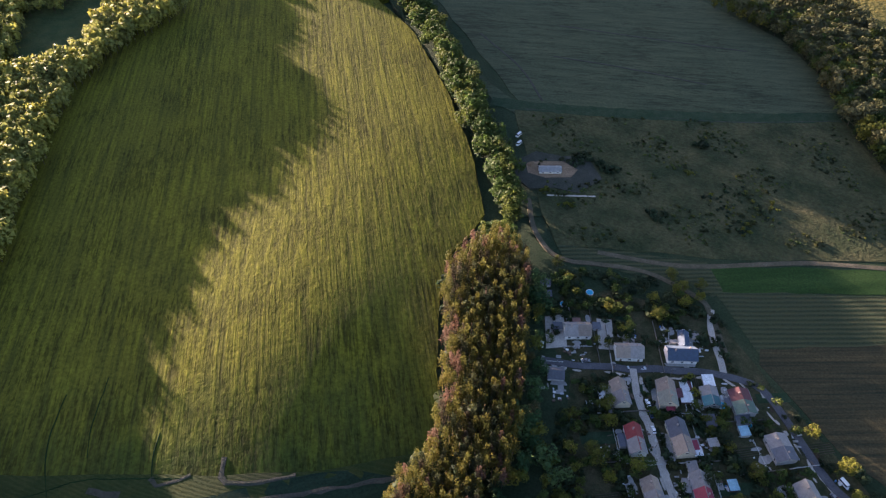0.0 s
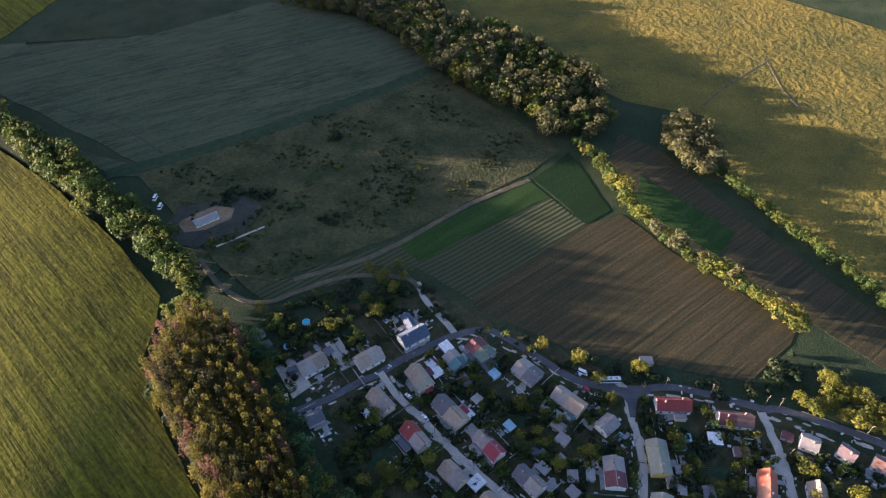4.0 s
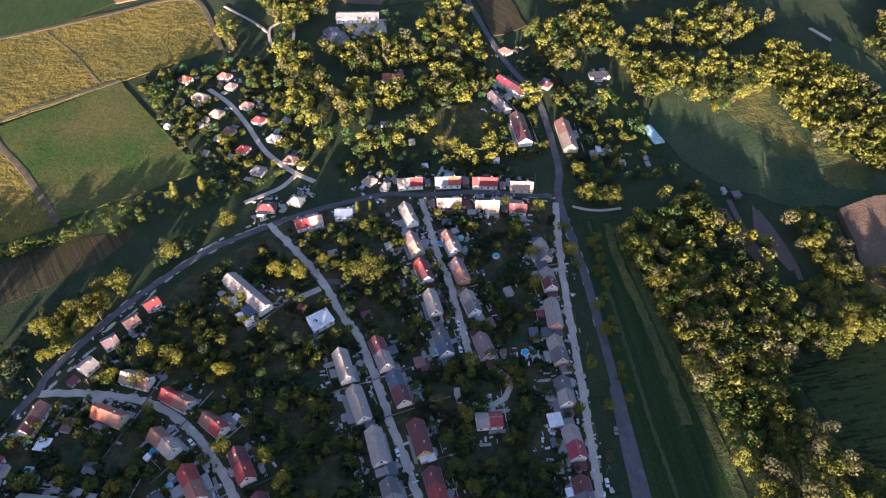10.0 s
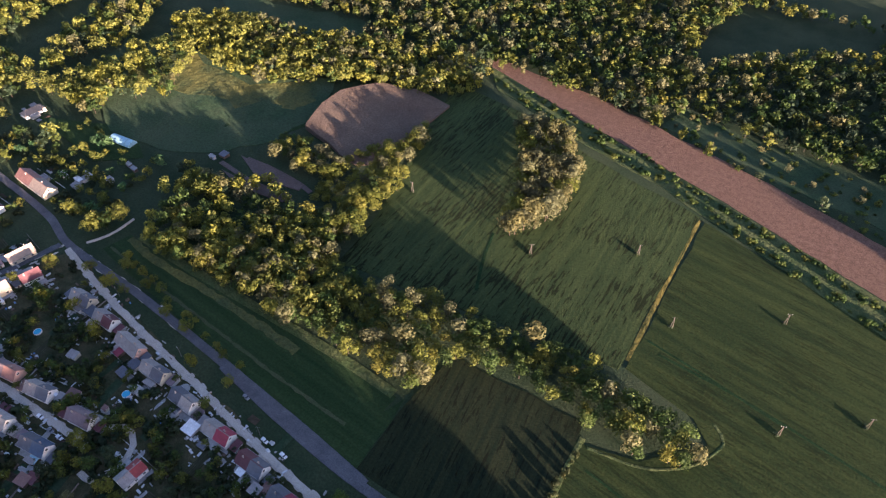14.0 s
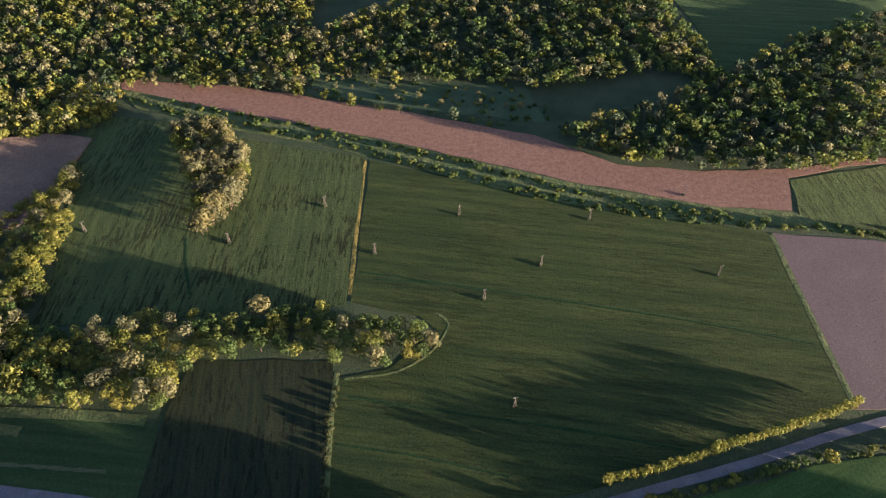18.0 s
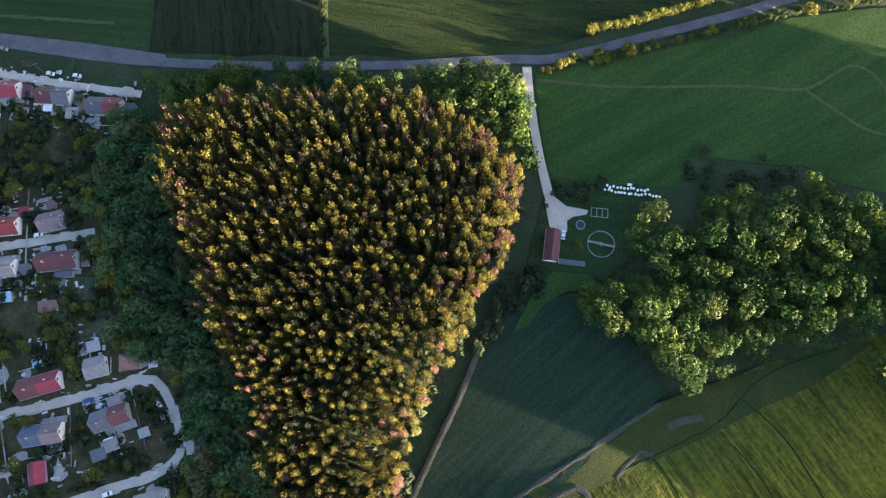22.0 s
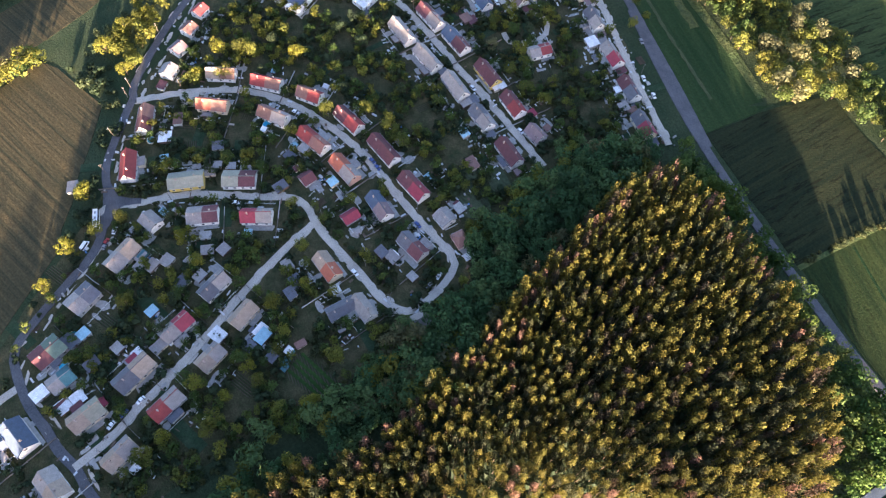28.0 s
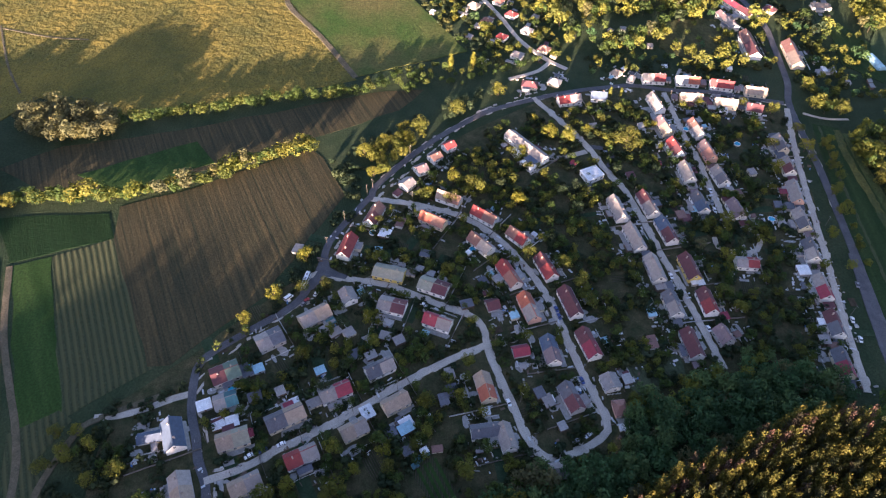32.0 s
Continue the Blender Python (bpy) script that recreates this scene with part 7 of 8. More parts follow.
for cx, cy, turn, a, b in list(FOOTPRINTS):
    if a < 7 or cx < -430 or annexes >= 34:
        continue
    for end in (-1, 1):
        u, v = end * (a + 2.3), shed_rng.uniform(-0.3, 0.3) * b
        x, y = cx + u * math.cos(turn) - v * math.sin(turn), cy + u * math.sin(turn) + v * math.cos(turn)
        if annexes < 34 and clear(x, y, 2.0) and shed_rng.random() < 0.7:
            shed(x, y, shed_rng.choice(("slate", "brown", "grey", "maroon", "slate", "mauve")), shed_rng.uniform(3.4, 4.4), shed_rng.uniform(4, 6), shed_rng.uniform(2.5, 3.1), turn)
            FOOTPRINTS.append((x, y, turn, 2.2, 2.8))
            annexes += 1

# worn paving about the houses and along the lanes, broken into odd pieces
paving_rng = random.Random(404)


def paving(name, material, label, spots):
    bm = bmesh.new()
    for n, (x, y, turn, p, q) in enumerate(spots):
        spin = Matrix.Translation((x, y, 0)) @ Matrix.Rotation(turn, 4, "Z")
        corners = [spin @ Vector((p * math.cos(k) * paving_rng.uniform(0.75, 1.25), q * math.sin(k) * paving_rng.uniform(0.75, 1.25), 0)) for k in (0.5, 1.1, 2.0, 2.7, 3.6, 4.3, 5.2, 5.8)]
        z = 0.21 + 0.004 * (n % 40)
        low, top = ([bm.verts.new((c.x, c.y, h)) for c in corners] for h in (0.0, z))
        bm.faces.new(top)
        for k in range(8):
            bm.faces.new((low[k], low[(k + 1) % 8], top[(k + 1) % 8], top[k]))
    bmesh.ops.recalc_face_normals(bm, faces=bm.faces)
    tagged(part(name, bm, material, None), label, "paving", kind="stuff")


near_houses = []
for cx, cy, turn, a, b in list(FOOTPRINTS):
    if a > 5 and -430 < cx < -30:
        for _ in range(5):
            u, v = paving_rng.uniform(-1, 1) * (a + 2), paving_rng.choice((-1, 1)) * (b + paving_rng.uniform(0.2, 4.5))
            x, y = cx + u * math.cos(turn) - v * math.sin(turn), cy + u * math.sin(turn) + v * math.cos(turn)
            if off_lane(x, y, 4.0) and paving_rng.random() < 0.75:
                near_houses.append((x, y, turn + paving_rng.choice((0, math.pi / 2)), paving_rng.uniform(1.6, 4.2), paving_rng.uniform(1.0, 2.4)))
paving("yard_paving", M_SLAB, "worn concrete and trodden earth about the houses", near_houses)
beside_lanes = []
for p, q in zip(PAVED, PAVED[1:]):
    d = q - p
    if 0 < d.length < 30 and p.x > -400:
        for _ in range(max(1, int(d.length / 6))):
            k, side = paving_rng.random(), paving_rng.choice((-1, 1))
            w = p.lerp(q, k) + Vector((-d.y, d.x)).normalized() * side * paving_rng.uniform(1.5, 2.3)
            beside_lanes.append((w.x, w.y, math.atan2(d.y, d.x), paving_rng.uniform(1.5, 4.0), paving_rng.uniform(0.5, 1.1)))
paving("lane_shoulder", m_gravel, "trodden gravel bays along the lane edges", beside_lanes)

# fences and hedged strips between the garden plots
M_BOARD = plain("weathered_fence", (0.2, 0.18, 0.16), 0.9, vary=0.3, size=1.2)
M_WALLING = plain("garden_wall", (0.42, 0.41, 0.4), 0.9, vary=0.22, size=1.5)
fence_rng = random.Random(55)


def open_run(x, y, way, most):
    """How far a straight line runs from a place before it meets a lane or a building."""
    run = 0.0
    while run < most:
        px, py = x + math.cos(way) * (run + 1.5), y + math.sin(way) * (run + 1.5)
        if not clear(px, py, 0.6):
            break
        run += 1.5
    return run


def boundary(x, y, way, run):
    """A garden boundary: a board fence on posts, or a low wall with piers."""
    walled = fence_rng.random() < 0.3
    root = tagged(new("garden_wall" if walled else "board_fence"), "low grey rendered garden wall between plots" if walled else "weathered board fence between garden plots", "wall" if walled else "fence", "boundaries of the gardens")
    root.matrix_basis = pose(x, y, 0, 0, 0, math.degrees(way))
    n, half, tall = max(2, int(run / 2.2)), 0.12 if walled else 0.04, 0.8 if walled else 1.2
    for piece, lo, hi, thick, material in (("panel", -0.1, tall, half, M_WALLING if walled else M_BOARD), ("coping", tall + 0.01, tall + 0.1, half + 0.05, M_WALLING if walled else M_POST)):
        bm = bmesh.new()
        sway = [fence_rng.uniform(-0.07, 0.07) for _ in range(n + 1)] if piece == "panel" else sway
        ends = [[bm.verts.new((run * i / n, y0 + sway[i], z0 + (sway[i] if z0 > 0 else 0))) for y0, z0 in ((-thick, lo), (thick, lo), (thick, hi), (-thick, hi))] for i in range(n + 1)]
        for p, q in zip(ends, ends[1:]):
            for i in range(4):
                bm.faces.new((p[i], q[i], q[(i + 1) % 4], p[(i + 1) % 4]))
        bm.faces.new(ends[0][::-1]), bm.faces.new(ends[-1])
        bmesh.ops.recalc_face_normals(bm, faces=bm.faces)
        part(piece, bm, material, root)


plots = 0
for cx, cy, turn, a, b in list(FOOTPRINTS):
    if a < 7.5 or cx < -430 or cx > -40 or plots > 150:
        continue
    for side in (-1, 1):
        way = turn + side * math.pi / 2
        ex, ey = cx + (a + 1.2) * math.cos(turn), cy + (a + 1.2) * math.sin(turn)
        run = open_run(ex, ey, way, fence_rng.uniform(12, 24))
        if run > 6:
            boundary(ex, ey, way, run)
            plots += 1
        bx, by = cx + math.cos(way) * (b + 3), cy + math.sin(way) * (b + 3)
        deep = open_run(bx, by, way, 18)
        if deep > 7:
            u = fence_rng.uniform(-0.5, 0.5) * a
            wide, long = fence_rng.uniform(1.6, 3.4), deep / 2 - 0.5
            mx, my = bx + math.cos(way) * deep / 2 + u * math.cos(turn), by + math.sin(way) * deep / 2 + u * math.sin(turn)
            bm = bmesh.new()
            box(bm, -long, -wide, -0.1, long, wide, 0.21 + 0.004 * (plots % 30))
            tilled = fence_rng.random() < 0.55
            strip = tagged(part("vegetable_strip" if tilled else "turf_strip", bm, m_strip if tilled else m_turf, None), "tilled vegetable strip behind a house" if tilled else "strip of short garden turf behind a house", "garden bed" if tilled else "lawn", "strips of garden ground")
            strip.matrix_basis = pose(mx, my, 0, 0, 0, math.degrees(way))
            plots += 1

# loose boards, pots, tools and rubble about the yards, too many to tell apart
litter_rng = random.Random(303)
for name, material, label, amount in (("yard_litter", M_TARP, "pale boards, sheets and pots about the yards", 1250), ("yard_rubble", M_SLAB, "grey rubble, blocks and slabs about the yards", 1250), ("yard_timber", WALLS["wood"], "weathered timber and brushwood about the yards", 420)):
    bm = bmesh.new()
    for _ in range(amount):
        cx, cy, turn, a, b = litter_rng.choice(FOOTPRINTS)
        if cx < -430 or cx > -30:
            continue
        u, v = litter_rng.uniform(-1.1, 1.1) * (a + 2), litter_rng.choice((-1, 1)) * (b + litter_rng.uniform(0.3, 9))
        x, y = cx + u * math.cos(turn) - v * math.sin(turn), cy + u * math.sin(turn) + v * math.cos(turn)
        if not clear(x, y, 0.5):
            continue
        long, wide, high, way = litter_rng.uniform(0.25, 1.5), litter_rng.uniform(0.15, 0.6), litter_rng.uniform(0.3, 0.9), turn + litter_rng.choice((0, math.pi / 2)) + litter_rng.uniform(-0.3, 0.3)
        spin = Matrix.Translation((x, y, 0)) @ Matrix.Rotation(way, 4, "Z")
        for corner in box(bm, -long, -wide, 0.0, long, wide, high):
            corner.co = spin @ corner.co
    tagged(part(name, bm, material, None), label, "litter", kind="stuff")

# flat-roofed buildings
def block(corner_pts, height, roof, walls, name, label, category, group):
    """A flat-roofed building over a four-cornered plan, with a parapet."""
    root = tagged(new(name), label, category, group)
    cx, cy = (sum(p[i] for p in corner_pts) / 4 for i in (0, 1))
    root.location = (cx, cy, 0)
    ring = [Vector((x - cx, y - cy)) for x, y in corner_pts]
    for piece, grow, z0, z1, mat in (("wall", 0.0, -0.2, height, WALLS[walls]), ("roof", 0.35, height + 0.01, height + 0.3, ROOFS[roof]), ("parapet", -0.6, height + 0.31, height + 0.42, ROOFS[roof])):
        bm = bmesh.new()
        v = [[bm.verts.new((*(q + q.normalized() * grow), z)) for q in ring] for z in (z0, z1)]
        bm.faces.new(v[1]), bm.faces.new(v[0][::-1])
        for i in range(4):
            bm.faces.new((v[0][i], v[0][(i + 1) % 4], v[1][(i + 1) % 4], v[1][i]))
        bmesh.ops.recalc_face_normals(bm, faces=bm.faces)
        part(piece, bm, mat, root)
    for i in range(4):
        a, b = ring[i], ring[(i + 1) % 4]
        way = math.degrees(math.atan2(b.y - a.y, b.x - a.x))
        n = max(1, int((b - a).length / 4))
        for k in range(n):
            q = a + (b - a) * (k + 0.5) / n
            out = q.normalized() * 0.03
            window(root, q.x + out.x, q.y + out.y, height * 0.55, way)
    FOOTPRINTS.append((cx, cy, 0, 8, 8))


block([(-309.9, 33.9), (-315.4, 44.9), (-306.2, 49.1), (-299.7, 38.0)], 3.8, "white", "white", "shop", "flat white-roofed shop beside the lane", "shop", "shops")
block([(-322.4, -2.4), (-329.2, 7.8), (-320.2, 11.8), (-314.7, 1.7)], 3.8, "blue", "white", "school_wing", "dark blue flat-roofed wing of the school", "school", "school buildings")
block([(-319.1, -5.2), (-321.9, -0.1), (-314.7, 7.4), (-310.9, 1.2)], 3.0, "white", "white", "school_wing", "white flat-roofed wing of the school", "school", "school buildings")
block([(-330.4, -10.4), (-333.2, -6.8), (-327.5, -3.1), (-323.6, -6.3)], 3.0, "white", "white", "school_wing", "white flat-roofed store beside the school", "school", "school buildings")

# pools
def pool(x, y, radius):
    root = tagged(new("garden_pool"), "round blue above-ground pool on garden grass", "pool", "garden pools")
    root.location = (x, y, 0)
    bm = bmesh.new()
    for r0, r1, z0, z1 in ((radius, radius, 0.0, 1.1), (radius, radius - 0.12, 1.1, 1.1), (radius - 0.12, radius - 0.12, 1.1, 0.9)):
        lo = [bm.verts.new((r0 * math.cos(6.2832 * i / 20), r0 * math.sin(6.2832 * i / 20), z0)) for i in range(20)]
        hi = [bm.verts.new((r1 * math.cos(6.2832 * i / 20), r1 * math.sin(6.2832 * i / 20), z1)) for i in range(20)]
        for i in range(20):
            bm.faces.new((lo[i], lo[(i + 1) % 20], hi[(i + 1) % 20], hi[i]))
    part("rim", bm, WALLS["white"], root)
    bm = bmesh.new()
    bmesh.ops.create_circle(bm, cap_ends=True, segments=20, radius=radius - 0.13, matrix=Matrix.Translation((0, 0, 0.95)))
    part("water", bm, M_POOL, root)


for x, y in [(-145, -161), (-158, -155), (-254, -99), (-344, 149), (-270, 149), (-360, 117), (-241, -39)] + [(-51, -191), (-62, -206)]:
    pool(x, y, 2.2)

# ---- vehicles ----
PAINT = {"white": plain("white_paint", (0.75, 0.76, 0.78), 0.3, vary=0.04), "blue": plain("blue_paint", (0.04, 0.07, 0.22), 0.3, vary=0.04), "red": plain("red_paint", (0.35, 0.03, 0.03), 0.3, vary=0.04), "grey": plain("grey_paint", (0.2, 0.2, 0.22), 0.3, vary=0.04)}


def car(x, y, turn, paint="white", kind="car"):
    length, width, height, nose, tail = {"car": (4.3, 1.75, 1.45, 1.15, 0.7), "van": (5.4, 2.0, 2.3, 0.9, 0.05), "bus": (11.0, 2.5, 3.1, 0.1, 0.05)}[kind]
    text = {"car": "%s parked car" % paint + " on the roadside", "van": "%s parked delivery van" % paint + " on rough ground", "bus": "long white bus parked at the road junction"}[kind]
    root = tagged(new(kind), text, kind, "parked vehicles")
    root.matrix_basis = pose(0, 0, 0.62 if kind != "van" else 0.45) @ pose(*lay(x, y), 0, 0, turn)
    a, b = length / 2, width / 2
    waist = 0.85 if kind == "car" else 1.1
    bm = bmesh.new()
    v = box(bm, -a, -b, 0.3, a, b, waist)
    bmesh.ops.bevel(bm, geom=bm.edges[:], offset=0.12, segments=1, affect="EDGES")
    part("body", bm, PAINT[paint], root)
    bm = bmesh.new()
    v = box(bm, -a + tail, -b + 0.08, waist + 0.01, a - nose, b - 0.08, height - 0.12)
    for i in (4, 7):
        v[i].co.x += 0.35 if kind == "car" else 0.03
    for i in (5, 6):
        v[i].co.x -= 0.55 if kind == "car" else 0.2
    part("window_band", bm, M_GLASS, root)
    bm = bmesh.new()
    box(bm, -a + tail + (0.3 if kind == "car" else 0.0), -b + 0.06, height - 0.11, a - nose - (0.5 if kind == "car" else 0.1), b - 0.06, height)
    bmesh.ops.bevel(bm, geom=bm.edges[:], offset=0.05, segments=1, affect="EDGES")
    part("roof", bm, PAINT[paint], root)

    def tyre(bm):
        bmesh.ops.create_cone(bm, cap_ends=True, segments=12, radius1=0.32, radius2=0.32, depth=0.22, matrix=Matrix.Rotation(radians(90), 4, "X"))
    for sx in (-1, 1):
        for sy in (-1, 1):
            hung("wheel", shared("wheel", tyre, M_RUBBER), root, sx * a * 0.62, sy * (b - 0.1), 0.32)
    for sy in (-1, 1):
        hung("headlight", shared("headlight", lambda bm: box(bm, -0.04, -0.18, -0.09, 0.04, 0.18, 0.09), M_FRAME), root, a, sy * (b - 0.35), 0.62)
    if kind == "bus":
        for i in range(3):
            bm = bmesh.new()
            box(bm, -3.5 + 3 * i, -0.5, height + 0.01, -2.3 + 3 * i, 0.5, height + 0.14)
            part("roof_hatch", bm, PAINT["grey"], root)


def parked(paint, places, kind="car"):
    for x, y in places:
        q = min(range(1, len(PAVED)), key=lambda i: (PAVED[i].x - x) ** 2 + (PAVED[i].y - y) ** 2)
        d = PAVED[q] - PAVED[q - 1] if (PAVED[q] - PAVED[q - 1]).length < 9 else PAVED[q - 1] - PAVED[q - 2]
        car(x, y, math.degrees(math.atan2(d.y, d.x)), paint, kind)


parked("white", [(-116, -132), (-110, -146), (-122, 13), (-139, -24), (-192, 168), (-179, 167), (-222, 75), (-185, 87), (-295, 117), (-277, 115), (-345, 111), (-243, -22), (-199, -67), (-206, -127)])
parked("blue", [(-113, -140), (-197, 6), (-192, 7), (-152, 14)])
parked("grey", [(-217, 181), (-284, 115), (-199, -133), (-332, 55), (-74, -158), (-119, 7)])
parked("red", [(-201, -132), (-322, 90)])
parked("white", [(-203, -142), (-299, 129)], "van")
parked("white", [(-215, -134)], "bus")
for x, y in [(30, -334), (26, -324)]:
    car(x, y, 75, "white", "van")
car(*[(-49, -158)][0], 100, "white")
car(*[(54, 90)][0], 82, "white")

# ---- poles ----
def pole_bmesh(bm, height=8.5):
    bmesh.ops.create_cone(bm, cap_ends=True, segments=8, radius1=0.13, radius2=0.09, depth=height + 0.4, matrix=Matrix.Translation((0, 0, height / 2 - 0.2)))


def utility_pole(x, y, turn):
    root = tagged(new("utility_pole"), "pale timber utility pole beside a lane", "pole", "utility poles")
    root.matrix_basis = pose(x, y, 0, 0, 0, turn)
    hung("post", shared("post", pole_bmesh, M_POST), root, 0, 0, 0)
    hung("crossarm", shared("crossarm", lambda bm: box(bm, -0.9, -0.07, -0.07, 0.9, 0.07, 0.07), M_STEEL), root, 0, 0.2, 7.9)
    for x in (-0.75, 0.0, 0.75):
        hung("insulator", shared("insulator", lambda bm: box(bm, -0.06, -0.06, 0.0, 0.06, 0.06, 0.22), M_FRAME), root, x, 0.2, 7.98)
    hung("lamp_arm", shared("lamp_arm", lambda bm: box(bm, -0.06, -1.6, -0.05, 0.06, 0.0, 0.05), M_STEEL), root, 0, 0, 6.6)


pole_rng = random.Random(4)
for line in ([(-288, -105), (-283, -76), (-274, -45), (-255, -22), (-229, -3), (-198, 9), (-160, 17), (-137, 26)], [(-174, -29), (-140, -18), (-119, -13)], [(-165, -41), (-146, -79), (-133, -100), (-119, -123), (-99, -151)], [(-290, 66), (-246, 75), (-208, 84), (-174, 90)], [(-396, 113), (-357, 118), (-314, 123)],
             [(-328, 191), (-265, 181), (-196, 169)], [(-213, -97), (-207, -78), (-195, -56)], [(-117, -167), (-89, -157)], [(-328, -79), (-294, -102), (-264, -117), (-242, -125)]):
    for q in smooth_line(line, 38):
        utility_pole(q.x, q.y, pole_rng.uniform(0, 180))


def pylon(x, y, turn):
    """A timber A-frame pole of the overhead line with a crossarm."""
    root = tagged(new("line_pylon"), "slim A-frame power line support in a field", "pylon", "power line supports")
    root.matrix_basis = pose(x, y, 0, 0, 0, turn)
    for side in (-1, 1):
        leg = hung("leg", shared("leg", lambda bm: pole_bmesh(bm, 9.0), M_POST), root, side * 0.75, 0, 0)
        leg.matrix_basis = leg.matrix_basis @ pose(0, 0, 0, 0, -side * 4.6, 0)
    hung("crossarm", shared("long_crossarm", lambda bm: box(bm, -1.3, -0.08, -0.08, 1.3, 0.08, 0.08), M_STEEL), root, 0, 0, 8.7)
    hung("brace", shared("brace", lambda bm: box(bm, -0.7, -0.06, -0.06, 0.7, 0.06, 0.06), M_STEEL), root, 0, 0, 5.0)
    for x in (-1.15, 0, 1.15):
        hung("insulator", shared("insulator", lambda bm: box(bm, -0.06, -0.06, 0.0, 0.06, 0.06, 0.22), M_FRAME), root, x, 0, 8.78)


for x, y in [(3, 381), (89, 378), (53, 335), (17, 307), (30, 234), (-50, 344), (-143, 352), (-87, 388), (-238, 361), (160, 328), (158, 404)]:
    pylon(x, y, 20)
    tree("pylon_bush", "bush", x - 0.6, y + 0.5, 1.5, L_DARK, "dark low bush at the foot of a power line support", "bushes under the line supports", pole_rng, 1.7, 60)

# ---- the treatment works ----
WORKS = "treatment works"
house([(49.4, 92.0), (47.5, 77.2)], "maroon", 6.8, ridge=6.0, eave=3.2, name="works_building", group=WORKS, label="maroon-roofed works building with a white gable", chimneys=0)


def tank(x, y, radius, bridge, label):
    root = tagged(new("settling_tank"), label, "tank", WORKS)
    root.location = (x, y, 0)
    bm = bmesh.new()
    n = 40
    prof = ((radius, 0.0), (radius, 1.0), (radius - 0.35, 1.0), (radius - 0.35, 0.5))
    rings = [[bm.verts.new((r * math.cos(6.28319 * i / n), r * math.sin(6.28319 * i / n), z)) for i in range(n)] for r, z in prof]
    for p, q in zip(rings, rings[1:]):
        for i in range(n):
            bm.faces.new((p[i], p[(i + 1) % n], q[(i + 1) % n], q[i]))
    part("rim_wall", bm, M_CONCRETE, root)
    bm = bmesh.new()
    bmesh.ops.create_circle(bm, cap_ends=True, segments=n, radius=radius - 0.36, matrix=Matrix.Translation((0, 0, 0.6)))
    part("water", bm, M_SLUDGE, root)
    if bridge:
        bm = bmesh.new()
        box(bm, -radius, -0.5, 1.02, radius, 0.5, 1.2)
        part("walkway", bm, M_CONCRETE, root).rotation_euler.z = radians(-12)
        for side in (-0.5, 0.5):
            bm = bmesh.new()
            box(bm, -radius, side - 0.04, 2.1, radius, side + 0.04, 2.18)
            for i in range(9):
                x0 = -radius + 0.2 + i * (2 * radius - 0.4) / 8
                box(bm, x0 - 0.03, side - 0.03, 1.21, x0 + 0.03, side + 0.03, 2.09)
            part("handrail", bm, M_STEEL, root).rotation_euler.z = radians(-12)
        bm = bmesh.new()
        bmesh.ops.create_cone(bm, cap_ends=True, segments=16, radius1=0.9, radius2=0.9, depth=1.4, matrix=Matrix.Translation((0, 0, 0.9)))
        part("centre_well", bm, M_CONCRETE, root)


M_SLUDGE = plain("dark_water", (0.022, 0.02, 0.036), 0.45, vary=0.2, size=2.0)
tank(*[(71, 86)][0], 6.3, True, "round concrete settling tank with a walkway across")
tank(*[(62, 95)][0], 2.2, False, "small round concrete tank on the grass")
basin = tagged(new("open_basin"), "rectangular concrete basin with three bays", "basin", WORKS)
basin.matrix_basis = pose(*[(71, 101)][0], 0, 0, 0, -5)
bm = bmesh.new()
for a in ((-4, -2.2, -0.1, 4, -1.9, 0.7), (-4, 1.9, -0.1, 4, 2.2, 0.7), (-4, -1.9, -0.1, -3.7, 1.9, 0.7), (3.7, -1.9, -0.1, 4, 1.9, 0.7), (-1.4, -1.9, -0.1, -1.1, 1.9, 0.7), (1.1, -1.9, -0.1, 1.4, 1.9, 0.7)):
    box(bm, *a)
part("basin_wall", bm, M_CONCRETE, basin)
bm = bmesh.new()
box(bm, -3.69, -1.89, 0.0, 3.69, 1.89, 0.35)
part("water", bm, M_SLUDGE, basin)
block([(51.5, 78.8), (63.0, 77.6), (62.9, 75.3), (51.5, 76.4)], 1.2, "slate", "grey", "low_store", "low concrete store beside the works building", "store", WORKS)

# wrapped bales in two rows
M_WRAP = plain("white_wrap", (0.85, 0.86, 0.87), 0.35, vary=0.03)


def bale_bmesh(bm):
    bmesh.ops.create_cone(bm, cap_ends=True, segments=14, radius1=0.55, radius2=0.55, depth=1.1, matrix=Matrix.Translation((0, 0, 0.55)) @ Matrix.Rotation(radians(90), 4, "Y"))
    bmesh.ops.bevel(bm, geom=[e for e in bm.edges if len(e.link_faces) == 2 and any(len(f.verts) > 4 for f in e.link_faces)], offset=0.12, segments=2, affect="EDGES")


bale_rng = random.Random(6)
for (xa, ya), (xb, yb), n in ((*[(75, 114), (94, 112)], 13), (*[(74, 112), (99, 109)], 17), (*[(85, 115), (86, 115)], 2)):
    for i in range(n):
        k = i / max(1, n - 1)
        one = tagged(new("wrapped_bale", shared("bale", bale_bmesh, M_WRAP)), "round fodder bale in white plastic wrap", "bale", "rows of wrapped bales")
        one.matrix_basis = pose(xa + (xb - xa) * k + bale_rng.uniform(-0.35, 0.35), ya + (yb - ya) * k + bale_rng.uniform(-0.5, 0.5), 0.14, 0, 0, bale_rng.uniform(50, 130))

# plastic tunnel
tunnel = tagged(new("plastic_tunnel"), "long pale plastic growing tunnel on grass", "greenhouse", "greenhouses")
(xa, ya), (xb, yb) = [(-460, 291), (-440, 293)]
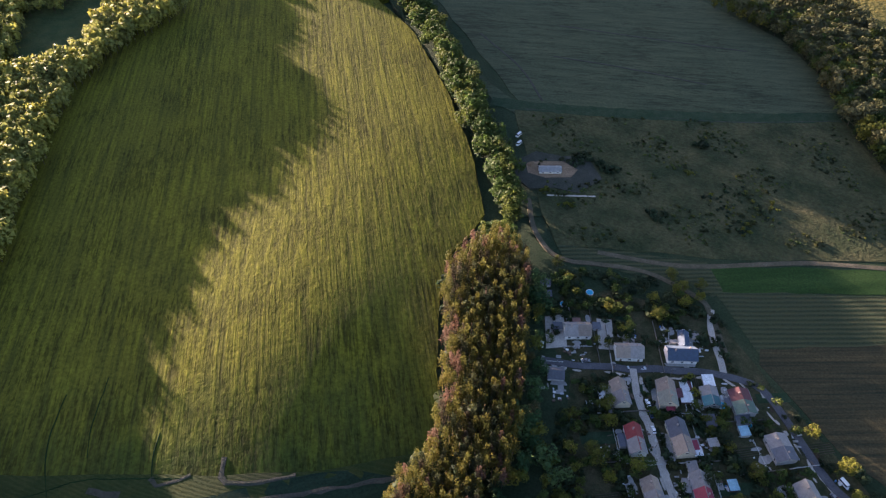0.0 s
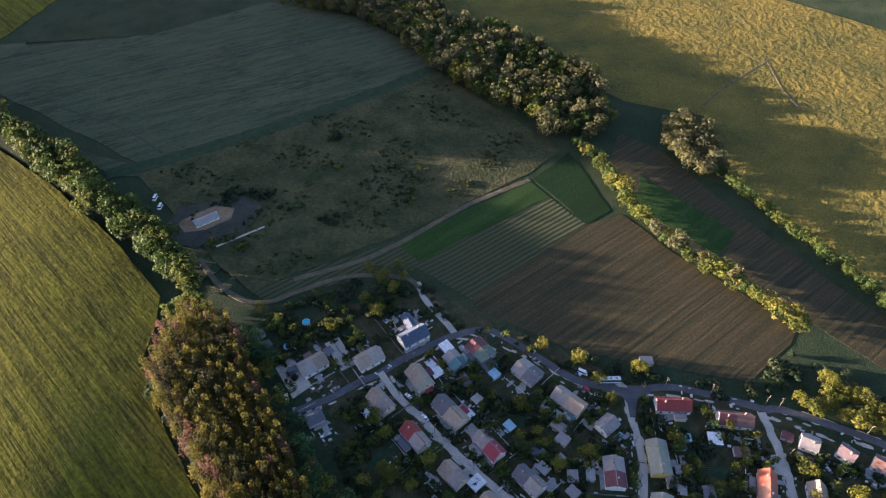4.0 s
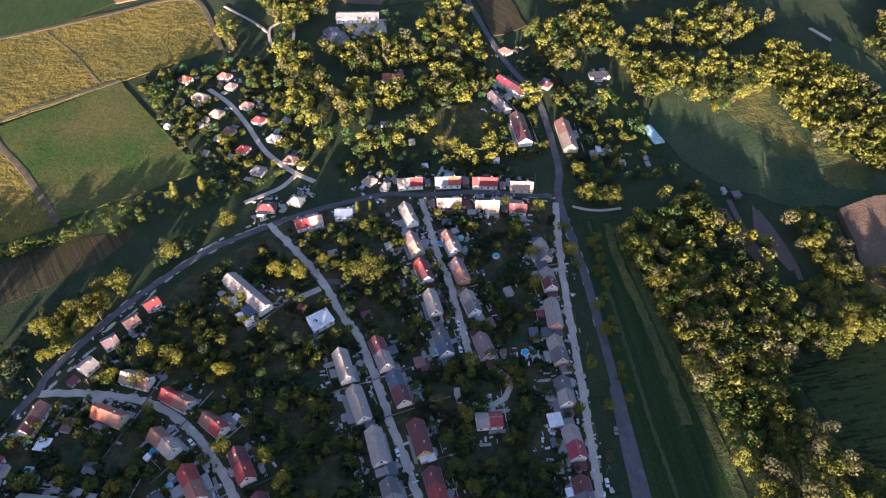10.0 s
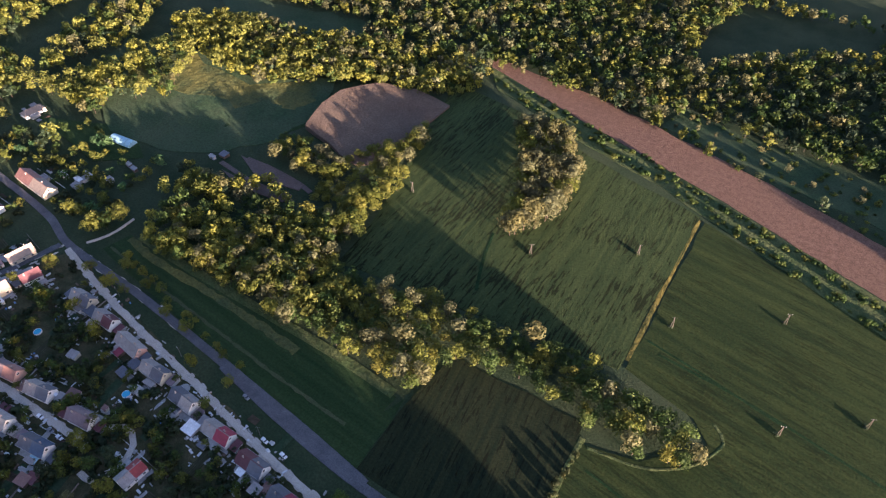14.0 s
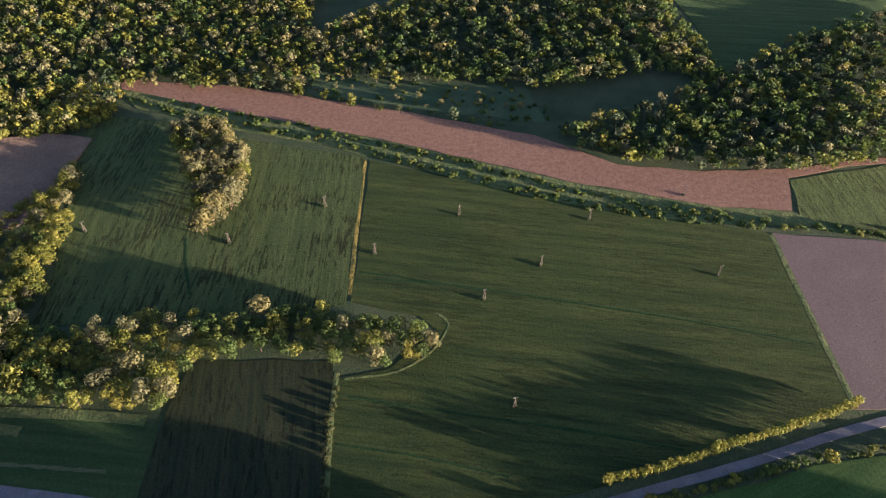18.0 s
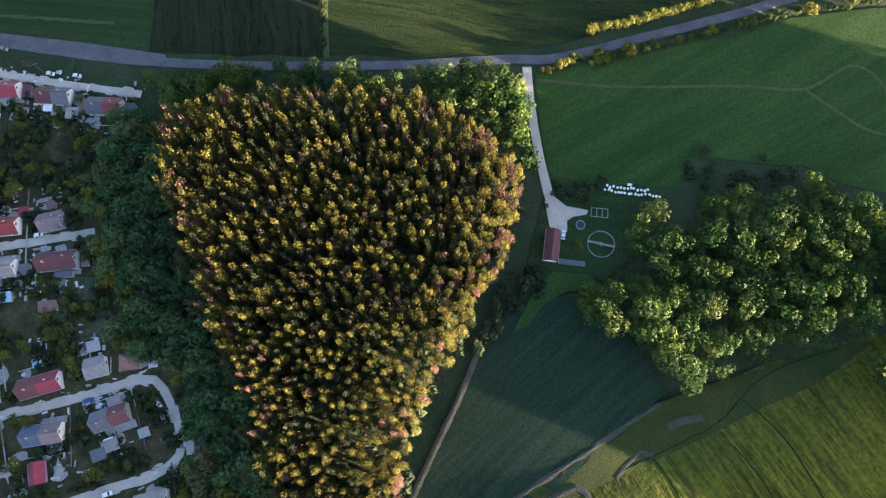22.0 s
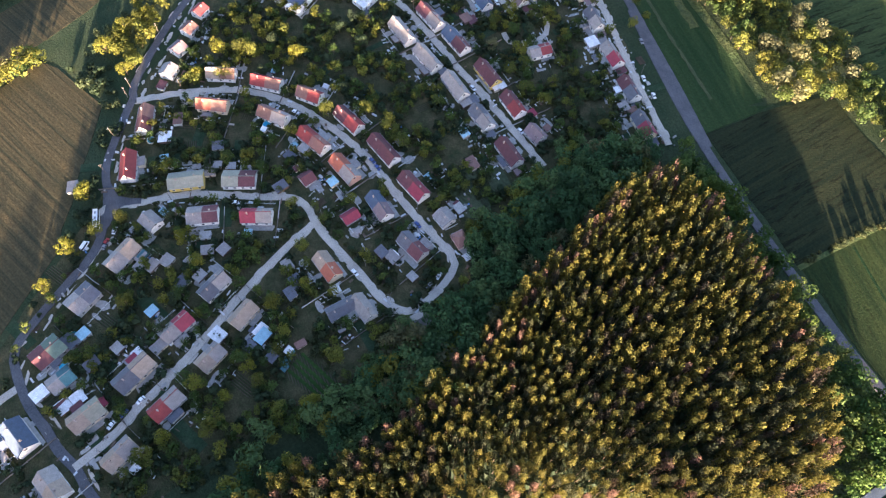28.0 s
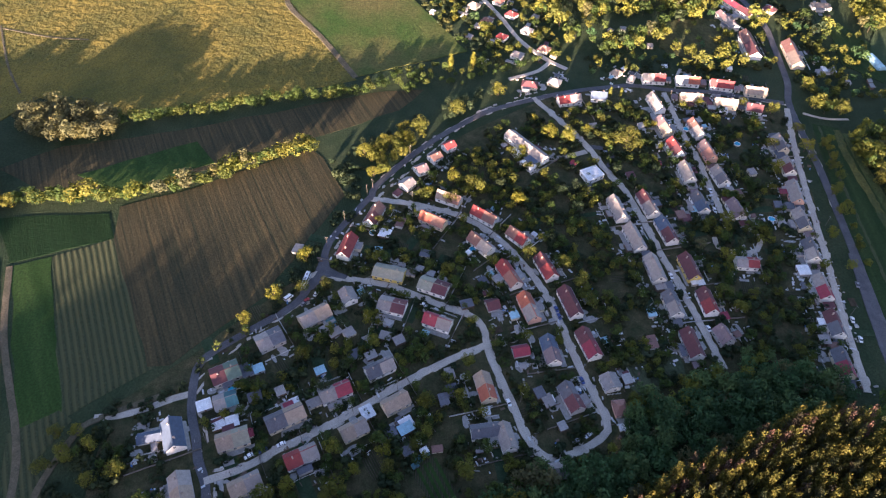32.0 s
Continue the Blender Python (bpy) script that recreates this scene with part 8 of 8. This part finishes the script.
tunnel.matrix_basis = pose(*lay((xa + xb) / 2, (ya + yb) / 2), 0, 0, math.degrees(math.atan2(yb - ya, xb - xa)))
reach = math.hypot(xb - xa, yb - ya) / 2
bm = bmesh.new()
arch = [[bm.verts.new((x, 4.0 * math.cos(math.pi * i / 12), 3.2 * math.sin(math.pi * i / 12))) for i in range(13)] for x in (-reach, 0, reach)]
for p, q in zip(arch, arch[1:]):
    for i in range(12):
        bm.faces.new((p[i], p[i + 1], q[i + 1], q[i]))
bm.faces.new(arch[0]), bm.faces.new(arch[2])
part("film_cover", bm, ROOFS["sky"], tunnel)
for x in (-reach, -reach / 2, 0, reach / 2, reach):
    bm = bmesh.new()
    hoop = [[bm.verts.new((x + s, r * 1.25 * math.cos(math.pi * i / 12), r * math.sin(math.pi * i / 12))) for i in range(13)] for s, r in ((-0.08, 3.24), (0.08, 3.24))]
    for i in range(12):
        bm.faces.new((hoop[0][i], hoop[0][i + 1], hoop[1][i + 1], hoop[1][i]))
    part("hoop", bm, M_STEEL, tunnel)

# lanes, yards and plots of smaller size
ribbon("loop_path", [(-254, 109), (-246, 109), (-243, 115), (-241, 125), (-244, 132), (-250, 136), (-256, 136), (-262, 132)], 3.0, m_gravel, WAY + 0.02, "small looping footpath", "path")
ribbon("school_path", [(-324, 10), (-327, 22), (-330, 32), (-334, 42)], 4.0, m_gravel, WAY + 0.03, "pale path to the school", "path")
ribbon("turning_loop", [(-339, 43), (-338, 52), (-332, 58), (-324, 58), (-316, 53)], 4.0, m_asphalt, WAY + 0.03, "asphalt turning loop", "road")
sheet("yard_north", [(-283, -78), (-279, -66), (-268, -72), (-270, -79)], m_gravel, WAY + 0.01, "pale parking yard beside the lane", "yard")
sheet("yard_works", [(-673, 72), (-670, 115), (-642, 112), (-643, 83)], m_gravel, WAY, "pale concrete works yard", "yard")
sheet("yard_church", [(-438, 130), (-435, 139), (-423, 136), (-416, 125), (-424, 123)], m_gravel, WAY, "pale paved forecourt", "yard")
sheet("lawn", [(-165, 37), (-179, 56), (-167, 68), (-155, 68), (-143, 43), (-150, 36)], m_pasture, TOP + 0.01, "open garden lawn beside the wood", "lawn")
sheet("lawn", [(-498, 129), (-517, 167), (-502, 182), (-464, 175), (-446, 144), (-470, 121)], m_scrub, TOP + 0.01, "open grass among trees", "lawn")
sheet("hut_yard", [(22, -292), (12, -322), (-24, -332), (-40, -312), (-30, -290), (2, -280)], m_worn, TOP + 0.004, "trodden grass yard around the hut", "yard", wobble=3.5)
sheet("mound", [(13, -304), (6, -312), (-10, -319), (-22, -314), (-20, -304), (-4, -296), (9, -296)], m_tan, TOP + 0.02, "bare earth yard around a hut", "yard", wobble=2.0)
house([(3.0, -301.1), (-11.5, -308.1)], "pale", 7.0, eave=2.4, ridge=4.0, walls="white", name="field_hut", group="huts in the fields", label="small pale-roofed hut on bare earth", chimneys=0)
hut_rng = random.Random(66)
bm = bmesh.new()
rings = []
for k in range(7):
    h = 2.4 * (1 - (k / 6) ** 1.6)
    rings.append([bm.verts.new(((4.6 * k / 6 + 0.05) * math.cos(a * 0.3927) * hut_rng.uniform(0.85, 1.15), (3.2 * k / 6 + 0.05) * math.sin(a * 0.3927) * hut_rng.uniform(0.85, 1.15), h + hut_rng.uniform(-0.12, 0.12) * (k < 6))) for a in range(16)])
bm.faces.new(rings[0])
for a, b in zip(rings, rings[1:]):
    for k in range(16):
        bm.faces.new((a[k], b[k], b[(k + 1) % 16], a[(k + 1) % 16]))
bmesh.ops.recalc_face_normals(bm, faces=bm.faces)
heap = tagged(part("earth_heap", bm, m_tan, None), "heap of bare orange-brown earth beside the hut", "heap")
heap.matrix_basis = pose(*lay(9, -306), 0, 0, 30) @ pose(0, 0, 0.2)
ribbon("hut_path", [(-11, -279), (-25, -285), (-41, -292)], 1.2, m_gravel, TOP + 0.06, "thin pale path below the hut", "path")
near = lambda spots, spread, amount: [(x + hut_rng.gauss(0, spread), y + hut_rng.gauss(0, spread * 0.7)) for x, y in spots for _ in range(amount)]
stand("fallow_thicket", near([(-20, -331), (-34, -327), (-46, -324), (-18, -322), (-81, -289), (-95, -383)], 4.5, 7), "bush", 1.8, 4.2, L_DARK, "dark thicket in the fallow beside the hut", 401, 60, 1.2)
stand("fallow_thicket", near([(-134, -304), (-147, -322), (-120, -320), (-128, -338)], 7.0, 14), "bush", 0.8, 2.2, L_DARK, "dark weeds under yellow flowers in the fallow", 402, 40, 1.4)
# the first cluster is sunlit tufts, their light painted by golden leaves
stand("fallow_flowers", near([(-94, -345)], 1.5, 5) + near([(-121, -324), (-147, -327), (-135, -304)], 6.0, 9) + near([(-27, -277), (-9, -283)], 2.2, 8), "bush", 0.9, 2.2, L_LIT_GOLD, "yellow flowering bushes and sunlit tufts in the fallow", 403, 40, 1.3)
sheet("clay_strip", [(-365, 327), (-346, 327), (-305, 327), (-304, 320), (-339, 315)], m_pink, TOP + 0.01, "brown tilled strip between trees", "field")
sheet("clay_strip", [(-365, 308), (-343, 307), (-305, 314), (-305, 305), (-344, 301)], m_pink, TOP + 0.01, "brown tilled strip between trees", "field")
